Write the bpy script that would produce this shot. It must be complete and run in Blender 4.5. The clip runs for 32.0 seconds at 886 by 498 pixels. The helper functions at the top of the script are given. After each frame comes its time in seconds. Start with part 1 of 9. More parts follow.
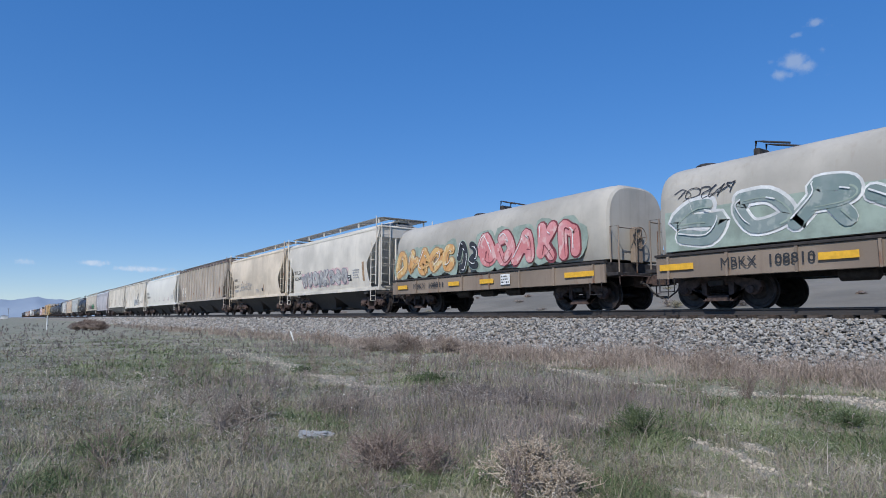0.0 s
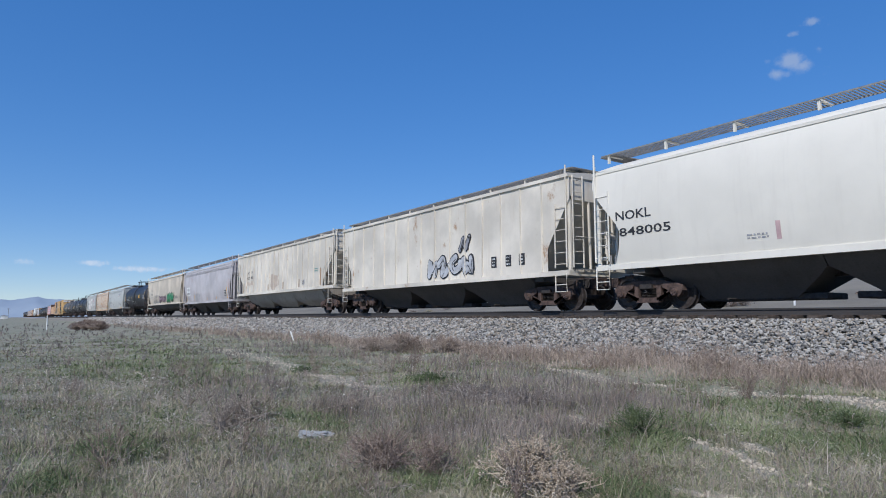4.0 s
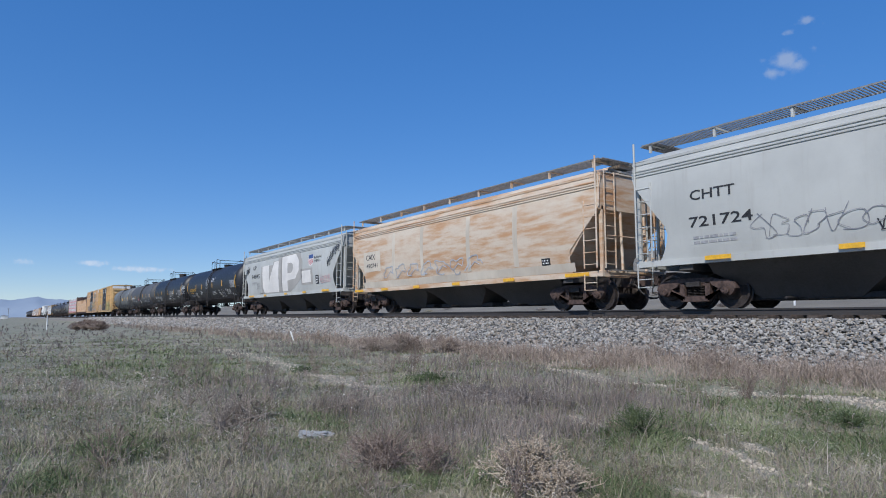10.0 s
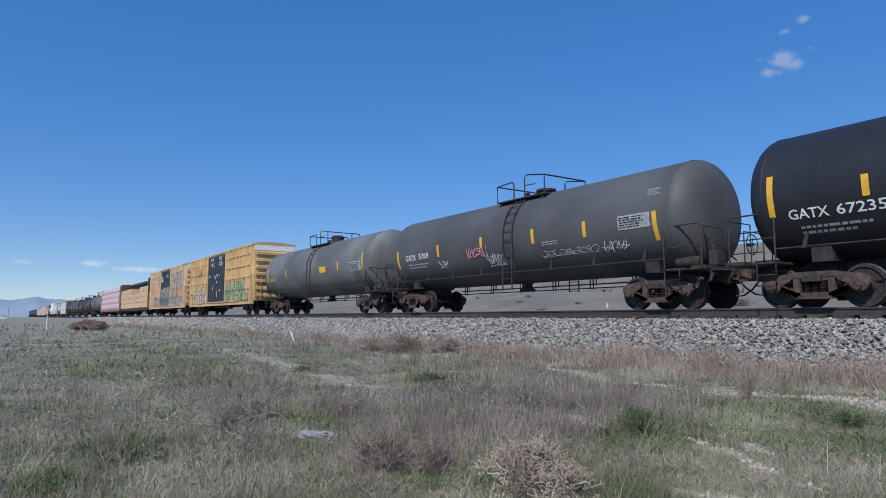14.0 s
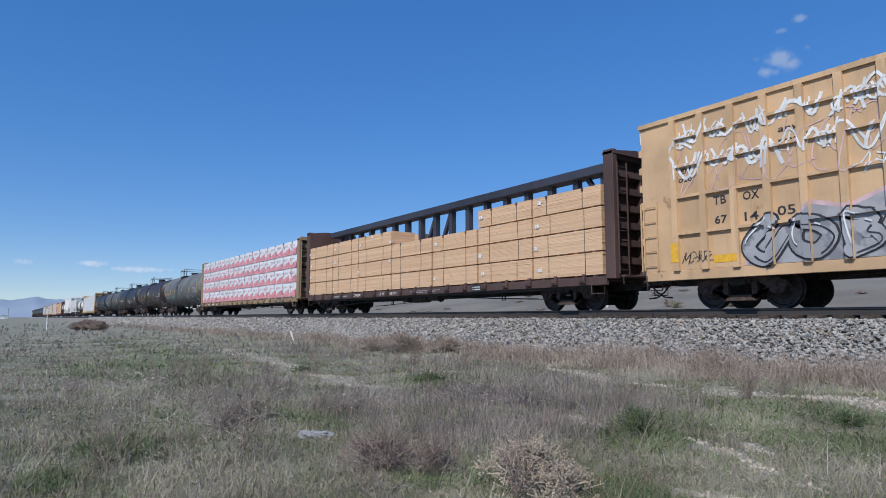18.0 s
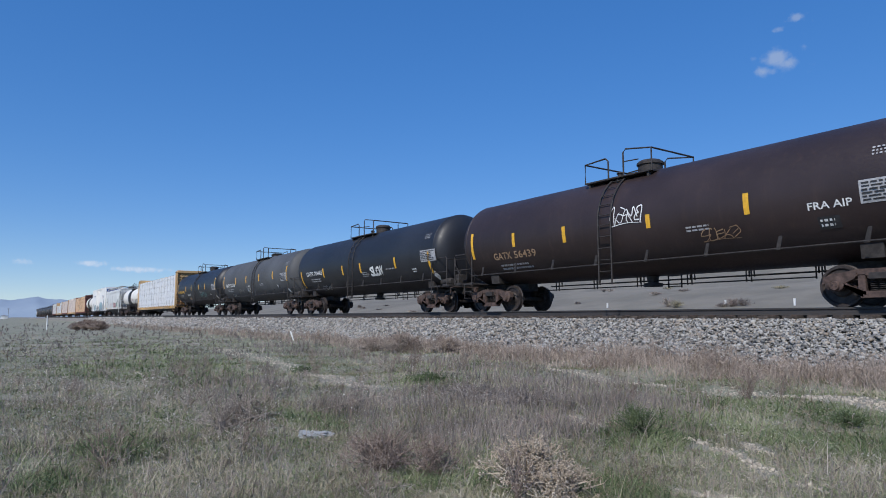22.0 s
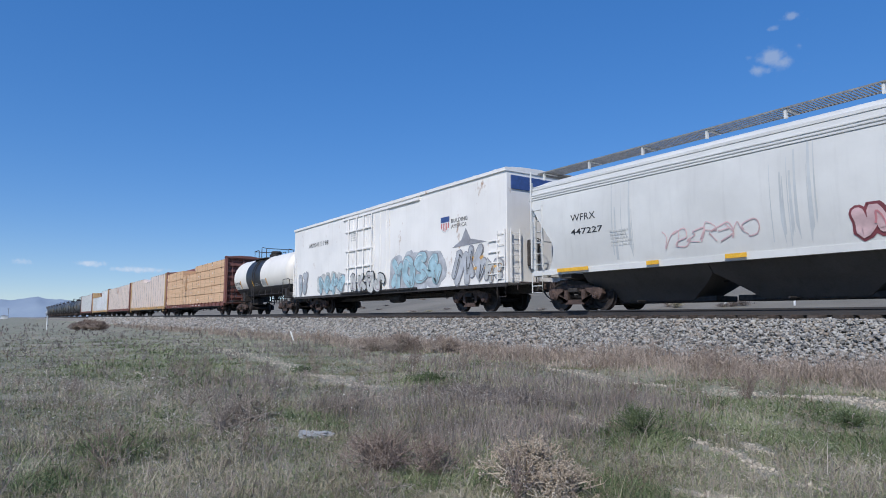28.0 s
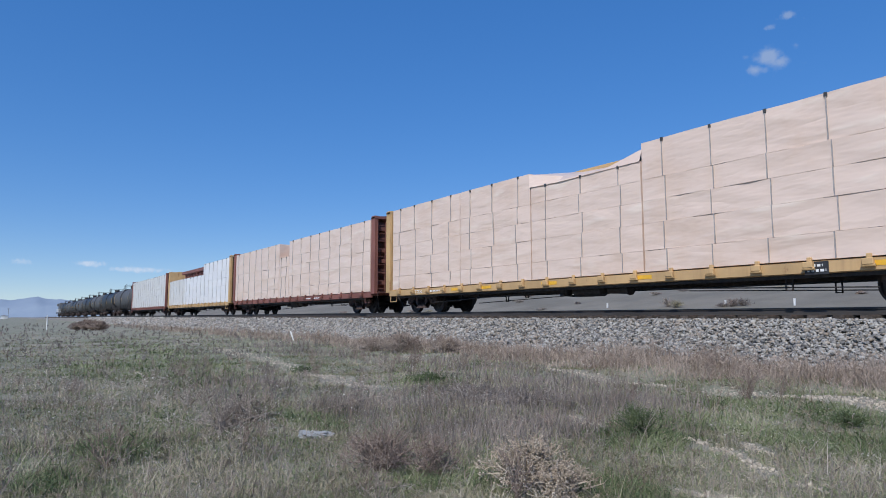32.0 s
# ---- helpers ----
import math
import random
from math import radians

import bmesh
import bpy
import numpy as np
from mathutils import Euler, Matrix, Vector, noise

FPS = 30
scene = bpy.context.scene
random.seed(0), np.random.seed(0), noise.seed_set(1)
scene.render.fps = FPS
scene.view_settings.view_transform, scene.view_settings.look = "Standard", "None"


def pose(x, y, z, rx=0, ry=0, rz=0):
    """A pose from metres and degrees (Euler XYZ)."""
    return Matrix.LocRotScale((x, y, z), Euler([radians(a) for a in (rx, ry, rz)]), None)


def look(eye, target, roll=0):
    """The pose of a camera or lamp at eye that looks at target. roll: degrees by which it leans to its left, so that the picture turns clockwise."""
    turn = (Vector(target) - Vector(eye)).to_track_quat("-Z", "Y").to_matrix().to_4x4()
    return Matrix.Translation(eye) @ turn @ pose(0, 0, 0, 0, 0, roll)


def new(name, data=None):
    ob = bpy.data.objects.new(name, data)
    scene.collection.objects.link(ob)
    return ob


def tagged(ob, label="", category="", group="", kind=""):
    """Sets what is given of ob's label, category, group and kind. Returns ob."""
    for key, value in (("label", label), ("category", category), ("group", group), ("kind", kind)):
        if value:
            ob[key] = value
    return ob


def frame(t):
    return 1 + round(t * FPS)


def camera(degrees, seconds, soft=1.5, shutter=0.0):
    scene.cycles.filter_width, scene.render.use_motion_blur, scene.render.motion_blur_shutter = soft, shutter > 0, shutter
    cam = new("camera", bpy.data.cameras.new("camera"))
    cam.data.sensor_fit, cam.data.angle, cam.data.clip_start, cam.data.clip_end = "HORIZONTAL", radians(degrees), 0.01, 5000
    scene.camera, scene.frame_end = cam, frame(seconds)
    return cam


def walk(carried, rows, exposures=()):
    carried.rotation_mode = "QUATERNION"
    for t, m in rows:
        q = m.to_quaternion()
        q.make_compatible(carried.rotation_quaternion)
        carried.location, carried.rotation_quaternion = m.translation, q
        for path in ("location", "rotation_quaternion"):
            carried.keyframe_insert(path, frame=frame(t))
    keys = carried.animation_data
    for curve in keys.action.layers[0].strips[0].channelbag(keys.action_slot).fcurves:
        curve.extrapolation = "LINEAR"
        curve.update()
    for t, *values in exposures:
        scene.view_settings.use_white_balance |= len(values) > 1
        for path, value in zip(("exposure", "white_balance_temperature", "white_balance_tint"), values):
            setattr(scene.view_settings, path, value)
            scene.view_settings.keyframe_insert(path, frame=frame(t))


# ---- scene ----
from mathutils.geometry import tessellate_polygon

LENS, EYE, AHEAD, UP = 70.0, (0.0, 0.0, -0.22), 34.5, 6.17
SPEED, ABREAST = 18.28, 9.84       # the train's pace, and where its zero passes at 0 s
TRACK = 15.85                      # the track's centre line, away from the camera
cam = camera(LENS, 32.0, soft=0.95, shutter=0.0)
_a, _u = radians(AHEAD), radians(UP)
AIM = (EYE[0] - math.cos(_a) * 10, EYE[1] + math.sin(_a) * 10, EYE[2] + math.tan(_u) * 10)
walk(cam, [(0.0, look(EYE, AIM)), (32.0, look(EYE, AIM))], exposures=[(0.0, 0.0, 5850, 10), (32.0, 0.0, 5850, 10)])

# ---- daylight ----
SUN_UP, SUN_TURN = radians(43), radians(-30)   # height, and turn from straight behind the camera towards the head of the train
to_sun = Vector((math.sin(-SUN_TURN) * math.cos(SUN_UP), -math.cos(SUN_TURN) * math.cos(SUN_UP), math.sin(SUN_UP)))
world = bpy.data.worlds.new("sky")
scene.world = world
world.use_nodes = True
wt = world.node_tree
sky = wt.nodes.new("ShaderNodeTexSky")
sky.sky_type, sky.sun_disc = "NISHITA", False
sky.sun_elevation, sky.sun_rotation = SUN_UP, math.atan2(to_sun.x, to_sun.y)
sky.air_density, sky.dust_density, sky.ozone_density = 1.0, 0.0, 7.0
sky.altitude = 900
wt.nodes["Background"].inputs["Strength"].default_value = 0.15
soft_air = wt.nodes.new("ShaderNodeGamma")          # thin haze evens out the sky from horizon to zenith
soft_air.inputs["Gamma"].default_value = 0.5
deeper = wt.nodes.new("ShaderNodeHueSaturation")   # clear desert air above it
deeper.inputs["Hue"].default_value = 0.514
deeper.inputs["Saturation"].default_value = 1.66
deeper.inputs["Value"].default_value = 1.74
wt.links.new(sky.outputs[0], soft_air.inputs["Color"])
wt.links.new(soft_air.outputs[0], deeper.inputs["Color"])
wt.links.new(deeper.outputs[0], wt.nodes["Background"].inputs[0])
sun_data = bpy.data.lights.new("sun", "SUN")
sun_data.energy, sun_data.angle, sun_data.color = 3.9, radians(0.53), (1.0, 0.91, 0.78)
sun = new("sun", sun_data)
sun.matrix_world = look(to_sun * 60, (0, 0, 0))


# ---- mesh tools ----
class Shape:
    """Corners and faces of one mesh, put together from simple forms."""

    def __init__(self):
        self.v, self.f = [], []

    def add(self, vs, fs):
        n = len(self.v)
        self.v.extend(vs)
        self.f.extend(tuple(i + n for i in f) for f in fs)
        return self

    def box(self, x0, x1, y0, y1, z0, z1, c=0.0):
        if c <= 0:
            vs = [(x, y, z) for x in (x0, x1) for y in (y0, y1) for z in (z0, z1)]
            return self.add(vs, [(0, 1, 3, 2), (4, 6, 7, 5), (0, 4, 5, 1), (2, 3, 7, 6), (0, 2, 6, 4), (1, 5, 7, 3)])
        rings = []
        for z, k in ((z0, c), (z0 + c, 0), (z1 - c, 0), (z1, c)):
            a, b, d, e = x0 + k, x1 - k, y0 + k, y1 - k
            if k:
                rings.append([(a, d, z), (a, d, z), (b, d, z), (b, d, z), (b, e, z), (b, e, z), (a, e, z), (a, e, z)])
            else:
                rings.append([(a, d + c, z), (a + c, d, z), (b - c, d, z), (b, d + c, z), (b, e - c, z), (b - c, e, z), (a + c, e, z), (a, e - c, z)])
        rings[0] = [rings[0][i] for i in range(8)]
        return self.loft(rings)

    def loft(self, rings, caps=True, closed=True):
        n, m, fs = len(rings[0]), len(rings), []
        for i in range(m - 1):
            for j in range(n if closed else n - 1):
                k = (j + 1) % n
                fs.append((i * n + j, i * n + k, (i + 1) * n + k, (i + 1) * n + j))
        if caps:
            fs.append(tuple(range(n - 1, -1, -1)))
            fs.append(tuple(range((m - 1) * n, m * n)))
        return self.add([p for r in rings for p in r], fs)

    def prism(self, pts, a, b, axis="y"):
        """A flat outline pushed out from a to b. pts: (x, z) for y, (y, z) for x, (x, y) for z."""
        at = {"y": lambda p, h: (p[0], h, p[1]), "x": lambda p, h: (h, p[0], p[1]), "z": lambda p, h: (p[0], p[1], h)}[axis]
        return self.loft([[at(p, a) for p in pts], [at(p, b) for p in pts]])

    def tube(self, path, r, n=6, caps=True):
        rings, P = [], [Vector(p) for p in path]
        for i, p in enumerate(P):
            d = (P[min(i + 1, len(P) - 1)] - P[max(i - 1, 0)]).normalized()
            up = Vector((0, 0, 1)) if abs(d.z) < 0.9 else Vector((1, 0, 0))
            e = d.cross(up).normalized()
            g = e.cross(d)
            rings.append([tuple(p + (e * math.cos(q) + g * math.sin(q)) * r) for q in (2 * math.pi * j / n for j in range(n))])
        return self.loft(rings, caps)

    def lathe(self, profile, centre, axis="y", n=20, caps=True):
        """Profile rows (along, radius) turned round an axis through centre."""
        cx, cy, cz = centre
        rings = []
        for h, r in profile:
            ring = []
            for j in range(n):
                q = 2 * math.pi * j / n
                c, s = math.cos(q) * r, math.sin(q) * r
                ring.append({"y": (cx + c, cy + h, cz + s), "x": (cx + h, cy + c, cz + s), "z": (cx + c, cy + s, cz + h)}[axis])
            rings.append(ring)
        return self.loft(rings, caps)


def mesh_of(name, shape, material, smooth=True):
    me = bpy.data.meshes.new(name)
    me.from_pydata(shape.v, [], shape.f)
    bm = bmesh.new()
    bm.from_mesh(me)
    bmesh.ops.remove_doubles(bm, verts=bm.verts, dist=0.0002)
    bmesh.ops.recalc_face_normals(bm, faces=bm.faces)
    bm.to_mesh(me)
    bm.free()
    if smooth:
        me.polygons.foreach_set("use_smooth", [True] * len(me.polygons))
        me.set_sharp_from_angle(angle=radians(32))
    me.materials.append(material)
    return me


def part(name, shape, material, parent, label="", smooth=True):
    """One mesh object under a thing or a part; shape may be a finished mesh, shared between alike parts."""
    me = shape if isinstance(shape, bpy.types.Mesh) else mesh_of(name, shape, material, smooth)
    ob = new(name, me)
    ob.parent = parent
    if label:
        tagged(ob, label)
    return ob


def thing(name, shape, material, label, category, group="", kind="", smooth=True):
    ob = new(name, mesh_of(name, shape, material, smooth))
    return tagged(ob, label, category, group, kind)


def fast_mesh(name, verts, faces, material, smooth=False):
    """A mesh from arrays of corners and of equal-sided faces."""
    me = bpy.data.meshes.new(name)
    n, k = faces.shape
    me.vertices.add(len(verts))
    me.vertices.foreach_set("co", np.ascontiguousarray(verts, dtype=np.float32).ravel())
    me.loops.add(n * k)
    me.loops.foreach_set("vertex_index", np.ascontiguousarray(faces, dtype=np.int32).ravel())
    me.polygons.add(n)
    me.polygons.foreach_set("loop_start", np.arange(0, n * k, k, dtype=np.int32))
    me.update(calc_edges=True)
    if smooth:
        me.polygons.foreach_set("use_smooth", np.ones(n, dtype=bool))
    me.materials.append(material)
    return me


# ---- materials ----
def nodes_of(name):
    m = bpy.data.materials.new(name)
    m.use_nodes = True
    t = m.node_tree
    return m, t, t.nodes["Principled BSDF"]


def link(t, a, b):
    t.links.new(a, b)


def noise_at(t, vector, scale, detail=4.0, rough=0.55):
    n = t.nodes.new("ShaderNodeTexNoise")
    n.inputs["Scale"].default_value, n.inputs["Detail"].default_value, n.inputs["Roughness"].default_value = scale, detail, rough
    link(t, vector, n.inputs["Vector"])
    return n.outputs["Fac"]


def ramp(t, fac, lo, hi, a=0.0, b=1.0):
    n = t.nodes.new("ShaderNodeMapRange")
    n.interpolation_type = "SMOOTHSTEP"
    for k, v in zip(("From Min", "From Max", "To Min", "To Max"), (lo, hi, a, b)):
        n.inputs[k].default_value = v
    link(t, fac, n.inputs["Value"])
    return n.outputs["Result"]


def blend(t, fac, a, b):
    n = t.nodes.new("ShaderNodeMix")
    n.data_type = "RGBA"
    for socket, v in ((n.inputs[0], fac), (n.inputs[6], a), (n.inputs[7], b)):
        if isinstance(v, bpy.types.NodeSocket):
            link(t, v, socket)
        else:
            socket.default_value = (*v, 1) if isinstance(v, tuple) else v
    return n.outputs[2]


def spot(t, stretch=(1, 1, 1)):
    """Object space, shifted by each object's own chance number, and stretched."""
    c = t.nodes.new("ShaderNodeTexCoord")
    i = t.nodes.new("ShaderNodeObjectInfo")
    s = t.nodes.new("ShaderNodeVectorMath")
    s.operation = "MULTIPLY_ADD"
    link(t, i.outputs["Random"], s.inputs[0])
    s.inputs[1].default_value = (37, 11, 23)
    link(t, c.outputs["Object"], s.inputs[2])
    m = t.nodes.new("ShaderNodeMapping")
    m.inputs["Scale"].default_value = stretch
    link(t, s.outputs[0], m.inputs["Vector"])
    return m.outputs["Vector"]


def bump(t, height, strength, distance, p):
    b = t.nodes.new("ShaderNodeBump")
    b.inputs["Strength"].default_value, b.inputs["Distance"].default_value = strength, distance
    link(t, height, b.inputs["Height"])
    link(t, b.outputs["Normal"], p.inputs["Normal"])


def coat(name, col, rough=0.5, dirt=(0.16, 0.13, 0.1), amount=0.5, rust=0.0, rust_col=(0.2, 0.075, 0.03), metal=0.0, patch=0.12):
    """Weathered paint: large fading, streaks that run down, specks and rust."""
    m, t, p = nodes_of(name)
    big = noise_at(t, spot(t), 0.45, 5)
    streak = noise_at(t, spot(t, (5.0, 5.0, 0.35)), 1.0, 5, 0.6)
    fine = noise_at(t, spot(t), 22, 4, 0.7)
    faded = tuple(min(0.9, c * (1 + patch) + 0.03 * patch) for c in col)
    worn = tuple(c * (1 - 1.6 * patch) for c in col)
    c = blend(t, ramp(t, big, 0.35, 0.68), worn, faded)
    c = blend(t, ramp(t, streak, 0.5, 0.82, 0, amount), c, dirt)
    c = blend(t, ramp(t, fine, 0.55, 0.85, 0, amount * 0.5), c, dirt)
    if rust:
        spread = noise_at(t, spot(t, (1.2, 1.2, 0.7)), 1.1, 8, 0.68)
        c = blend(t, ramp(t, spread, 0.62 - 0.3 * rust, 0.72 - 0.12 * rust, 0, 0.92), c, rust_col)
    link(t, c, p.inputs["Base Color"])
    link(t, ramp(t, fine, 0.2, 0.8, max(0.05, rough - 0.1), min(1, rough + 0.2)), p.inputs["Roughness"])
    p.inputs["Metallic"].default_value = metal
    bump(t, big, 0.25, 0.05, p)
    return m


def plain(name, col, rough=0.6, metal=0.0, vary=0.25, scale=9.0):
    m, t, p = nodes_of(name)
    n = noise_at(t, spot(t), scale, 5, 0.6)
    link(t, blend(t, ramp(t, n, 0.3, 0.7), tuple(c * (1 - vary) for c in col), tuple(min(0.92, c * (1 + vary)) for c in col)), p.inputs["Base Color"])
    p.inputs["Roughness"].default_value, p.inputs["Metallic"].default_value = rough, metal
    return m


STEEL_DARK = plain("underframe steel", (0.035, 0.03, 0.028), 0.75, 0.0, 0.45)
WHEEL = plain("wheel steel", (0.05, 0.04, 0.036), 0.6, 0.3, 0.4)
FRAME_RUST = plain("rusty cast steel", (0.078, 0.051, 0.042), 0.8, 0.0, 0.45)
YELLOW = plain("reflective yellow", (0.75, 0.42, 0.03), 0.45, 0, 0.12)
WHITE_INK = plain("white lettering", (0.75, 0.75, 0.73), 0.6, 0, 0.15)
GREY_INK = plain("faded lettering", (0.36, 0.36, 0.37), 0.7, 0, 0.2)
BLACK_INK = plain("black lettering", (0.03, 0.03, 0.033), 0.6, 0, 0.2)
GRATE = plain("galvanised grating", (0.27, 0.265, 0.255), 0.6, 0.3, 0.2)


# ---- the land ----
FOOT = TRACK - 3.35                # where the ballast meets the soil


def land(x, y):
    """Height of the soil at a place, in metres over the rail head."""
    x, y = np.asarray(x, float), np.asarray(y, float)
    near = np.clip((FOOT - y) / FOOT, -1, 1.6)
    z = -1.07 - 0.42 * np.clip(near, 0, 1) ** 0.8
    z = z + 0.05 * np.sin(x * 0.9 + y * 0.55) * np.sin(y * 0.8 - x * 0.23) + 0.03 * np.sin(x * 2.3 - y * 1.9)
    far = y - TRACK
    bank = np.clip((far - 9) / 36, 0, 1)
    z = z + np.where(far > 0, 4.0 * bank * bank * (3 - 2 * bank), 0)
    hill = np.clip((far - 60) / 110, 0, 1)
    z = z + np.where(far > 0, 20.0 * hill * hill * (3 - 2 * hill) * (1 + 0.08 * np.sin(x * 0.021)), 0)
    away = np.clip((-x - 260) / 500, 0, 1)
    z = np.where(far > 9, z * (1 - away) - 1.0 * away, z)
    return z


def soil_material():
    m, t, p = nodes_of("dry soil and turf")
    c = t.nodes.new("ShaderNodeTexCoord").outputs["Object"]
    big = noise_at(t, c, 0.35, 6, 0.6)
    mid = noise_at(t, c, 1.7, 6, 0.65)
    fine = noise_at(t, c, 26, 5, 0.7)
    col = blend(t, ramp(t, mid, 0.38, 0.66), (0.21, 0.192, 0.152), (0.33, 0.302, 0.245))
    cut = t.nodes.new("ShaderNodeSeparateXYZ")
    link(t, c, cut.inputs[0])
    grassy = t.nodes.new("ShaderNodeMath")
    grassy.operation = "MULTIPLY"
    link(t, ramp(t, big, 0.36, 0.6, 0.1, 0.75), grassy.inputs[0])
    link(t, ramp(t, cut.outputs[1], 13, 20, 1.0, 0.3), grassy.inputs[1])
    col = blend(t, grassy.outputs[0], col, (0.165, 0.185, 0.115))
    col = blend(t, ramp(t, fine, 0.45, 0.75, 0, 0.6), col, (0.40, 0.37, 0.31))
    wide = noise_at(t, c, 0.12, 5, 0.6)
    bank = blend(t, ramp(t, wide, 0.35, 0.65), (0.15, 0.135, 0.108), (0.23, 0.205, 0.165))
    bank = blend(t, ramp(t, mid, 0.5, 0.75, 0, 0.5), bank, (0.13, 0.128, 0.085))
    col = blend(t, ramp(t, cut.outputs[1], 15, 21, 0.0, 0.85), col, bank)
    link(t, col, p.inputs["Base Color"])
    p.inputs["Roughness"].default_value = 1.0
    bump(t, fine, 0.7, 0.03, p)
    return m


def axis_steps(lo, hi, near_lo, near_hi, fine, grow):
    out = list(np.arange(near_lo, near_hi + 1e-6, fine))
    d, a = fine, near_hi
    while a < hi:
        d *= grow
        a = min(hi, a + d)
        out.append(a)
    d, a = fine, near_lo
    while a > lo:
        d *= grow
        a = max(lo, a - d)
        out.insert(0, a)
    return np.array(out)


def grid_faces(nx, ny):
    i = (np.arange(nx - 1)[:, None] * ny + np.arange(ny - 1)[None, :]).ravel()
    return np.stack([i, i + ny, i + ny + 1, i + 1], 1)


def make_ground():
    xs = axis_steps(-4200, 4200, -42, 14, 0.35, 1.09)
    ys = axis_steps(-4200, 4200, -3, 24, 0.35, 1.09)
    X, Y = np.meshgrid(xs, ys, indexing="ij")
    V = np.stack([X, Y, land(X, Y)], -1).reshape(-1, 3)
    ob = new("ground", fast_mesh("ground", V, grid_faces(len(xs), len(ys)), soil_material(), True))
    tagged(ob, "dry sandy soil with sparse turf reaching to the hills", "ground", kind="structure")


make_ground()


def stone_material():
    m, t, p = nodes_of("crushed ballast stone")
    g = t.nodes.new("ShaderNodeNewGeometry").outputs["Random Per Island"]
    c = t.nodes.new("ShaderNodeTexCoord").outputs["Object"]
    fine = noise_at(t, c, 60, 4, 0.7)
    col = blend(t, ramp(t, g, 0.0, 1.0), (0.14, 0.138, 0.135), (0.44, 0.425, 0.395))
    other = t.nodes.new("ShaderNodeMath")
    other.operation = "FRACT"
    times = t.nodes.new("ShaderNodeMath")
    times.operation = "MULTIPLY"
    times.inputs[1].default_value = 17.3
    link(t, g, times.inputs[0])
    link(t, times.outputs[0], other.inputs[0])
    col = blend(t, ramp(t, other.outputs[0], 0.7, 0.9, 0, 0.6), col, (0.36, 0.29, 0.22))
    col = blend(t, ramp(t, fine, 0.45, 0.8, 0, 0.45), col, (0.2, 0.185, 0.17))
    link(t, col, p.inputs["Base Color"])
    p.inputs["Roughness"].default_value = 0.9
    bump(t, fine, 0.4, 0.01, p)
    return m


STONE = stone_material()
SHOULDER = -0.295                  # top of the ballast


def ballast_top(d):
    """Height of the ballast at a distance from the track's centre line."""
    d = np.abs(d)
    return np.where(d < 1.75, SHOULDER, SHOULDER - (d - 1.75) * 0.53)


def make_ballast():
    s = Shape()
    ring = [(-3.6, -1.35), (-1.75, SHOULDER - 0.05), (1.75, SHOULDER - 0.05), (3.6, -1.35)]
    s.prism([(TRACK + a, b) for a, b in ring], -2500, 400, "x")
    bed = thing("ballast_bed", s, plain("ballast core", (0.22, 0.205, 0.18), 1.0, 0, 0.35, 14), "grey crushed-stone ballast bank under the track", "ballast", kind="structure")
    # loose stones, thick where they are seen from near by
    rng = np.random.default_rng(3)
    box8 = np.array([(-1, -.8, -.7), (1, -.9, -.6), (.8, 1, -.8), (-.9, .8, -.7), (-.7, -.7, .8), (.7, -.6, .9), (.6, .7, .7), (-.8, .6, .8)]) * 0.8
    quad = np.array([(0, 3, 2, 1), (4, 5, 6, 7), (0, 1, 5, 4), (1, 2, 6, 5), (2, 3, 7, 6), (3, 0, 4, 7)])
    X, D, S = [], [], []
    for x0, x1, per, size in ((-14, 6, 620, 0.034), (-34, -14, 330, 0.041), (-75, -34, 115, 0.058), (-150, -75, 36, 0.095)):
        n = int((x1 - x0) * 3.0 * per)
        X.append(rng.uniform(x0, x1, n))
        D.append(-rng.uniform(0.95, 4.15, n))
        S.append(size * np.clip(rng.lognormal(0, 0.3, n), 0.4, 1.7))
    X, D, S = map(np.concatenate, (X, D, S))
    n = len(X)
    Z = np.maximum(ballast_top(D), land(X, TRACK + D) - 0.01) + rng.uniform(-0.03, 0.02, n)
    ang = rng.uniform(0, 6.28, n)
    tip = rng.uniform(-0.7, 0.7, n)
    pts = box8[None] * (S[:, None, None] * rng.uniform(0.5, 1.4, (n, 1, 3)) * np.array([1.15, 1.0, 0.75])) + rng.normal(0, 1, (n, 8, 3)) * (S * 0.22)[:, None, None]
    ca, sa, cb, sb = np.cos(ang)[:, None], np.sin(ang)[:, None], np.cos(tip)[:, None], np.sin(tip)[:, None]
    x, y, z = pts[..., 0], pts[..., 1], pts[..., 2]
    y, z = y * cb - z * sb, y * sb + z * cb
    x, y = x * ca - y * sa, x * sa + y * ca
    V = np.stack([x + X[:, None], y + (TRACK + D)[:, None], z + Z[:, None]], -1).reshape(-1, 3)
    F = (quad[None] + (np.arange(n) * 8)[:, None, None]).reshape(-1, 4)
    ob = new("ballast_stones", fast_mesh("ballast_stones", V, F, STONE))
    tagged(ob, "loose grey and tan crushed ballast stones on the bank", "ballast", kind="stuff")


make_ballast()


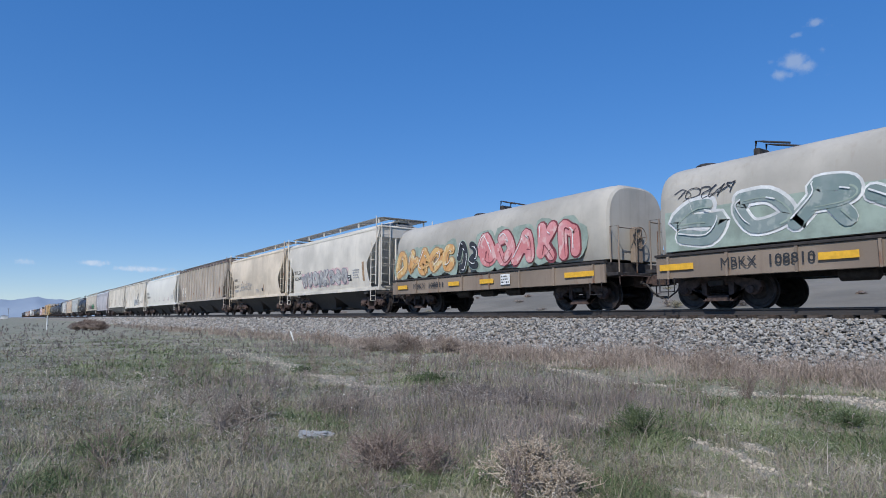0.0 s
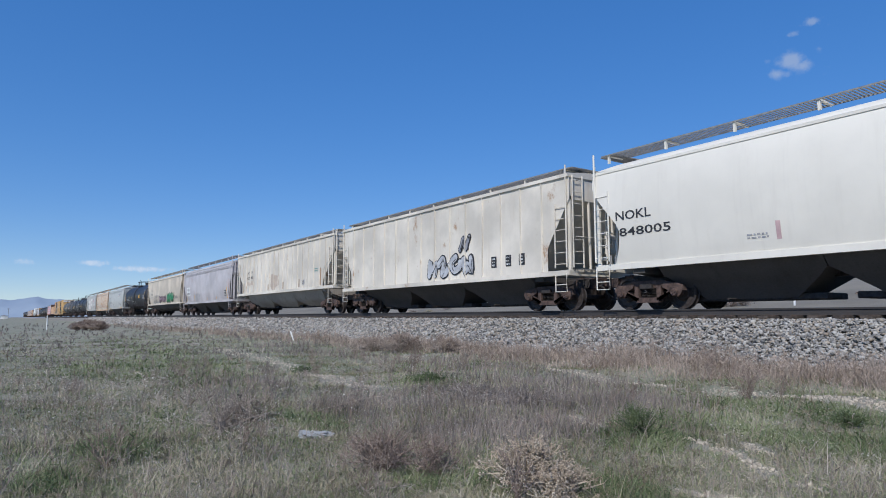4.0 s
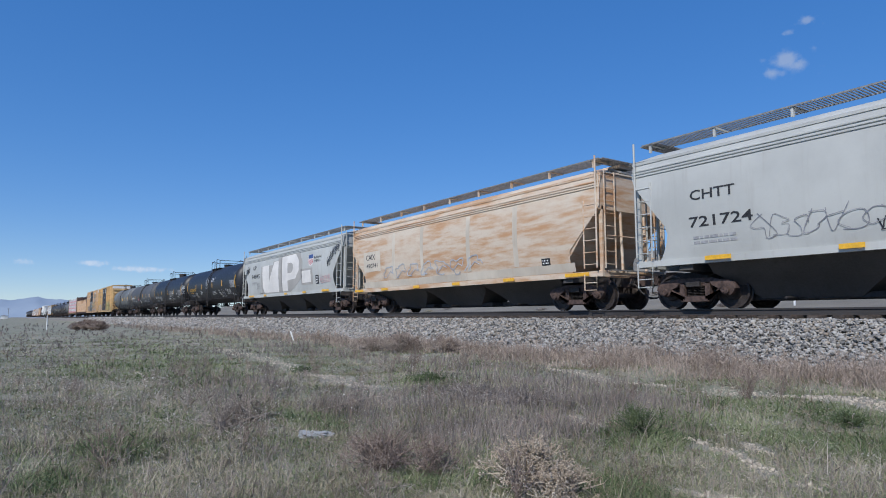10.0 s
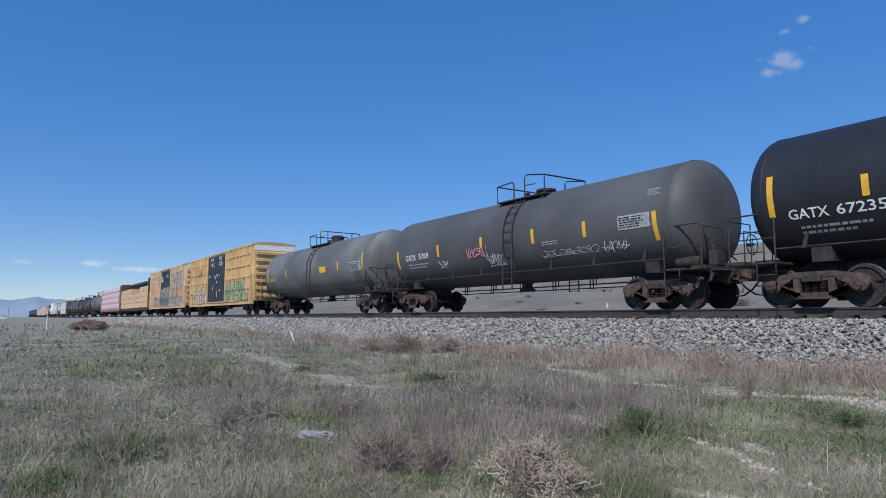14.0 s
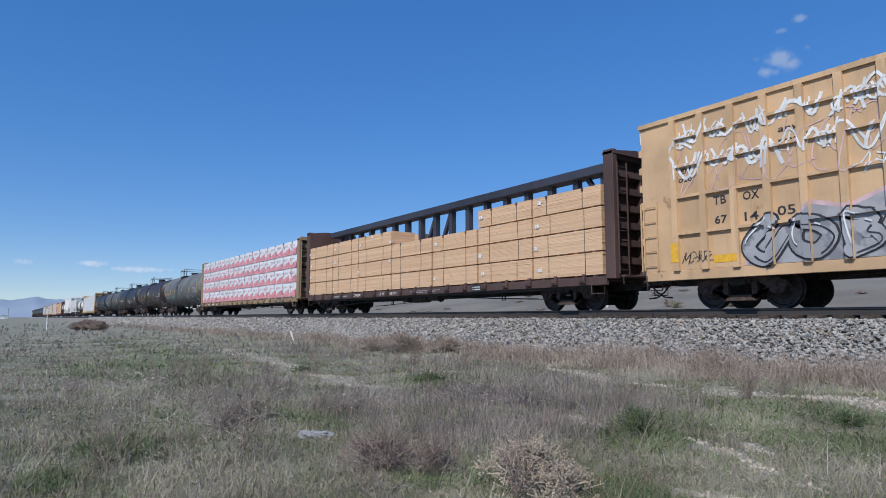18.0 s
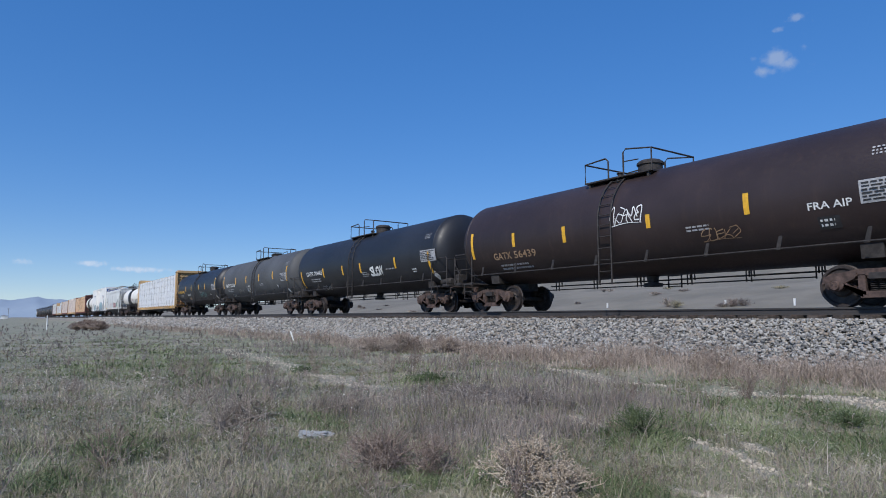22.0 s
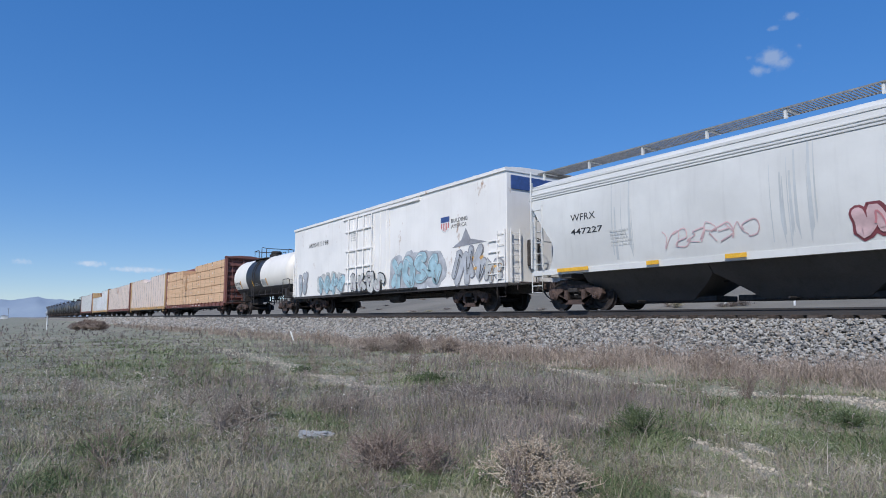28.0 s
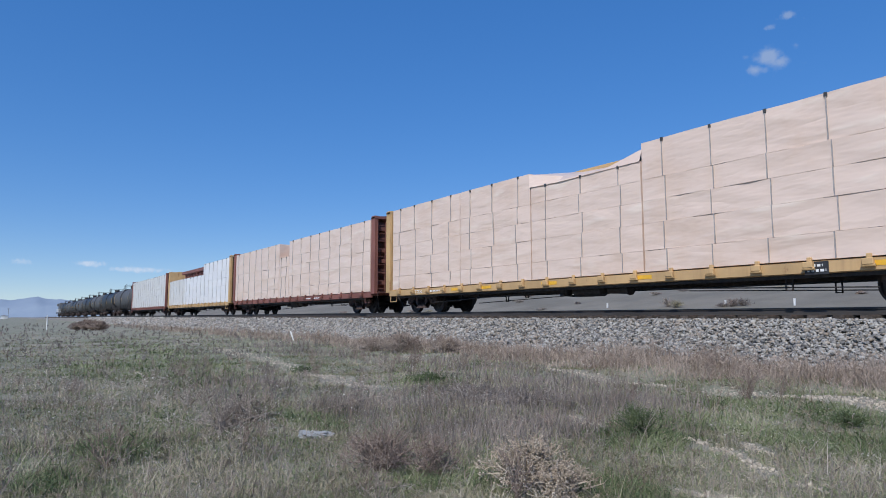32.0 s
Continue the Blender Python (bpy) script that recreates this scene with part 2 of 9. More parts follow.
def make_track():
    rail_profile = [(-0.07, -0.172), (0.07, -0.172), (0.07, -0.158), (0.012, -0.14), (0.009, -0.05), (0.036, -0.038), (0.036, -0.004), (0.03, 0), (-0.03, 0), (-0.036, -0.004), (-0.036, -0.038), (-0.009, -0.05), (-0.012, -0.14), (-0.07, -0.158)]
    rail_mat = coat("rusty rail", (0.045, 0.04, 0.038), 0.6, (0.05, 0.04, 0.035), 0.5)
    bright = plain("polished rail head", (0.35, 0.34, 0.33), 0.25, 0.9, 0.1)
    for side in (-1, 1):
        y = TRACK + side * 0.7525
        ob = thing("rail", Shape().prism([(y + a, b) for a, b in rail_profile], -2500, 400, "x"), rail_mat, "rusty steel rail spiked to sleepers on grey ballast", "rail", "rails of the track", smooth=False)
        part("running_surface", Shape().box(-2500, 400, y - 0.025, y + 0.025, -0.001, 0.003), bright, ob, "polished top of the rail")
    wood = plain("creosoted oak", (0.075, 0.06, 0.05), 0.9, 0, 0.45, 7)
    sleeper = mesh_of("sleeper", Shape().box(-0.115, 0.115, -1.3, 1.3, -0.36, -0.178, 0.012), wood)
    plate = mesh_of("tie_plate", Shape().box(-0.09, 0.09, -0.17, 0.17, -0.178, -0.164, 0.003), FRAME_RUST)
    clip = mesh_of("rail_anchor", Shape().box(-0.02, 0.02, -0.11, 0.11, -0.2, -0.13, 0.006), FRAME_RUST)
    rng = random.Random(4)
    for i in range(150):
        x = 8.0 - i * 0.533
        s = new("sleeper", sleeper)
        s.matrix_basis = pose(x + rng.uniform(-0.03, 0.03), TRACK + rng.uniform(-0.04, 0.04), 0, 0, 0, rng.uniform(-0.8, 0.8))
        tagged(s, "weathered timber railway sleeper bedded in ballast", "sleeper", "sleepers under the rails")
        for side in (-1, 1):
            o = part("tie_plate", plate, None, s)
            o.location = (0, side * 0.7525, 0)
    far = Shape()
    for i in range(500):
        x = 8.0 - (150 + i) * 0.533
        far.box(x - 0.115, x + 0.115, TRACK - 1.3, TRACK + 1.3, -0.36, -0.178)
    tagged(thing("far_sleepers", far, wood, "row of timber sleepers further along the track", "sleepers", smooth=False), kind="stuff")


make_track()


def make_hills():
    rng = np.random.default_rng(8)
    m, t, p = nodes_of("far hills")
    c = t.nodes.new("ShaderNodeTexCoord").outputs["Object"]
    # aerial haze is painted into the base colour as a pale blue-grey
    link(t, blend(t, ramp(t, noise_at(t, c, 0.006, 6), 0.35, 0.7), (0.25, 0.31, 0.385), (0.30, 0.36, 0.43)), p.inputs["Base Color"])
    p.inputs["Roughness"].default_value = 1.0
    xs = np.linspace(-1800, 1100, 160)
    rows = []
    for k, (d, h) in enumerate(((0.0, 0.0), (120, 0.55), (260, 1.0), (420, 0.5))):
        top = 20 + 52 / (1 + np.exp((xs + 120) / 90)) + 26 * np.exp(-((xs + 540) / 130) ** 2) + 12 * np.exp(-((xs + 330) / 70) ** 2) + 5 * np.sin(xs * 0.017 + 0.4) + 4 * np.sin(xs * 0.05) + rng.normal(0, 1.5, len(xs))
        rows.append(np.stack([np.full_like(xs, -3300 - d), xs + 700, -3 + h * np.maximum(top, 8)], -1))
    V = np.stack(rows, 1).reshape(-1, 3)
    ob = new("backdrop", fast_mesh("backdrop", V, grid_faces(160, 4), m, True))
    tagged(ob, "low hills on the far horizon, tinted blue-grey for haze", "hills", kind="structure")


make_hills()


# ---- the train: parts that all cars share ----
def wheelset_mesh():
    s = Shape()
    for side in (-1, 1):
        y = side * 0.7175
        prof = [(-0.07, 0.12), (-0.07, 0.2), (-0.025, 0.24), (-0.02, 0.36), (-0.07, 0.40), (-0.07, 0.482), (-0.045, 0.486), (-0.03, 0.457), (0.065, 0.452), (0.065, 0.40), (0.025, 0.37), (0.02, 0.24), (0.075, 0.2), (0.075, 0.11)]
        s.lathe([(h * side, r) for h, r in prof], (0, y, 0), "y", 26)
    s.lathe([(-1.12, 0.075), (1.12, 0.075)], (0, 0, 0), "y", 10)
    return mesh_of("wheelset", s, WHEEL)


def side_frame_mesh():
    s = Shape()
    a, b = -0.07, 0.07
    top = [(-1.16, 0.50), (-1.12, 0.66), (-0.86, 0.71), (-0.45, 0.80), (0.45, 0.80), (0.86, 0.71), (1.12, 0.66), (1.16, 0.50), (0.98, 0.52), (0.80, 0.56), (0.42, 0.66), (-0.42, 0.66), (-0.80, 0.56), (-0.98, 0.52)]
    s.prism(top, a, b)
    for d in (-1, 1):
        s.prism([(d * 0.30, 0.68), (d * 0.44, 0.68), (d * 0.44, 0.30), (d * 0.30, 0.24)], a, b)
        s.prism([(d * 0.98, 0.60), (d * 0.76, 0.60), (d * 0.36, 0.20), (d * 0.36, 0.34)], a, b)
        s.box(d * 0.89 - 0.13, d * 0.89 + 0.13, -0.08, 0.08, 0.36, 0.62, 0.03)
        s.lathe([(-0.09, 0.15), (-0.07, 0.2), (0.06, 0.2)], (d * 0.91, 0, 0.53), "y", 16)
        s.prism([(d * 0.72, 0.5), (d * 0.5, 0.6), (d * 0.44, 0.74), (d * 0.9, 0.73)], -0.085, 0.07)
        s.lathe([(-0.15, 0.05), (-0.15, 0.09), (-0.12, 0.105), (0.06, 0.115)], (d * 0.89, 0, 0.457), "y", 14)
        for k in range(3):
            q = 2.1 * k
            s.lathe([(-0.17, 0.018), (-0.14, 0.018)], (d * 0.89 + 0.05 * math.cos(q), 0, 0.457 + 0.05 * math.sin(q)), "y", 6)
    s.prism([(-0.44, 0.33), (-0.40, 0.19), (0.40, 0.19), (0.44, 0.33)], a, b)
    s.box(-0.28, 0.28, -0.06, 0.06, 0.58, 0.70, 0.02)
    return mesh_of("side_frame", s, FRAME_RUST)


def spring_mesh():
    s = Shape()
    for k in (-0.17, 0.0, 0.17):
        for i in range(6):
            z = 0.345 + 0.042 * i
            s.lathe([(-0.011, 0.055), (0, 0.075), (0.011, 0.055)], (k, 0, z), "z", 10)
    return mesh_of("springs", s, STEEL_DARK)


def bolster_mesh():
    s = Shape()
    s.prism([(-1.15, 0.58), (-1.15, 0.70), (-0.5, 0.82), (0.5, 0.82), (1.15, 0.70), (1.15, 0.58), (0.4, 0.46), (-0.4, 0.46)], -0.2, 0.2, "x")
    s.lathe([(0, 0.3), (0.12, 0.3)], (0, 0, 0.82), "z", 14)
    for d in (-1, 1):
        s.box(d * 0.36 - 0.05, d * 0.36 + 0.05, -0.85, 0.85, 0.34, 0.42, 0.01)
        for e in (-1, 1):
            s.box(d * 0.40 - 0.05, d * 0.40 + 0.05, e * 0.75 - 0.09, e * 0.75 + 0.09, 0.25, 0.50, 0.02)
    return mesh_of("truck", s, STEEL_DARK)


WHEELSET, SIDE_FRAME, SPRINGS, BOLSTER = wheelset_mesh(), side_frame_mesh(), spring_mesh(), bolster_mesh()
WHEELSETS = []


def add_truck(car, x, frame_mesh=None):
    b = part("truck", BOLSTER, None, car)
    b.location = (x, 0, 0)
    for side in (-1, 1):
        f = part("side_frame", frame_mesh or SIDE_FRAME, None, b)
        f.location = (0, side * 1.0, 0)
        if side < 0:
            f.rotation_euler = (0, 0, 0)
        else:
            f.rotation_euler = (0, 0, math.pi)
        g = part("springs", SPRINGS, None, b)
        g.location = (0, side * 1.0, 0)
    for d in (-1, 1):
        w = part("wheelset", WHEELSET, None, b)
        w.location = (d * 0.89, 0, 0.457)
        WHEELSETS.append((w, d * 0.89))


def coupler_mesh():
    s = Shape()
    s.box(-0.9, 0.32, -0.09, 0.09, 0.76, 0.98, 0.02)
    s.prism([(0.28, -0.13), (0.62, -0.14), (0.66, -0.06), (0.44, 0.02), (0.52, 0.12), (0.44, 0.2), (0.28, 0.16)], 0.72, 1.0, "z")
    s.box(-0.35, 0.0, -0.22, 0.22, 0.68, 1.06, 0.03)
    return mesh_of("coupler", s, FRAME_RUST)


def hose_mesh():
    s = Shape()
    s.tube([(0.05, -0.32, 0.80), (0.25, -0.34, 0.74), (0.42, -0.3, 0.52), (0.6, -0.2, 0.36), (0.82, -0.12, 0.34)], 0.026, 6)
    s.box(0.0, 0.12, -0.37, -0.27, 0.75, 0.85, 0.02)
    return mesh_of("air_hose", s, STEEL_DARK)


def lever_mesh():
    s = Shape()
    s.tube([(0.16, -1.42, 0.72), (0.16, -1.42, 0.95), (0.2, -1.3, 0.98), (0.2, -0.1, 0.98), (0.36, -0.05, 1.02)], 0.016, 5)
    return mesh_of("uncoupling_lever", s, FRAME_RUST)


COUPLER, HOSE, LEVER = coupler_mesh(), hose_mesh(), lever_mesh()


def add_ends(car, half, sill_mat):
    """Couplers, hoses and levers; half: from the middle to the end of the body."""
    for d in (-1, 1):
        for me, n in ((COUPLER, "coupler"), (HOSE, "air_hose"), (LEVER, "uncoupling_lever")):
            o = part(n, me, None, car)
            o.matrix_basis = pose(d * half, 0, 0, 0, 0, 0 if d > 0 else 180)


def ladder_shape(s, at, n, step, width, way, z0, r=0.017):
    """Rungs between two flat stiles. at(u, z): a place across and up the ladder."""
    for k in range(n):
        s.tube([at(0, z0 + k * step), at(width, z0 + k * step)], r * 0.8, 5)
    for u in (0, width):
        s.tube([at(u, z0 - 0.12), at(u, z0 + (n - 1) * step + 0.15)], r * 1.35, 5)


def wheel_brake(s, centre, r=0.28):
    x, y, z = centre
    ring = [(x, y + r * math.cos(q), z + r * math.sin(q)) for q in (2 * math.pi * i / 18 for i in range(19))]
    s.tube(ring, 0.016, 5, False)
    for i in range(5):
        q = 2 * math.pi * i / 5
        s.tube([centre, (x, y + r * math.cos(q), z + r * math.sin(q))], 0.011, 4)
    s.lathe([(-0.12, 0.05), (0.03, 0.05)], centre, "x", 8)


def wagon(name, label, category):
    car = new(name)
    car.empty_display_size = 0.5
    return tagged(car, label, category, "cars of the freight train")


def lerp_table(rows):
    zs, ws = [r[0] for r in rows], [r[1] for r in rows]
    return lambda z: float(np.interp(z, zs, ws))


# ---- covered hoppers ----
CURVED = lerp_table([(1.1, 1.43), (1.5, 1.50), (1.9, 1.55), (2.4, 1.59), (2.9, 1.60), (3.4, 1.58), (3.8, 1.54), (4.1, 1.47)])
FLAT = lerp_table([(1.0, 1.50), (4.6, 1.50)])
DROP = lerp_table([(1.05, 1.26), (1.3, 1.36), (1.7, 1.47), (2.2, 1.52), (2.7, 1.53), (4.4, 1.53)])


SLAT = mesh_of("walkway_slat", Shape().box(-0.03, 0.03, -1.25, 1.25, 0.002, 0.03), GRATE)


def hopper(label, long, paint, style="curved", bays=3, top=4.42, roof=None, low=None, ribs=0, sill=1.16, cut=(3.55, 1.0, 2.4, 0.72), extra=None, rails="white", floor_z=0.2, rib_shift=0.0, ridges=False, rib_wide=0.022, rib_deep=0.045):
    """A covered hopper car. cut: at the ends the side sheet runs in from the first height, by so much, at the next height, and comes back to the last."""
    car = wagon("covered_hopper", label, "freight car")
    roof, low, extra = roof or paint, low or GRIME_SHADE, extra or paint
    wide = {"curved": CURVED, "ribbed": FLAT, "drop": DROP}[style]
    h = long / 2
    eave = top - 0.36 if style != "ribbed" else top - 0.16
    z_cut, run, z_in, back = cut
    # the closed body: slope sheets at both ends
    zs = [sill - 0.1, 1.6, 2.2, 2.8, z_cut, (z_cut + eave) / 2, eave]
    rings = []
    for z in zs:
        e = h - 0.06 - max(0, (z_cut - z)) * 0.92
        w = wide(z) - 0.03
        rings.append([(-e, -w, z), (e, -w, z), (e, w, z), (-e, w, z)])
    part("body", Shape().loft(rings), paint, car, "slope sheets at the ends")
    # side sheets
    for side in (-1, 1):
        s = Shape()
        rows = [sill - 0.02] + list(np.linspace(sill + 0.2, eave, 12))
        outer, inner = [], []
        for z in rows:
            if z >= z_cut:
                e = h
            elif z >= z_in:
                e = h - run * (z_cut - z) / (z_cut - z_in)
            else:
                q = (z_in - z) / (z_in - sill)
                e = h - run + (run - back) * (q * q if style != "ribbed" else 0)
            cols = [-e, -e * 0.5, 0, e * 0.5, e]
            outer.append([(x, side * wide(z), z) for x in cols])
            inner.append([(x, side * (wide(z) - 0.012), z) for x in cols])
        for a, b in zip(outer[:-1], outer[1:]):
            s.loft([a, b], False, False)
        for a, b in zip(inner[:-1], inner[1:]):
            s.loft([a, b], False, False)
        for k in (0, 4):
            s.loft([[r[k] for r in outer], [r[k] for r in inner]], False, False)
        s.loft([outer[0], inner[0]], False, False)
        part("side_sheet", s, paint, car)
        part("side_sill", Shape().prism([(side * 1.36, sill - 0.16), (side * (wide(sill) + 0.03), sill - 0.16), (side * (wide(sill) + 0.03), sill), (side * 1.36, sill)], -h + 0.03, h - 0.03, "x"), extra, car)
        if style != "ribbed":
            part("roof_rail", Shape().prism([(side * (wide(eave) - 0.03), eave - 0.11), (side * (wide(eave) + 0.045), eave - 0.09), (side * (wide(eave) + 0.045), eave - 0.02), (side * (wide(eave) - 0.03), eave + 0.01)], -h - 0.01, h + 0.01, "x"), roof, car)
    if ribs:
        rib = mesh_of("rib", Shape().prism([(-rib_wide, -1.5), (-rib_wide + 0.008, -1.5 - rib_deep), (rib_wide - 0.008, -1.5 - rib_deep), (rib_wide, -1.5)], sill, eave, "z"), extra)
        for side in (-1, 1):
            for i in range(ribs):
                x = -h + 1.25 + rib_shift + (long - 2.5) * i / (ribs - 1)
                o = part("rib", rib, None, car)
                o.matrix_basis = pose(x, 0, 0, 0, 0, 0 if side < 0 else 180)
    # roof
    w = wide(eave)
    half = [(-w, eave), (-w * 0.92, eave + 0.12), (-w * 0.62, top - 0.1), (-w * 0.3, top - 0.01), (0, top + 0.01)] if style != "ribbed" else [(-w - 0.06, eave - 0.06), (-w - 0.06, eave + 0.05), (-w * 0.5, top - 0.02), (0, top)]
    prof = half + [(-a, b) for a, b in half[-2::-1]]
    if style == "ribbed":
        part("roof", Shape().prism(prof, -h, h, "x"), roof, car)
    else:
        hip = [(y, eave + 0.02 + (z - eave) * 0.12) for y, z in prof]
        part("roof", Shape().loft([[(-h, y, z) for y, z in hip], [(-h + 0.75, y, z) for y, z in prof], [(h - 0.75, y, z) for y, z in prof], [(h, y, z) for y, z in hip]]), roof, car)
        for d in (-1, 1):
            part("hatch_grille", Shape().loft([[(d * (h - 0.06), y, eave + 0.11), (d * (h - 0.6), y, top - 0.03), (d * (h - 0.6), y, top + 0.02), (d * (h - 0.06), y, eave + 0.16)] for y in (-0.45, 0.45)]), GRATE, car, "dark grille on the sloping roof end")
    if ridges:
        for side in (-1, 1):
            for z in (eave - 0.42, eave - 0.34, eave - 0.26):
                y0, y1 = sorted((side * (wide(z) - 0.01), side * (wide(z) + 0.028)))
                part("side_ridge", Shape().box(-h + 0.02, h - 0.02, y0, y1, z - 0.022, z + 0.022, 0.006), roof, car)
    for i in range(3):
        c = -h + long * (i + 0.5) / 3
        part("hatch_cover", Shape().box(c - long / 6 + 0.25, c + long / 6 - 0.25, -0.3, 0.3, top - 0.02, top + 0.1, 0.03), roof, car)
    # running boards and their brackets
    board_y = 0.98 if style != "ribbed" else 0.9
    bz = top + 0.12
    bracket = mesh_of("bracket", Shape().prism([(-0.33, -0.06 - (bz - eave) * 0.35), (-0.33, 0.02), (-0.29, 0.04), (0.3, 0.0), (0.3, -0.03), (-0.26, -0.02), (-0.27, -0.06 - (bz - eave) * 0.35)], -0.03, 0.03, "x"), extra)
    n = max(5, int(long / 1.75))
    for side in (-1, 1):
        s = Shape()
        for e in (-0.35, 0.35):
            s.box(-h + 0.2, h - 0.2, side * board_y + e - 0.012, side * board_y + e + 0.012, bz, bz + 0.035)
        k = int(long / 0.085)
        for i in range(k):
            x = -h + 0.2 + (long - 0.4) * (i + 0.5) / k
            s.box(x - 0.016, x + 0.016, side * board_y - 0.35, side * board_y + 0.35, bz + 0.01, bz + 0.03)
        part("running_board", s, GRATE, car, "open grating along the roof", False)
        for i in range(n):
            o = part("bracket", bracket, None, car)
            o.matrix_basis = pose(-h + 0.45 + (long - 0.9) * i / (n - 1), side * board_y, bz, 0, 0, 0 if side < 0 else 180)
    for d in (-1, 1):
        bar = part("end_walkway", Shape().box(d * h - 0.68 if d > 0 else -h + 0.03, d * h - 0.03 if d > 0 else -h + 0.68, -0.03, 0.03, bz - 0.05, bz), GRATE, car, "", False)
        for i in range(7):
            o = part("walkway_slat", SLAT, None, bar)
            o.location = (d * (h - 0.12 - 0.085 * i), 0, bz)
    # bays under the floor
    pitch = (long - 4.1) / bays
    hp = pitch / 2
    rows = [(hp - 0.005, 1.37, sill - 0.06), (hp - 0.02, 1.08, 0.9), (hp - 0.28, 0.85, 0.72), (hp - 0.72, 0.62, max(0.42, floor_z + 0.12)), (hp - 0.95, 0.52, floor_z + 0.05)]
    s = Shape()
    s.loft([[(-a, -b, z), (a, -b, z), (a, b, z), (-a, b, z)] for a, b, z in rows[::-1]])
    bay = mesh_of("outlet_bay", s, low)
    g = Shape().box(-hp + 0.3, hp - 0.3, -0.5, 0.5, floor_z, floor_z + 0.15, 0.02)
    g.tube([(-0.3, -1.0, floor_z + 0.04), (-0.3, 1.0, floor_z + 0.04)], 0.03, 6)
    gate = mesh_of("outlet_gate", g, STEEL_DARK)
    for i in range(bays):
        x = -pitch * (bays - 1) / 2 + pitch * i
        o = part("outlet_bay", bay, None, car)
        o.location = (x, 0, 0)
        q = part("outlet_gate", gate, None, o)
    part("centre_sill", Shape().box(-h - 0.1, h + 0.1, -0.19, 0.19, 0.72, 1.02, 0.01), STEEL_DARK, car)
    # ends
    for d in (-1, 1):
        ex = d * (h - 0.04)
        s = Shape()
        s.box(min(ex, ex - d * 0.16), max(ex, ex - d * 0.16), -1.46, 1.46, sill - 0.18, sill + 0.02, 0.012)
        part("end_sill", s, extra, car)
        part("end_wall", Shape().box(min(ex - d * 0.03, ex), max(ex - d * 0.03, ex), -wide(z_cut) + 0.02, wide(z_cut) - 0.02, z_cut - 0.02, eave + 0.03, 0.008), paint, car)
        for side in (-1, 1):
            s = Shape().box(min(ex, ex - d * 0.11), max(ex, ex - d * 0.11), side * 1.40 - 0.045, side * 1.40 + 0.045, sill, z_cut + 0.1, 0.008)
            part("corner_post", s, extra, car)
            s = Shape()
            y = side * (wide(2.0) + 0.035)
            ladder_shape(s, lambda u, z: (ex - d * (0.08 + u), y, z), 6, 0.36, 0.5, d, sill + 0.2)
            s.tube([(ex - d * 0.08, y, sill + 0.1), (ex - d * 0.08, y, bz + 0.05)], 0.028, 6)
            part("side_ladder", s, extra, car)
            s = Shape()
            ladder_shape(s, lambda u, z: (ex + d * 0.07, side * (1.38 - u), z), 8, 0.38, 0.45, d, sill + 0.2)
            part("end_ladder", s, extra, car)
            s = Shape()
            s.tube([(ex - d * 0.1, y, sill - 0.1), (ex - d * 0.1, y, 0.58), (ex - d * 0.58, y, 0.58), (ex - d * 0.58, y, sill - 0.1)], 0.022, 6)
            s.tube([(ex - d * 0.1, y, 0.8), (ex - d * 0.58, y, 0.8)], 0.016, 5)
            part("stirrup_step", s, extra, car)
        s = Shape()
        for k in range(6):
            s.box(min(ex + d * 0.02, ex + d * 0.28), max(ex + d * 0.02, ex + d * 0.28), -1.2 + k * 0.4, -1.16 + k * 0.4, sill + 0.0, sill + 0.03)
        for k in range(4):
            s.box(ex + d * (0.05 + 0.07 * k) - 0.012, ex + d * (0.05 + 0.07 * k) + 0.012, -1.25, 1.25, sill + 0.01, sill + 0.03)
        part("crossover_platform", s, GRATE, car, "", False)
        s = Shape()
        s.tube([(ex + d * 0.1, -1.3, sill + 1.05), (ex + d * 0.1, 1.3, sill + 1.05)], 0.018, 5)
        for y in (-0.55, 0.55):
            s.tube([(ex, y, sill), (ex - d * 0.05, y, z_cut)], 0.045, 6)
        part("end_bars", s, extra, car)
        part("bolster_plate", Shape().prism([(-1.4, sill - 0.15), (-1.4, sill - 0.3), (-0.4, 0.93), (0.4, 0.93), (1.4, sill - 0.3), (1.4, sill - 0.15)], d * (h - 1.5) - 0.2, d * (h - 1.5) + 0.2, "x"), low, car)
        add_truck(car, d * (h - 1.5))
    s = Shape()
    wheel_brake(s, (h + 0.1, 0.35, sill + 0.95))
    s.box(h - 0.05, h + 0.06, 0.12, 0.58, sill + 0.55, sill + 1.2, 0.03)
    part("hand_brake", s, extra, car, "hand brake wheel on its housing")
    s = Shape().lathe([(-0.4, 0.12), (-0.36, 0.17), (0.36, 0.17), (0.4, 0.12)], (-h + 1.0, 0.55, sill + 0.25), "x", 12)
    s.box(-h + 0.6, -h + 1.4, 0.4, 0.7, sill - 0.1, sill + 0.1, 0.02)
    part("brake_cylinder", s, STEEL_DARK, car)
    add_ends(car, h, extra)
    car["half"] = h
    return car, lambda z: -wide(z) - 0.006


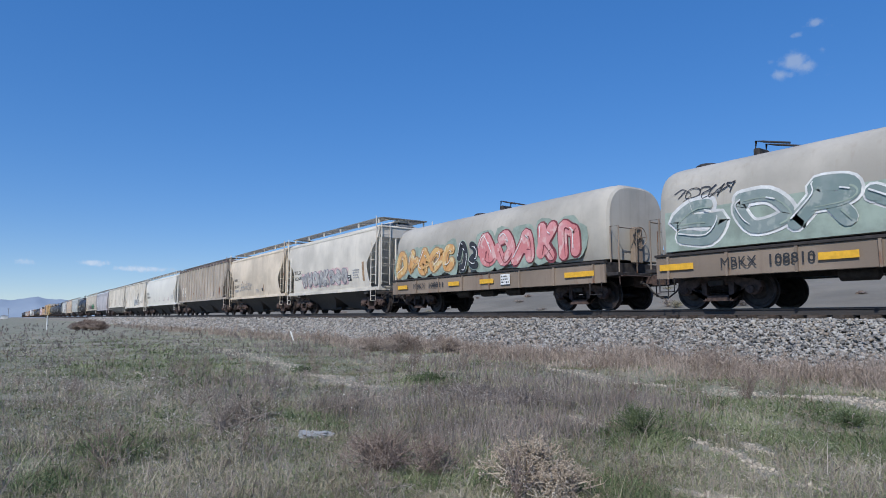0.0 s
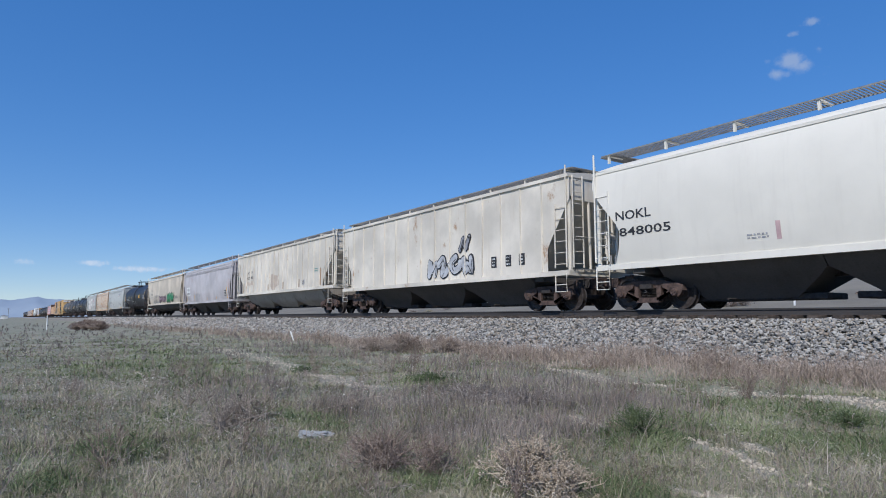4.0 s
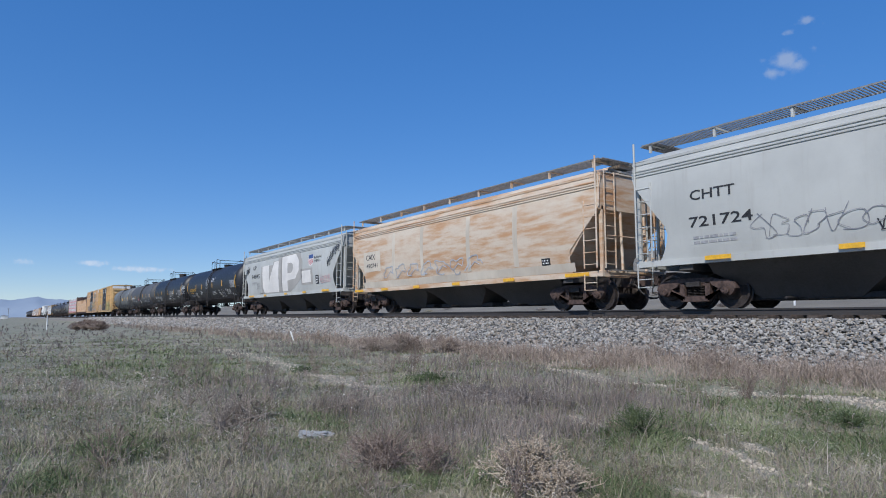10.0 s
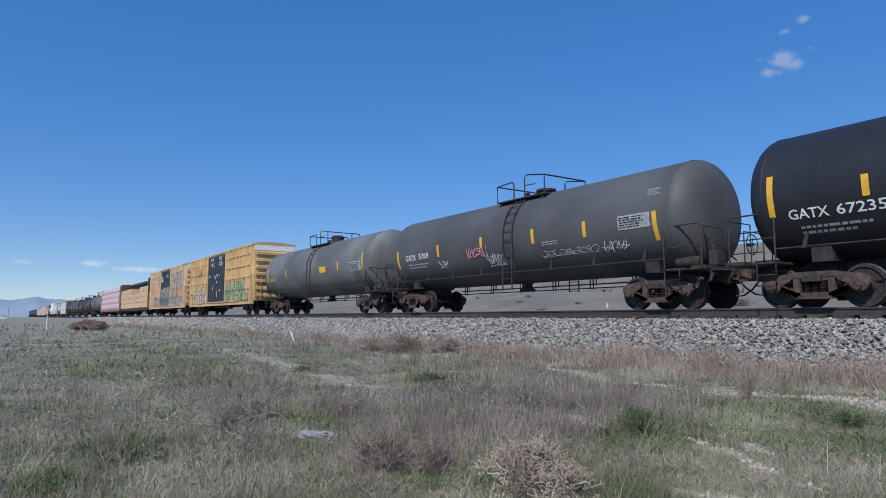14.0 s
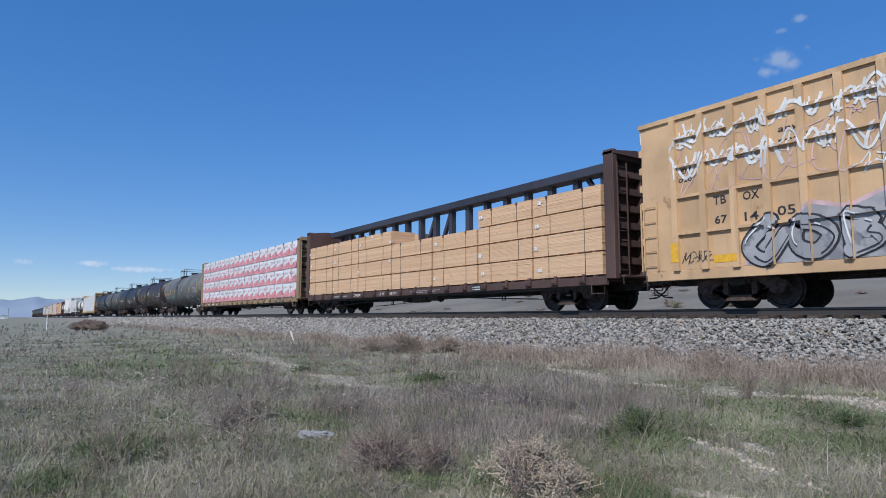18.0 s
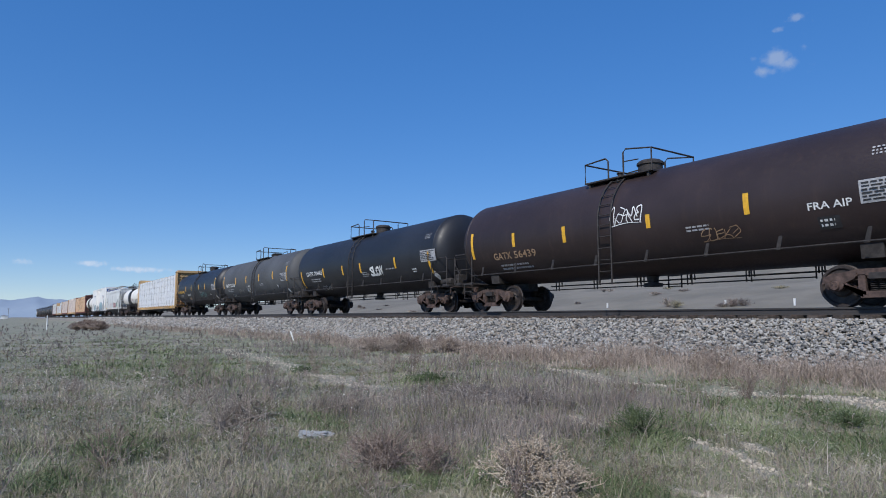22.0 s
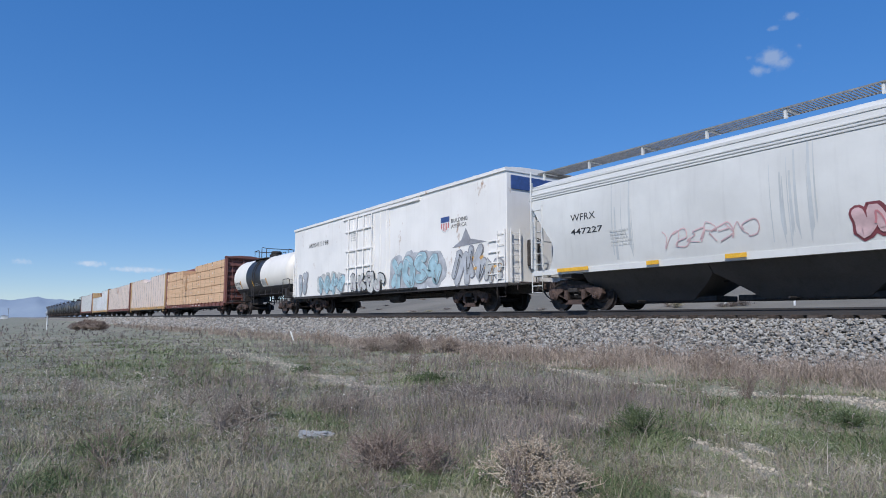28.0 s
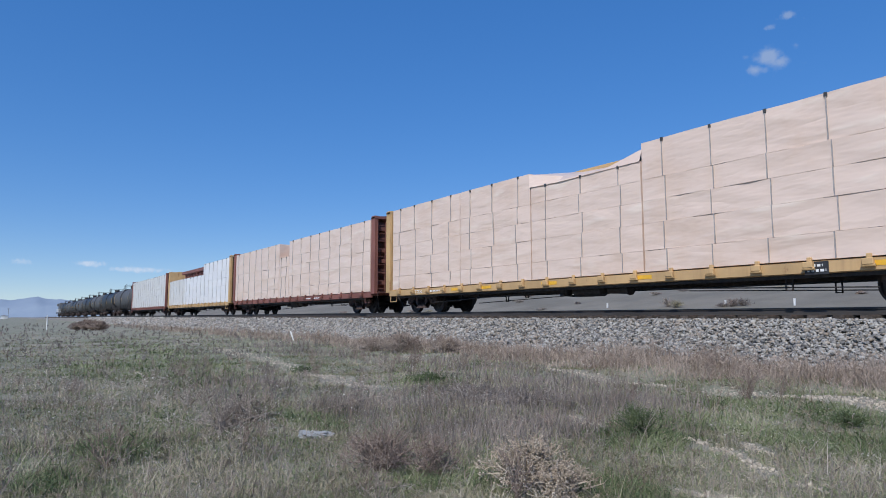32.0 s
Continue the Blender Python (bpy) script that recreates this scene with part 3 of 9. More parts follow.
# ---- tank cars ----
def tank(label, long, paint, radius=1.57, mid=2.6, band=None, ladder_at=0.0, dome=True, platform=STEEL_DARK, strips=(), belly=None, band_at=0.0, housing=False):
    car = wagon("tank_car", label, "tank car")
    h = long / 2
    s = Shape()
    prof = [(-h + 0.62 * (1 - math.sin(q)), radius * (math.cos(q) ** 0.8 if q < 1.5707 else 0) or 0.01) for q in np.linspace(1.5708, 0.0, 9)]
    body = prof[-1][0]
    part("shell", Shape().lathe([(body, radius), (body * 0.5, radius), (0, radius), (-body * 0.5, radius), (-body, radius)], (0, 0, mid), "x", 64), paint, car)
    for d in (-1, 1):
        part("tank_head", Shape().lathe([(a * -d, r) for a, r in prof], (0, 0, mid), "x", 64), paint, car)
        part("weld_band", Shape().lathe([(-0.03, radius), (-0.02, radius + 0.008), (0.02, radius + 0.008), (0.03, radius)], (d * body, 0, mid), "x", 64, False), paint, car)
    if band:
        part("jacket_band", Shape().lathe([(-band, radius), (-band, radius + 0.012), (band, radius + 0.012), (band, radius)], (band_at, 0, mid), "x", 64, False), BLACK_PAINT, car, "black painted band round the middle")
    if belly:
        q0 = math.asin((belly - mid) / radius)
        rows = [(-math.pi - q0) + (math.pi + 2 * q0) * k / 24 for k in range(25)]
        r = radius + 0.011
        s = Shape()
        s.loft([[(x, r * math.cos(q), mid + r * math.sin(q)) for q in rows] for x in (-body, 0, body)], False, False)
        part("belly_coat", s, BLACK_PAINT, car, "black lower third of the shell")
        for d in (-1, 1):
            s = Shape()
            rings = []
            for a, rr in prof:
                k = rr + 0.011
                zz = belly - mid
                if k < abs(zz) + 0.01:
                    continue
                qq = math.asin(zz / k)
                rings.append([(-a * d * 1.002, k * math.cos(q), mid + k * math.sin(q)) for q in [(-math.pi - qq) + (math.pi + 2 * qq) * i / 24 for i in range(25)]])
            s.loft(rings, False, False)
            part("belly_coat", s, BLACK_PAINT, car)
    low = mid - radius
    for d in (-1, 1):
        x = d * (h - 1.62)
        s = Shape()
        pts = [(-0.95, 1.02), (0.95, 1.02)] + [(0.98 * math.cos(q), mid - math.sqrt(max(0, radius ** 2 - (0.98 * math.cos(q)) ** 2)) - 0.005) for q in np.linspace(0.0, math.pi, 13)]
        s.prism(pts, x - 0.22, x + 0.22, "x")
        part("saddle", s, STEEL_DARK, car)
        part("stub_sill", Shape().box(min(x - d * 1.0, d * (h + 0.35)), max(x - d * 1.0, d * (h + 0.35)), -0.24, 0.24, 0.74, 1.2, 0.015), STEEL_DARK, car)
        s = Shape()
        s.box(d * (h - 0.55) - 0.3, d * (h - 0.55) + 0.3, -1.45, 1.45, 1.0, 1.06, 0.01)
        s.box(d * (h + 0.12) - 0.2, d * (h + 0.12) + 0.2, -1.45, 1.45, 1.0, 1.1, 0.01)
        part("end_platform", s, STEEL_DARK, car)
        for side in (-1, 1):
            s = Shape()
            y = side * 1.47
            a, b = d * (h - 0.85), d * (h + 0.26)
            s.tube([(a, y, 1.05), (a, y, 2.1), (a + d * 0.06, y, 2.18), (b - d * 0.06, y, 2.18), (b, y, 2.1), (b, y, 1.05)], 0.022, 6)
            s.tube([(a, y, 1.6), (b, y, 1.6)], 0.016, 5)
            s.tube([(b, y, 2.1), (b, side * 0.5, 2.1), (b, side * 0.5, 1.1)], 0.018, 5)
            part("end_handrail", s, platform, car)
            s = Shape()
            s.tube([(a, y, 1.0), (a, y, 0.5), (a + d * 0.45, y, 0.5), (a + d * 0.45, y, 1.0)], 0.02, 6)
            s.tube([(a, y, 0.75), (a + d * 0.45, y, 0.75)], 0.016, 5)
            part("stirrup_step", s, STEEL_DARK, car)
        add_truck(car, d * (h - 1.45))
    for side in (-1, 1):
        s = Shape()
        y = side * 1.49
        s.tube([(-h + 0.9, y, 1.33), (h - 0.9, y, 1.33)], 0.02, 6)
        for i in range(8):
            x = -h + 1.5 + (long - 3.0) * i / 7
            s.prism([(x - 0.05, 1.3), (x + 0.05, 1.3), (x + 0.12, 1.62), (x + 0.04, 1.62)], y - 0.012, y + 0.012)
        part("side_handrail", s, platform, car)
    # brake gear under the belly, and the outlet
    s = Shape()
    s.tube([(-h + 3.0, 0.55, 0.9), (h - 3.0, 0.55, 0.9)], 0.025, 6)
    s.tube([(-h + 3.0, 0.4, 0.76), (h - 3.4, 0.4, 0.76)], 0.02, 6)
    for i in range(6):
        x = -h + 3.4 + (long - 6.8) * i / 5
        for e in (0, 0.14):
            s.box(x + e - 0.014, x + e + 0.014, 0.39, 0.42, 0.72, low + 0.12)
            s.box(x + e - 0.014, x + e + 0.014, 0.535, 0.565, 0.86, low + 0.12)
    part("brake_rigging", s, STEEL_DARK, car)
    s = Shape().lathe([(0.0, 0.12), (0.0, 0.28), (0.1, 0.28), (0.12, 0.16), (0.45, 0.2)], (0, 0, low - 0.3), "z", 14)
    part("bottom_outlet", s, STEEL_DARK, car)
    s = Shape().lathe([(-0.35, 0.1), (-0.3, 0.15), (0.3, 0.15), (0.35, 0.1)], (h - 0.5, -0.9, 1.25), "x", 12)
    part("brake_cylinder", s, GREY_PAINT if housing else STEEL_DARK, car)
    # ladder over the curve of the shell, platform and manway on top
    for side in (-1, 1):
        s = Shape()
        for u in (-0.24, 0.24):
            pts = [(ladder_at + u, side * (radius + 0.06), 0.72), (ladder_at + u, side * (radius + 0.06), mid)]
            pts += [(ladder_at + u, side * (radius + 0.06) * math.cos(q), mid + (radius + 0.06) * math.sin(q)) for q in np.linspace(0.15, 1.15, 7)]
            s.tube(pts, 0.024, 6)
        for i in range(6):
            s.tube([(ladder_at - 0.24, side * (radius + 0.06), 0.76 + 0.34 * i), (ladder_at + 0.24, side * (radius + 0.06), 0.76 + 0.34 * i)], 0.015, 5)
        for q in np.linspace(0.12, 1.1, 6):
            y, z = side * (radius + 0.06) * math.cos(q), mid + (radius + 0.06) * math.sin(q)
            s.tube([(ladder_at - 0.24, y, z), (ladder_at + 0.24, y, z)], 0.015, 5)
        part("ladder", s, platform, car)
    top = mid + radius
    s = Shape()
    for side in (-1, 1):
        s.box(ladder_at - 1.25, ladder_at + 1.25, side * 0.78 - 0.25, side * 0.78 + 0.25, top - 0.2, top - 0.15, 0.006)
        for x in (-1.1, 0.0, 1.1):
            s.box(ladder_at + x - 0.03, ladder_at + x + 0.03, side * 0.7 - 0.28, side * 0.7 + 0.2, top - 0.42, top - 0.2)
    part("top_platform", s, platform, car)
    y, r, m = 1.0, 0.026, ladder_at
    for e, pts, z in ((-1.25, [(-1.25, -0.2), (-1.25, 0.44), (-0.42, 0.48), (-0.32, 0.38), (-0.32, -0.15)], 0.44), (1.25, [(0.25, -0.15), (0.25, 0.53), (0.35, 0.62), (1.25, 0.47), (1.25, -0.2)], 0.47)):
        s = Shape()
        for side in (-1, 1):
            s.tube([(m + a, side * y, top + b) for a, b in pts], r, 6)
            if e > 0:
                s.tube([(m + 0.25, side * y, top + 0.25), (m + 0.8, side * y, top + 0.22)], r * 0.7, 5)
        s.tube([(m + e, -y, top + z), (m + e, y, top + z)], r, 6)
        part("top_railing", s, platform, car)
    if dome:
        s = Shape().lathe([(-0.1, 0.36), (0.22, 0.36), (0.24, 0.4), (0.3, 0.4), (0.38, 0.3)], (ladder_at + 0.45, 0, top), "z", 20)
        part("valve_housing", s, platform, car)
    else:
        s = Shape().lathe([(-0.1, 0.3), (0.12, 0.3), (0.13, 0.36), (0.2, 0.36), (0.22, 0.2)], (ladder_at + 0.3, 0, top), "z", 18)
        part("manway", s, platform, car)
    s = Shape().lathe([(-0.1, 0.08), (0.16, 0.08), (0.2, 0.12), (0.26, 0.05)], (ladder_at - 0.7, 0, top), "z", 10)
    part("safety_valve", s, platform, car)
    s = Shape()
    wheel_brake(s, (h + 0.34, 0.75, 1.75))
    part("hand_brake", s, STEEL_DARK, car)
    # upright reflective strips
    add_ends(car, h + 0.3, STEEL_DARK)
    car["half"] = h

    def at(z):
        return -math.sqrt(max(0.01, radius ** 2 - (z - mid) ** 2)) - 0.008
    for x, z0, z1 in strips:
        strip(car, at, x, z0, z1)
    if not band:
        small_print(car, at, h - 1.3, h - 0.85, mid + 0.5, mid + 0.72, GREY_INK, 3, int(long * 10))
    # hand-brake gear and lever at the end
    s = Shape()
    s.box(h + 0.1, h + 0.34, -0.95, -0.55, 1.1, 1.5, 0.03)
    s.tube([(h + 0.2, -0.75, 1.45), (h + 0.05, -0.9, 1.9), (h - 0.1, -0.8, 2.2)], 0.03, 6)
    s.tube([(h + 0.25, -1.1, 1.1), (h + 0.1, -0.6, 1.75), (h + 0.2, 0.2, 1.3)], 0.022, 5)
    s.lathe([(-0.05, 0.16), (0.05, 0.16)], (h + 0.3, -0.7, 1.35), "x", 14)
    part("brake_gear", s, STEEL_DARK, car)
    return car, at


# ---- flat shapes laid on a side: strips, lettering, spray paint ----
def clip_band(poly, z, keep_above):
    """The part of a convex outline over or under a height."""
    out = []
    for (xa, za), (xb, zb) in zip(poly, poly[1:] + poly[:1]):
        ina, inb = (za >= z) == keep_above, (zb >= z) == keep_above
        if ina:
            out.append((xa, za))
        if ina != inb:
            q = (z - za) / (zb - za)
            out.append((xa + (xb - xa) * q, z))
    return out


class Relief:
    """A side with posts and ledges that stand proud of its panels: paint follows both."""

    def __init__(self, base, proud, face):
        self.base, self.proud, self.face = base, proud, face   # proud: rows (x0, x1, z0, z1)

    def __call__(self, z):
        return self.base


def clip_to(poly, x0, x1, z0, z1):
    """The part of a convex outline inside a rectangle."""
    poly = clip_band(clip_band(poly, z0, True), z1, False)
    turned = [(z, x) for x, z in poly]
    if len(turned) > 2:
        turned = clip_band(clip_band(turned, x0, True), x1, False)
    return [(x, z) for z, x in turned]


def patch_part(name, car, at, polys, material, rows=1, lift=0.0, label=""):
    """Outlines (x, z) laid on the near side, cut into level bands that follow the curve, each a hair above the one before."""
    s = Shape()
    for k, poly in enumerate(polys):
        up = lift + (0.0006 * (k % 24) if len(polys) < 200 else 0.0)
        zs, xs = [p[1] for p in poly], [p[0] for p in poly]
        if isinstance(at, Relief):
            near = [q for q in at.proud if q[0] < max(xs) and q[1] > min(xs) and q[2] < max(zs) and q[3] > min(zs)]
            for tri in tessellate_polygon([[Vector((x, z, 0)) for x, z in poly]]) if len(poly) > 3 else ((0, 1, 2),):
                flat = [poly[a] for a in tri]
                s.add([(x, at.base - up, z) for x, z in flat], [(0, 1, 2)])
                for q in near:
                    cut = clip_to(flat, *q)
                    if len(cut) > 2:
                        s.add([(x, at.face - up, z) for x, z in cut], [tuple(range(len(cut)))])
            continue
        if max(zs) - min(zs) < 0.2:
            s.add([(x, at(z) - up, z) for x, z in poly], [tuple(range(len(poly)))])
            continue
        for tri in tessellate_polygon([[Vector((x, z, 0)) for x, z in poly]]):
            rest = [(poly[a][0], poly[a][1]) for a in tri]
            z = (math.floor(min(p[1] for p in rest) / 0.15) + 1) * 0.15
            while len(rest) > 2:
                low = clip_band(rest, z, False)
                if len(low) > 2:
                    s.add([(x, at(h) - up, h) for x, h in low], [tuple(range(len(low)))])
                rest = clip_band(rest, z, True)
                z += 0.15
    me = bpy.data.meshes.new(name)
    me.from_pydata(s.v, [], s.f)
    if len(s.f) > len(polys):
        bm = bmesh.new()
        bm.from_mesh(me)
        bmesh.ops.remove_doubles(bm, verts=bm.verts, dist=0.0001)
        bm.to_mesh(me)
        bm.free()
    me.materials.append(material)
    ob = new(name, me)
    ob.parent = car
    if label:
        tagged(ob, label)
    return ob


# brake dust, with the shade under the hoppers painted into its dark colour
GRIME_SHADE = coat("brake-dust grime and painted shade", (0.075, 0.068, 0.062), 0.75, (0.04, 0.035, 0.03), 0.5)
BLACK_PAINT = coat("black tank paint", (0.022, 0.022, 0.026), 0.42, (0.07, 0.065, 0.06), 0.3)
GREY_PAINT = coat("grey tank paint", (0.30, 0.30, 0.31), 0.5)


# ---- lettering and spray paint ----
GLYPHS = {}


def glyphs(text, fat=0.012):
    """Flat outlines of a line of text, with its extent."""
    if fat < 0.02 and ("M" in text or "W" in text):
        fat = 0.0                              # sharp inner corners clog when thickened
    if (text, fat) not in GLYPHS:
        c = bpy.data.curves.new("text", "FONT")
        c.body, c.resolution_u, c.offset = text, 2, fat
        ob = bpy.data.objects.new("text", c)
        scene.collection.objects.link(ob)
        me = bpy.data.meshes.new_from_object(ob)
        bpy.data.objects.remove(ob)
        co = np.array([v.co[:2] for v in me.vertices])
        GLYPHS[(text, fat)] = (co, [tuple(p.vertices) for p in me.polygons])
    return GLYPHS[(text, fat)]


def lettering(car, at, text, x0, x1, z0, z1, ink, lean=0.0, lift=0.002):
    co, fs = glyphs(text)
    lo, hi = co.min(0), co.max(0)
    u = (co - lo) / np.maximum(hi - lo, 1e-6)
    s = Shape()
    s.add([(x0 + a * (x1 - x0) + lean * b * (z1 - z0), at(z0 + b * (z1 - z0)) - lift, z0 + b * (z1 - z0)) for a, b in u], fs)
    me = bpy.data.meshes.new("lettering")
    me.from_pydata(s.v, [], s.f)
    me.materials.append(ink)
    ob = new("lettering", me)
    ob.parent = car
    return ob


def small_print(car, at, x0, x1, z0, z1, ink, rows=3, seed=1, lift=0.002):
    """Lines too small to read: plain bars."""
    r = random.Random(seed)
    polys, h = [], (z1 - z0) / rows
    for k in range(rows):
        z, x, end = z0 + k * h + 0.25 * h, x0, x0 + (x1 - x0) * r.uniform(0.7, 1.0)
        while x < end:
            w = r.uniform(0.06, 0.22) * min(1, (x1 - x0))
            polys.append([(x, z), (min(x + w, end), z), (min(x + w, end), z + 0.5 * h), (x, z + 0.5 * h)])
            x += w + 0.035
    return patch_part("small_print", car, at, polys, ink, 1, lift)


def rect(x0, x1, z0, z1):
    return [(x0, z0), (x1, z0), (x1, z1), (x0, z1)]


def stencil_panel(car, at, x0, x1, z0, z1, ground, ink, seed=1, rows=5):
    ob = patch_part("data_panel", car, at, [rect(x0, x1, z0, z1)], ground, 3, 0.002, "panel of small printed data")
    p = small_print(car, at, x0 + 0.05, x1 - 0.05, z0 + 0.03, z1 - 0.03, ink, rows, seed, 0.005)
    p.parent = ob


def strip(car, at, x, z0, z1, ink=None, w=0.14):
    patch_part("reflective_strip", car, at, [rect(x - w / 2, x + w / 2, z0, z1)], ink or YELLOW, 4, 0.002)


def blob(cx, cz, rx, rz, r, power=0.55, wob=0.1, lean=0.0):
    a, b, out = r.uniform(0, 6), r.uniform(0, 6), []
    for i in range(22):
        q = 2 * math.pi * i / 22
        c, s = math.cos(q), math.sin(q)
        k = 1 + wob * math.sin(3 * q + a) + wob * 0.7 * math.sin(5 * q + b)
        x, z = math.copysign(abs(c) ** power, c) * rx * k, math.copysign(abs(s) ** power, s) * rz * k
        out.append((cx + x + lean * z, cz + z))
    return out


def ribbon(points, w):
    """A painted line of even width."""
    out = []
    for (xa, za), (xb, zb) in zip(points[:-1], points[1:]):
        dx, dz = xb - xa, zb - za
        n = math.hypot(dx, dz) or 1
        ux, uz = -dz / n * w / 2, dx / n * w / 2
        ex, ez = dx / n * w * 0.4, dz / n * w * 0.4
        out.append([(xa - ux - ex, za - uz - ez), (xb - ux + ex, zb - uz + ez), (xb + ux + ex, zb + uz + ez), (xa + ux - ex, za + uz - ez)])
    return out


def curve(points, steps=5):
    """A smooth line through the points."""
    out = []
    for p0, p1, p2, p3 in zip([points[0]] + points[:-2], points[:-1], points[1:], points[2:] + [points[-1]]):
        for k in range(steps):
            q = k / steps
            out.append(tuple(0.5 * (2 * p1[i] + (p2[i] - p0[i]) * q + (2 * p0[i] - 5 * p1[i] + 4 * p2[i] - p3[i]) * q * q + (3 * p1[i] - p0[i] - 3 * p2[i] + p3[i]) * q ** 3) for i in (0, 1)))
    return out + [points[-1]]


def stroke(points, w, taper=1.0):
    """A painted line with mitred bends and round ends, thinning towards its end."""
    n, left, right, out = len(points), [], [], []
    for i, (x, z) in enumerate(points):
        xa, za = points[max(i - 1, 0)]
        xb, zb = points[min(i + 1, n - 1)]
        dx, dz = xb - xa, zb - za
        long = math.hypot(dx, dz) or 1
        h = w / 2 * (1 + (taper - 1) * i / max(1, n - 1))
        left.append((x - dz / long * h, z + dx / long * h))
        right.append((x + dz / long * h, z - dx / long * h))
    for i in range(n - 1):
        out.append([left[i], right[i], right[i + 1], left[i + 1]])
    for (x, z), h in ((points[0], w / 2), (points[-1], w / 2 * taper)):
        out.append([(x + h * math.cos(q), z + h * math.sin(q)) for q in (math.pi * k / 5 for k in range(10))])
    return out


# strokes of sprayed forms in a square from -1 to 1
FORMS = [
    [[(0.75, 0.7), (0.1, 1), (-0.65, 0.65), (-0.35, 0.15), (0.4, -0.1), (0.7, -0.6), (0.0, -1), (-0.75, -0.7)]],
    [[(-0.8, -1), (-0.35, 0.2), (0, 1), (0.35, 0.2), (0.8, -1)], [(-0.4, -0.25), (0.4, -0.25)]],
    [[(0.0, 1), (-0.7, 0.6), (-0.75, -0.5), (0, -1), (0.7, -0.55), (0.7, 0.55), (0.05, 1)]],
    [[(0.7, 0.95), (-0.4, 0.9), (-0.6, 0.5), (-0.6, -0.5), (-0.4, -0.9), (0.75, -0.95)], [(-0.55, 0.02), (0.4, 0.05)]],
    [[(-0.6, -1), (-0.6, 0), (-0.6, 1), (0.2, 0.95), (0.65, 0.55), (0.2, 0.08), (-0.4, 0.02)], [(-0.05, 0), (0.75, -1)]],
    [[(-0.65, 1), (-0.65, 0), (-0.65, -1)], [(0.7, 1), (0.1, 0.3), (-0.5, 0.0), (0.1, -0.3), (0.75, -1)]],
    [[(-0.7, -1), (-0.65, 0), (-0.6, 1), (0.0, -0.1), (0.6, -1), (0.65, 0), (0.7, 1)]],
    [[(-0.75, 0.8), (0.0, 0.85), (0.7, 0.9), (0.0, 0.0), (-0.7, -0.9), (0.0, -0.85), (0.8, -0.8)]],
    [[(0.75, 0.6), (0.1, 1), (-0.65, 0.55), (-0.7, -0.5), (0.0, -1), (0.7, -0.6)]],
    [[(-0.7, 1), (-0.68, -0.2), (-0.4, -0.9), (0.3, -0.95), (0.65, -0.4), (0.7, 1)]],
    [[(-0.6, -1), (-0.6, 1), (0.3, 0.9), (0.5, 0.5), (0.0, 0.1), (0.6, -0.3), (0.4, -0.9), (-0.5, -0.95)]],
    [[(-0.8, -1), (-0.6, 1), (0.0, -0.3), (0.6, 1), (0.8, -1)]]]


def lines_of(r, cx, cz, rx, rz, lean=0.2):
    """The lines of one sprayed form, a little askew."""
    tilt, out, a, mu, mv = r.uniform(-0.12, 0.12), [], r.uniform(-0.9, 0.9), r.choice((-1, 1)), r.choice((-1, 1))
    c, s = math.cos(a), math.sin(a)
    for line in FORMS[r.randrange(len(FORMS))]:
        pts = [(u * mu + r.uniform(-0.26, 0.26), v * mv + r.uniform(-0.26, 0.26)) for u, v in line]
        pts = [(max(-1.1, min(1.1, u * c - v * s)), max(-1.1, min(1.1, u * s + v * c))) for u, v in pts]
        out.append([(cx + (u + lean * v) * rx, cz + (v + tilt * u) * rz) for u, v in curve(pts, 4)])
    return out


def spray(car, at, x0, x1, z0, z1, fill, edge, seed, n=5, shine=None, halo=None, inner=None):
    """A piece of spray paint: a row of swollen overlapping forms, each with a dark edge, shading strokes and glints."""
    r = random.Random(seed)
    step, mz, hz = (x1 - x0) / n, (z0 + z1) / 2, (z1 - z0) / 2
    for i in range(n):
        cx, cz = x0 + (i + 0.5) * step, mz + r.uniform(-0.07, 0.07) * hz
        w = min(step * 0.42, hz * 0.62) * r.uniform(0.9, 1.1)
        rx, rz, up = max(0.05, step * 0.56 - w * 0.5), max(0.05, hz * r.uniform(0.9, 1.02) - w * 0.5), 0.0022 * (i % 3)
        lines = lines_of(r, cx, cz, rx, rz, r.uniform(-0.1, 0.22))
        grown = lambda g: [p for line in lines for p in stroke(line, w + g, r.uniform(0.8, 1.1))]
        base = patch_part("spray_form", car, at, grown(0.11), edge, 1, 0.004 + up)
        bits = [patch_part("spray_fill", car, at, grown(0.0), fill, 1, 0.022 + up)]
        if halo:
            bits.append(patch_part("spray_haze", car, at, [blob(cx, cz, rx + w * 0.8, rz + w * 0.75, r, 0.7, 0.1)], halo, 1, 0.001 + up * 0.4))
        shades = []
        for line in lines:
            k = len(line) // 2
            shades += stroke([(x + w * 0.22, z - w * 0.2) for x, z in line[k:]], 0.045, 0.5)
        bits.append(patch_part("spray_stroke", car, at, shades, inner or edge, 2, 0.040))
        if shine:
            k = len(lines[0]) // 3
            glints = stroke([(x - w * 0.2, z + w * 0.22) for x, z in lines[0][: k + 1]], 0.04, 0.6) + stroke([(cx + rx * 0.3, cz + rz * 0.75), (cx + rx * 0.55, cz + rz * 0.6)], 0.035)
            bits.append(patch_part("spray_glint", car, at, glints, shine, 2, 0.058))
        for b in bits:
            b.parent = base


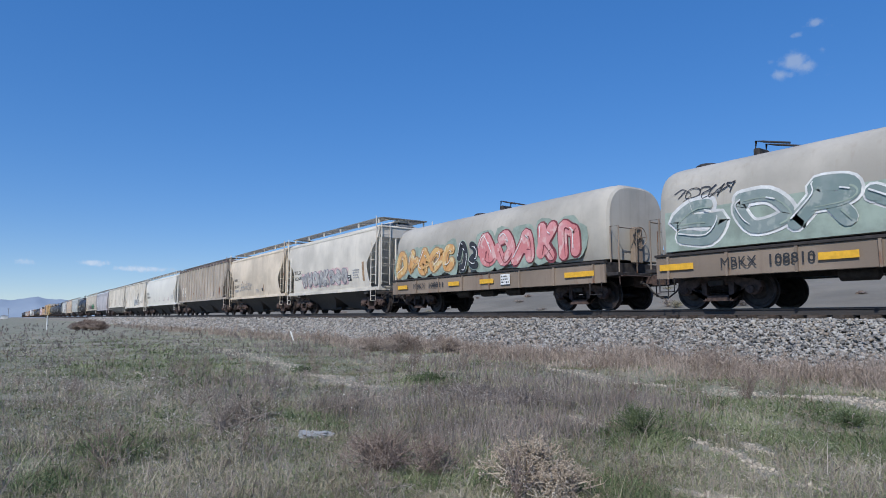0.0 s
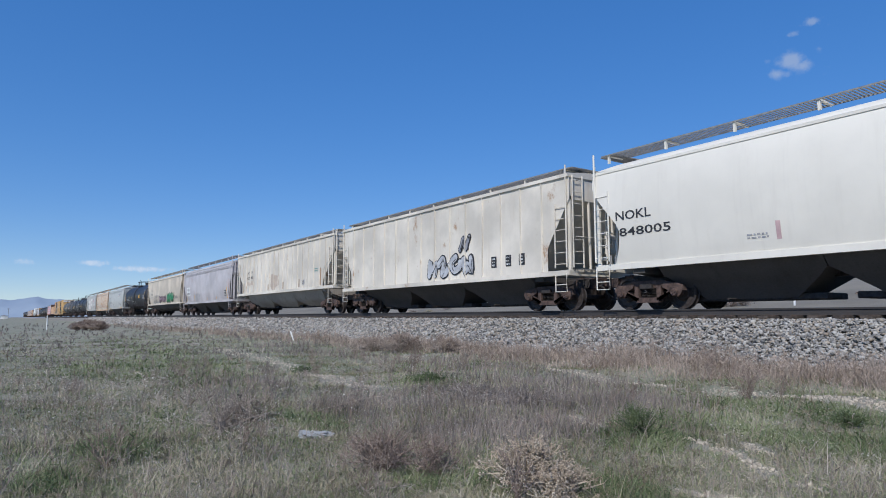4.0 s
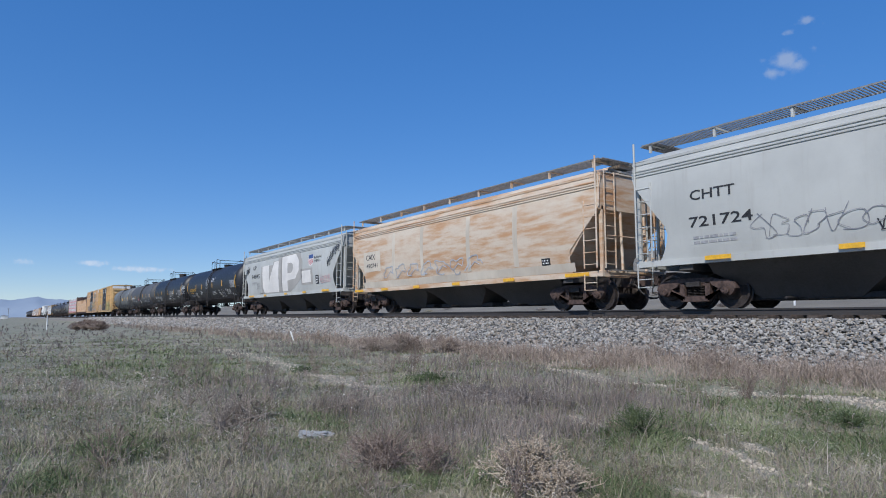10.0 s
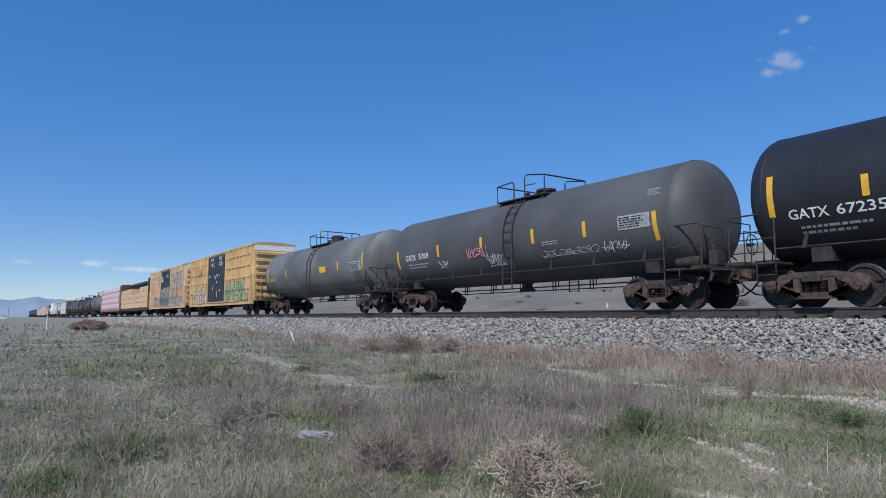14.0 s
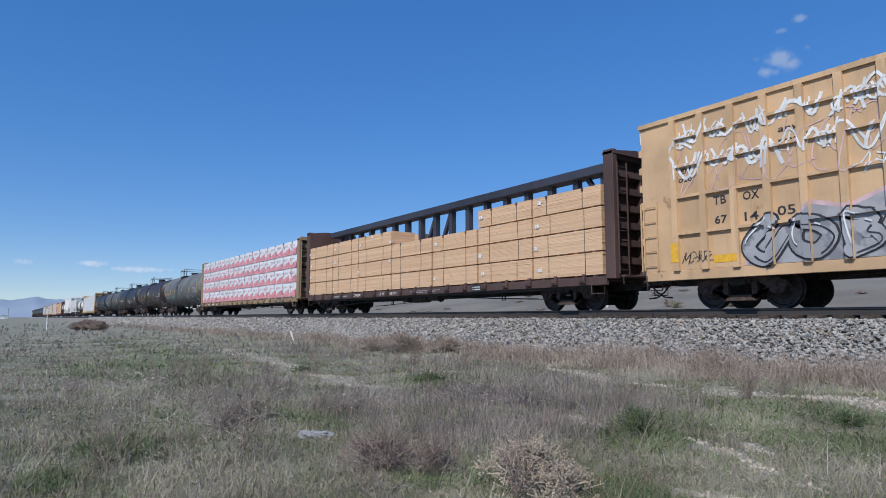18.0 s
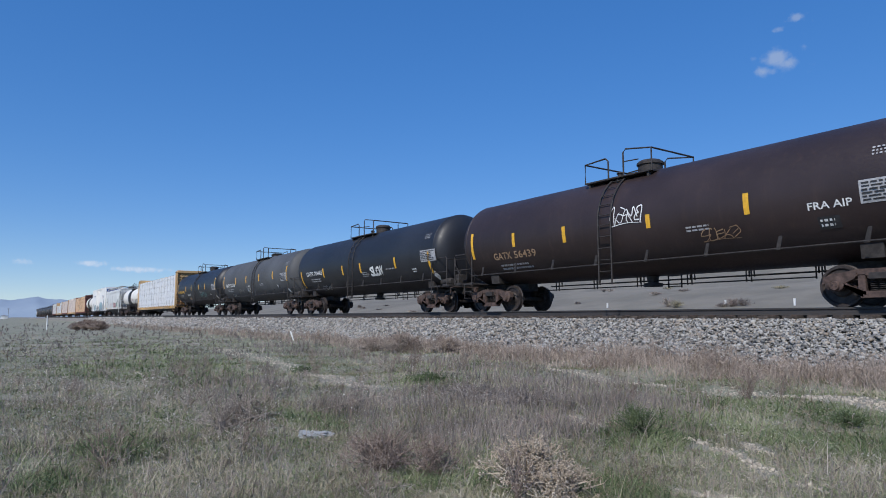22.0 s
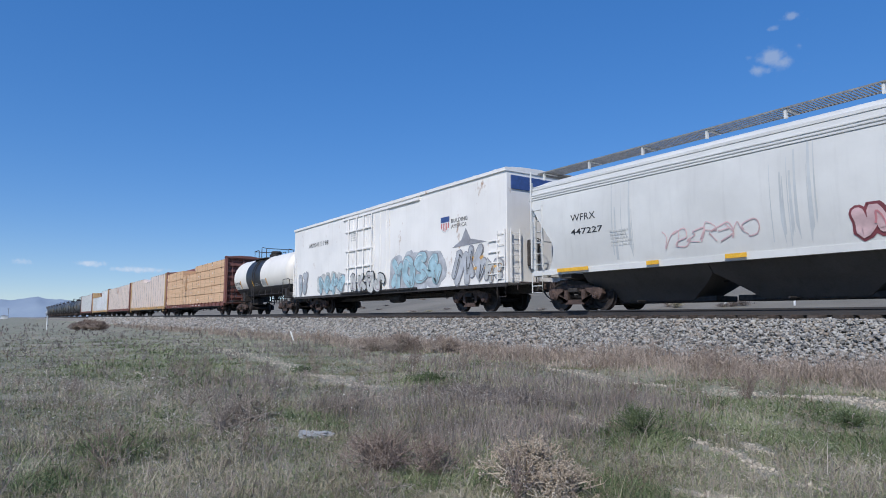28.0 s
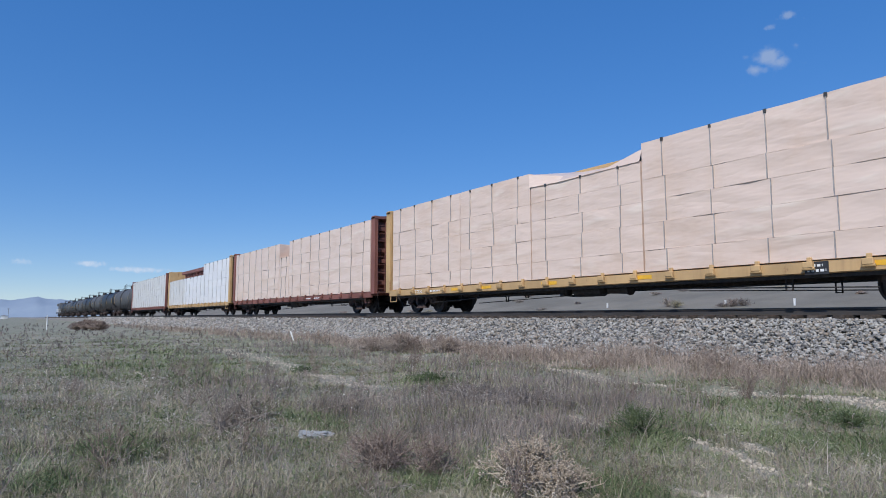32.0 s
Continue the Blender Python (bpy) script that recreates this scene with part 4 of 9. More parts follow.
def fat_letters(car, at, text, x0, x1, z0, z1, fill, edge, lift=0.004, fat=0.075, rim=0.035):
    """Swollen sprayed letters, one object each, with a rim of another colour."""
    w, r = (x1 - x0) / len(text), random.Random(len(text) * 7)
    for i, ch in enumerate(text):
        a, b = x0 + i * w - 0.03 * w, x0 + (i + 1) * w + 0.08 * w
        dz = r.uniform(-0.05, 0.05) * (z1 - z0)
        lean, base = r.uniform(-0.06, 0.12), None
        for k, (ink, f, grow) in enumerate(((edge, fat + rim, 0.05), (fill, fat, 0.0))):
            co, fs = glyphs(ch, f)
            lo, hi = co.min(0), co.max(0)
            u = (co - lo) / np.maximum(hi - lo, 1e-6)
            up = lift + 0.006 * k + 0.0025 * (i % 2)
            zz = lambda q: z0 + dz - grow + q * (z1 - z0 + 2 * grow)
            spots = [(a - grow + p * (b - a + 2 * grow) + lean * q * (z1 - z0), zz(q)) for p, q in u]
            ob = patch_part("spray_letter" if k == 0 else "spray_fill", car, at, [[spots[j] for j in f] for f in fs], ink, 1, up)
            ob.parent = base or car
            base = base or ob


def mottled(name, cols, size=1.6):
    """Sprayed fades of several colours running into one another."""
    m, t, p = nodes_of(name)
    c = blend(t, ramp(t, noise_at(t, spot(t), size, 3), 0.42, 0.58), cols[0], cols[1])
    c = blend(t, ramp(t, noise_at(t, spot(t, (1.3, 1, 1.1)), size * 1.4, 3), 0.52, 0.62), c, cols[2])
    if len(cols) > 3:
        c = blend(t, ramp(t, noise_at(t, spot(t, (0.9, 1, 1.7)), size * 2.3, 3), 0.56, 0.64), c, cols[3])
    link(t, c, p.inputs["Base Color"])
    p.inputs["Roughness"].default_value = 0.5
    return m


def zebra(car, at, x0, x1, z0, z1, step=0.1):
    """A fan of thin upright black and white bars."""
    base = patch_part("spray_hatching", car, at, [rect(x0, x1, z0, z1)], SPRAY["black"], 1, 0.002)
    n = int((x1 - x0) / step)
    for i in range(n):
        x = x0 + (i + 0.3) * step
        q = math.sin(math.pi * (i + 0.5) / n)
        patch_part("spray_bar", car, at, [rect(x, x + step * 0.5, z0 + 0.02, z0 + (z1 - z0) * (0.6 + 0.38 * q))], SPRAY["white"], 1, 0.005).parent = base


def scrawl(car, at, x0, x1, z0, z1, ink, seed, n=5, w=0.045):
    """A tag: quick looping strokes leaning into one another, sometimes underlined."""
    r = random.Random(seed)
    n = n + 1 if n < 7 else n
    polys, step, mz, hz = [], (x1 - x0) / n, (z0 + z1) / 2, (z1 - z0) / 2
    lean = r.uniform(0.05, 0.3)
    for i in range(n):
        big = r.uniform(0.6, 1.0) if i else 1.0
        for line in lines_of(r, x0 + (i + 0.5) * step, mz + r.uniform(-0.15, 0.15) * hz, step * 0.75, hz * big, lean):
            polys += stroke(line, w * r.uniform(0.55, 0.8), r.uniform(0.6, 1.0))
    if r.random() < 0.4:
        polys += stroke(curve([(x0, z0 - 0.1 * hz), ((x0 + x1) / 2, z0 + 0.1 * hz), (x1, z0 - 0.05 * hz)]), w * 0.6, 0.4)
    patch_part("spray_tag", car, at, polys, ink, 2, 0.006)


def flow(car, at, x0, x1, z0, z1, ink, seed, w=0.05, n=6):
    """Loose scalloped sweeps of a spray can."""
    r = random.Random(seed)
    polys, step = [], (x1 - x0) / n
    for i in range(n):
        a, k, long = x0 + (i + r.uniform(-0.2, 0.2)) * step, r.uniform(0.3, 0.9), step * r.uniform(0.7, 1.4)
        low, bend, up = z0 + (z1 - z0) * r.uniform(0, 0.35), r.uniform(0.6, 1.6), r.random() < 0.5
        pts = [(a + long * q ** bend, low + (z1 - z0) * k * (math.sin(math.pi * q) if up else 1 - math.sin(math.pi * q)) * r.uniform(0.97, 1.03)) for q in np.linspace(0, 1, 9)]
        polys += ribbon(pts, w * r.uniform(0.6, 1.2))
        b, c = a + step * r.uniform(0.1, 0.8), r.uniform(-0.3, 0.5)
        polys += ribbon([(b + step * c * q * q, low + (z1 - z0) * q * r.uniform(0.7, 0.8)) for q in (0.05, 0.3, 0.6, 0.95)], w * r.uniform(0.4, 0.9))
        if r.random() < 0.35:
            polys += ribbon([(b + 0.16 * math.cos(q), low + 0.3 * (z1 - z0) + 0.14 * math.sin(q)) for q in np.linspace(0, 5.2, 10)], w * 0.6)
    patch_part("spray_sweep", car, at, polys, ink, 2, 0.006)


def shield_logo(car, at, x, z, w, h):
    """The railroad's shield as plain colours: blue head over red and white stripes."""
    pts = [(-0.5, 0.5), (-0.25, 0.42), (0, 0.52), (0.25, 0.42), (0.5, 0.5), (0.5, -0.1), (0.36, -0.38), (0, -0.52), (-0.36, -0.38), (-0.5, -0.1)]
    base = patch_part("shield", car, at, [[(x + a * w, z + b * h) for a, b in pts[::-1]]], WHITE_INK, 1, 0.002)
    head = [(-0.46, 0.46), (-0.46, 0.14), (0.46, 0.14), (0.46, 0.46), (0, 0.47)]
    o = patch_part("shield_head", car, at, [[(x + a * w, z + b * h) for a, b in head]], BLUE_INK, 1, 0.005)
    o.parent = base
    bars = [rect(x + w * k - w * 0.04, x + w * k + w * 0.04, z - h * (0.42 - 0.5 * abs(k)), z + h * 0.1) for k in (-0.38, -0.19, 0.0, 0.19, 0.38)]
    o = patch_part("shield_stripes", car, at, bars, RED_INK, 2, 0.005)
    o.parent = base


BLUE_INK = plain("blue lettering", (0.05, 0.09, 0.25), 0.5, 0, 0.15)
RED_INK = plain("red lettering", (0.5, 0.06, 0.05), 0.5, 0, 0.15)
SPRAY = {k: plain("spray " + k, c, 0.55, 0, 0.22, 2.2) for k, c in {
    "pink": (0.62, 0.25, 0.27), "orange": (0.62, 0.36, 0.12), "teal": (0.16, 0.34, 0.32), "black": (0.035, 0.035, 0.04), "white": (0.72, 0.72, 0.7), "grey": (0.28, 0.28, 0.3),
    "pale grey": (0.45, 0.46, 0.48), "green": (0.05, 0.30, 0.13), "mauve": (0.3, 0.22, 0.26), "sky": (0.35, 0.5, 0.55), "red": (0.5, 0.09, 0.1), "sage": (0.30, 0.36, 0.30), "lime": (0.25, 0.42, 0.10), "maroon": (0.2, 0.05, 0.06), "faint": (0.5, 0.5, 0.48), "rose": (0.6, 0.42, 0.42), "brown": (0.36, 0.24, 0.14)}.items()}


# ---- hopper-like tank on a deep frame ----
def silo(label, long, paint, frame_paint, arm_at=0.0):
    car = wagon("silo_car", label, "tank car")
    h = long / 2
    top, low, w = 3.86, 1.42, 1.42

    def section(k):
        pts = []
        for q in np.linspace(-0.5, math.pi + 0.5, 30):
            c, s = math.cos(q), math.sin(q)
            y = math.copysign(abs(c) ** 0.62, c) * w * (k * 0.85 + 0.15 * k * k)
            z = 2.55 + (math.copysign(abs(s) ** 0.8, s)) * (1.31 if s > 0 else 1.9) * (0.25 * k + 0.75 * k if s > 0 else 1)
            pts.append((y, max(low, z)))
        return pts
    s = Shape()
    rings = []
    for x, k in ((-h, 0.90), (-h + 0.06, 0.955), (-h + 0.2, 0.99), (-h + 0.4, 1.0), (0, 1.0), (h - 0.4, 1.0), (h - 0.2, 0.99), (h - 0.06, 0.955), (h, 0.90)):
        rings.append([(x, y, z) for y, z in section(k)])
    s.loft(rings)
    part("shell", s, paint, car)
    for side in (-1, 1):
        part("side_sill", Shape().box(-h, h, side * 1.5 - 0.05, side * 1.5 + 0.05, 0.78, 1.36, 0.012), frame_paint, car)
        part("sill_cap", Shape().box(-h - 0.02, h + 0.02, side * 1.5 - 0.09, side * 1.5 + 0.09, 1.36, 1.43, 0.008), STEEL_DARK, car)
        post = Shape().box(-0.03, 0.03, side * 1.55, side * 1.6, 0.78, 1.36, 0.005)
        me = mesh_of("sill_post", post, frame_paint)
        for i in range(8):
            o = part("sill_post", me, None, car)
            o.location.x = -h + 0.4 + (long - 0.8) * i / 7
    part("deck", Shape().box(-h, h, -1.45, 1.45, 1.0, 1.4, 0.01), STEEL_DARK, car)
    part("centre_sill", Shape().box(-h - 0.25, h + 0.25, -0.2, 0.2, 0.74, 1.04, 0.01), STEEL_DARK, car)
    for d in (-1, 1):
        s = Shape()
        for side in (-1, 1):
            s.tube([(d * (h + 0.05), side * 1.3, 1.4), (d * (h + 0.05), side * 1.3, 2.45), (d * (h + 0.35), side * 1.3, 2.45), (d * (h + 0.35), side * 1.3, 0.9)], 0.022, 6)
            s.tube([(d * (h + 0.35), side * 1.3, 2.4), (d * (h + 0.35), side * 0.5, 2.4), (d * (h + 0.35), side * 0.5, 1.1)], 0.02, 6)
        part("end_handrail", s, frame_paint, car)
        part("end_platform", Shape().box(min(d * h, d * (h + 0.42)), max(d * h, d * (h + 0.42)), -1.45, 1.45, 0.98, 1.08, 0.01), STEEL_DARK, car)
        s = Shape()
        for side in (-1, 1):
            s.tube([(d * (h - 0.1), side * 1.56, 0.8), (d * (h - 0.1), side * 1.56, 0.45), (d * (h - 0.55), side * 1.56, 0.45), (d * (h - 0.55), side * 1.56, 0.8)], 0.02, 6)
        part("stirrup_step", s, STEEL_DARK, car)
        add_truck(car, d * (h - 1.45))
    s = Shape()
    wheel_brake(s, (h + 0.25, -0.2, 2.2), 0.3)
    s.box(h + 0.02, h + 0.2, -0.4, 0.0, 1.4, 2.5, 0.03)
    part("hand_brake", s, frame_paint, car)
    s = Shape()
    for y in (-0.25, 0.25):
        s.tube([(arm_at - 0.1, y, top - 0.02), (arm_at - 0.05, y, top + 0.42), (arm_at + 0.15, y, top + 0.36), (arm_at + 0.8, y, top + 0.18)], 0.03, 6)
    s.box(arm_at - 0.14, arm_at + 0.02, -0.26, 0.26, top - 0.05, top + 0.24, 0.03)
    part("hatch_arm", s, STEEL_DARK, car)
    s = Shape().lathe([(-0.05, 0.3), (0.1, 0.3), (0.14, 0.24)], (arm_at - 1.6, 0, top), "z", 16)
    part("hatch", s, STEEL_DARK, car)
    for k in range(3):
        s = Shape().lathe([(-0.4, 0.1), (-0.36, 0.16), (0.36, 0.16), (0.4, 0.1)], (-1.5 + 1.5 * k, -0.9, 0.72), "x", 12)
        part("air_reservoir", s, STEEL_DARK, car)
    add_ends(car, h + 0.3, STEEL_DARK)

    def at(z):
        if z < 2.4:
            return -w - 0.012
        q = min(1.0, ((z - 2.55) / 1.31)) if z > 2.55 else 0.0
        sn = max(0.0, q) ** (1 / 0.8)
        return -w * (max(0.0, 1 - sn * sn) ** 0.5) ** 0.62 - 0.012
    return car, at, (lambda z: -1.603)


# ---- box cars ----
def boxcar(label, long, paint, door_paint, name="box_car", door=(-2.85, 2.4), posts=True, top=5.2, roof_paint=None, inset=2.45, first=0.62, ledges=(1.93, 2.78, 3.62, 4.44)):
    car = wagon(name, label, "box car")
    h, low, w, proud = long / 2, 0.98, 1.5, []
    roof_paint = roof_paint or paint
    part("body", Shape().box(-h, h, -w, w, low, top - 0.12, 0.02), paint, car)
    half = [(-w - 0.06, top - 0.22), (-w - 0.06, top - 0.1), (-0.8, top - 0.02), (0, top)]
    part("roof", Shape().prism(half + [(-a, b) for a, b in half[-2::-1]], -h - 0.03, h + 0.03, "x"), roof_paint, car)
    for i in range(int(long / 1.25)):
        x = -h + 0.6 + 1.25 * i
        part("roof_seam", Shape().prism([(-w, top - 0.11), (-0.8, top - 0.01), (0, top + 0.02), (0.8, top - 0.01), (w, top - 0.11), (w, top - 0.06), (0, top + 0.05), (-w, top - 0.06)], x - 0.03, x + 0.03, "x"), roof_paint, car) if not posts or i % 2 == 0 else None
    for side in (-1, 1):
        part("side_sill", Shape().box(-h + 0.05, h - 0.05, side * 1.47 - 0.04, side * 1.47 + 0.04, 0.74 if posts else 0.86, 0.99, 0.008), paint if posts else STEEL_DARK, car)
        if posts:
            post = mesh_of("side_post", Shape().prism([(-0.095, -w), (-0.085, -w - 0.085), (0.085, -w - 0.085), (0.095, -w)], low, top - 0.22, "z"), paint)
            n = round((door[0] + h - first) / 0.89)
            stops = []
            for k in range(n + 1):
                stops.append(-h + first + (door[0] - 0.1 + h - first) * k / n)
            n2 = round((h - first - door[1]) / 0.89)
            for k in range(n2 + 1):
                stops.append(door[1] + 0.1 + (h - first - 0.1 - door[1]) * k / n2)
            if side < 0:
                proud += [(x - 0.085, x + 0.085, low, top - 0.22) for x in stops]
            for x in stops:
                o = part("side_post", post, None, car)
                o.matrix_basis = pose(x, 0, 0, 0, 0, 0) if side < 0 else Matrix.Translation((x, 0, 0)) @ Matrix.Rotation(math.pi, 4, "Z")
            for a, b in zip(stops[:-1], stops[1:]):
                if b - a > 1.6:
                    continue
                for z in ledges:
                    y0, y1 = sorted((side * w, side * (w + 0.083)))
                    part("panel_rib", Shape().prism([(a + 0.08, z - 0.07), (b - 0.08, z - 0.07), (b - 0.08, z), (a + 0.08, z)], y0, y1), paint, car)
                    if side < 0:
                        proud.append((a + 0.08, b - 0.08, z - 0.07, z))
        # doors
        dw = (door[1] - door[0]) / 2
        for k in range(2):
            x0, x1 = door[0] + k * dw + 0.02, door[0] + (k + 1) * dw - 0.02
            y0, y1 = sorted((side * w, side * (w + 0.03)))
            d = part("door", Shape().box(x0, x1, y0, y1, 1.02, top - 0.3, 0.008), door_paint, car, "sliding plug door")
            for j in range(4):
                x = x0 + (x1 - x0) * (j + 0.5) / 4
                y0, y1 = sorted((side * (w + 0.03), side * (w + 0.055)))
                part("door_rib", Shape().box(x - 0.02, x + 0.02, y0, y1, 1.1, top - 0.4), door_paint, d)
        y0, y1 = sorted((side * (w + 0.02), side * (w + 0.09)))
        part("door_track", Shape().box(door[0] - 0.4, door[1] + 2.4, y0, y1, 0.98, 1.06, 0.01), STEEL_DARK if not posts else paint, car)
    for d in (-1, 1):
        ex = d * h
        for k in range(7 if posts else 0):
            z = 1.35 + 0.5 * k
            s = Shape().prism([(ex, z - 0.12), (ex + d * 0.17, z - 0.09), (ex + d * 0.17, z + 0.07), (ex, z + 0.16)], -w + 0.12, w - 0.12)
            part("end_rib", s, paint, car)
        if posts:
            part("end_band", Shape().box(min(ex, ex + d * 0.02), max(ex, ex + d * 0.02), -w, w, top - 0.62, top - 0.15, 0.004), WHITE_INK, car, "white band across the top of the end")
        for side in (-1, 1):
            s = Shape()
            y = side * (w + 0.05)
            ladder_shape(s, lambda u, z: (ex - d * (0.06 + u), y, z), 5, 0.4, 0.42, d, 1.15)
            part("side_ladder", s, paint, car)
            s = Shape()
            ladder_shape(s, lambda u, z: (ex + d * 0.12, side * (1.42 - u), z), 5, 0.4, 0.42, d, 1.15)
            part("end_ladder", s, paint, car)
            s = Shape().tube([(ex - d * 0.08, side * w, 0.9), (ex - d * 0.08, side * w, 0.5), (ex - d * 0.55, side * w, 0.5), (ex - d * 0.55, side * w, 0.9)], 0.02, 6)
            part("stirrup_step", s, STEEL_DARK, car)
        part("end_platform", Shape().box(min(ex, ex + d * 0.3), max(ex, ex + d * 0.3), -1.2, 1.2, 0.98, 1.03, 0.006), GRATE, car)
        part("cushion_sill", Shape().box(min(ex, ex + d * 0.35), max(ex, ex + d * 0.35), -0.3, 0.3, 0.7, 1.05, 0.02), STEEL_DARK, car)
        add_truck(car, d * (h - inset))
    s = Shape()
    wheel_brake(s, (h + 0.3, -0.35, 2.3), 0.3)
    s.box(h + 0.02, h + 0.22, -0.6, -0.1, 1.6, 2.55, 0.04)
    s.tube([(h + 0.2, -0.35, 1.6), (h + 0.2, -0.3, 1.0)], 0.02, 5)
    part("hand_brake", s, STEEL_DARK, car)
    part("centre_sill", Shape().box(-h, h, -0.2, 0.2, 0.66, 1.0, 0.01), STEEL_DARK, car)
    bearer = mesh_of("cross_bearer", Shape().box(-0.05, 0.05, -1.45, 1.45, 0.84, 0.98), STEEL_DARK)
    for k in range(9):
        o = part("cross_bearer", bearer, None, car)
        o.location.x = -h * 0.55 + h * 1.1 * k / 8
    s = Shape()
    s.tube([(-h * 0.5, -0.6, 0.72), (h * 0.5, -0.6, 0.72)], 0.03, 6)
    s.tube([(-1.2, -1.35, 0.58), (1.2, -1.35, 0.58)], 0.02, 5)
    part("brake_rod", s, STEEL_DARK, car)
    s = Shape().lathe([(-0.5, 0.12), (-0.45, 0.2), (0.45, 0.2), (0.5, 0.12)], (1.2, -0.75, 0.66), "x", 12)
    part("air_reservoir", s, STEEL_DARK, car)
    add_ends(car, h + 0.3, STEEL_DARK)
    return car, Relief(-w - 0.006, proud, -w - 0.088) if posts else (lambda z: -w - 0.006)


# ---- centre-beam flat cars and their loads ----
def lumber_material(name, pale, deep):
    m, t, p = nodes_of(name)
    c = t.nodes.new("ShaderNodeTexCoord").outputs["Object"]
    mp = t.nodes.new("ShaderNodeMapping")
    mp.inputs["Scale"].default_value = (0.3, 1, 26)
    link(t, c, mp.inputs["Vector"])
    board = noise_at(t, mp.outputs["Vector"], 1.0, 2, 0.4)
    mp2 = t.nodes.new("ShaderNodeMapping")
    mp2.inputs["Scale"].default_value = (2.0, 30, 60)
    link(t, c, mp2.inputs["Vector"])
    grain = noise_at(t, mp2.outputs["Vector"], 1.0, 5, 0.65)
    g = t.nodes.new("ShaderNodeNewGeometry").outputs["Random Per Island"]
    col = blend(t, ramp(t, board, 0.35, 0.65), deep, pale)
    col = blend(t, ramp(t, grain, 0.5, 0.8, 0, 0.45), col, tuple(a * 0.62 for a in deep))
    col = blend(t, ramp(t, g, 0, 1, 0, 0.35), col, tuple(a * 0.8 for a in pale))
    link(t, col, p.inputs["Base Color"])
    p.inputs["Roughness"].default_value = 0.8
    bump(t, grain, 0.3, 0.01, p)
    return m


def wrap_material(name, col, under, show):
    m, t, p = nodes_of(name)
    c = t.nodes.new("ShaderNodeTexCoord").outputs["Object"]
    mp = t.nodes.new("ShaderNodeMapping")
    mp.inputs["Rotation"].default_value = (0, 0.6, 0)
    mp.inputs["Scale"].default_value = (0.55, 1, 1.7)
    link(t, c, mp.inputs["Vector"])
    one = noise_at(t, mp.outputs["Vector"], 1.1, 3, 0.5)
    mp2 = t.nodes.new("ShaderNodeMapping")
    mp2.inputs["Rotation"].default_value = (0, -1.1, 0)
    mp2.inputs["Scale"].default_value = (0.45, 1, 2.2)
    link(t, c, mp2.inputs["Vector"])
    most = t.nodes.new("ShaderNodeMath")
    most.operation = "MAXIMUM"
    link(t, one, most.inputs[0])
    link(t, noise_at(t, mp2.outputs["Vector"], 0.9, 3, 0.5), most.inputs[1])
    folds = most.outputs[0]
    tears = noise_at(t, c, 0.5, 6, 0.7)
    k = blend(t, ramp(t, tears, 0.42, 0.68, show * 0.55, min(1, show * 1.5)), col, under)
    k = blend(t, ramp(t, folds, 0.6, 0.76, 0, 0.45), k, tuple(min(0.85, a * 1.25) for a in col))
    link(t, k, p.inputs["Base Color"])
    p.inputs["Roughness"].default_value = 0.35
    bump(t, folds, 0.75, 0.1, p)
    return m


LUMBER = lumber_material("fresh sawn lumber", (0.75, 0.51, 0.315), (0.63, 0.40, 0.23))
LUMBER_PALE = lumber_material("pale sawn lumber", (0.74, 0.56, 0.38), (0.62, 0.44, 0.28))
WRAP_WHITE = wrap_material("white lumber wrap", (0.78, 0.77, 0.77), (0.64, 0.63, 0.63), 0.3)
WRAP_CLEAR = wrap_material("milky lumber wrap", (0.75, 0.61, 0.52), (0.65, 0.48, 0.365), 0.45)
WRAP_GREY = wrap_material("weathered lumber wrap", (0.70, 0.69, 0.67), (0.54, 0.5, 0.45), 0.4)
WRAP_RED = plain("red wrap print", (0.68, 0.24, 0.255), 0.35, 0, 0.25, 3.0)
WRAP_STRAP = plain("grey woven strap", (0.33, 0.31, 0.3), 0.7, 0, 0.2)
STRAP = plain("steel strap", (0.06, 0.06, 0.06), 0.5, 0.2, 0.2)


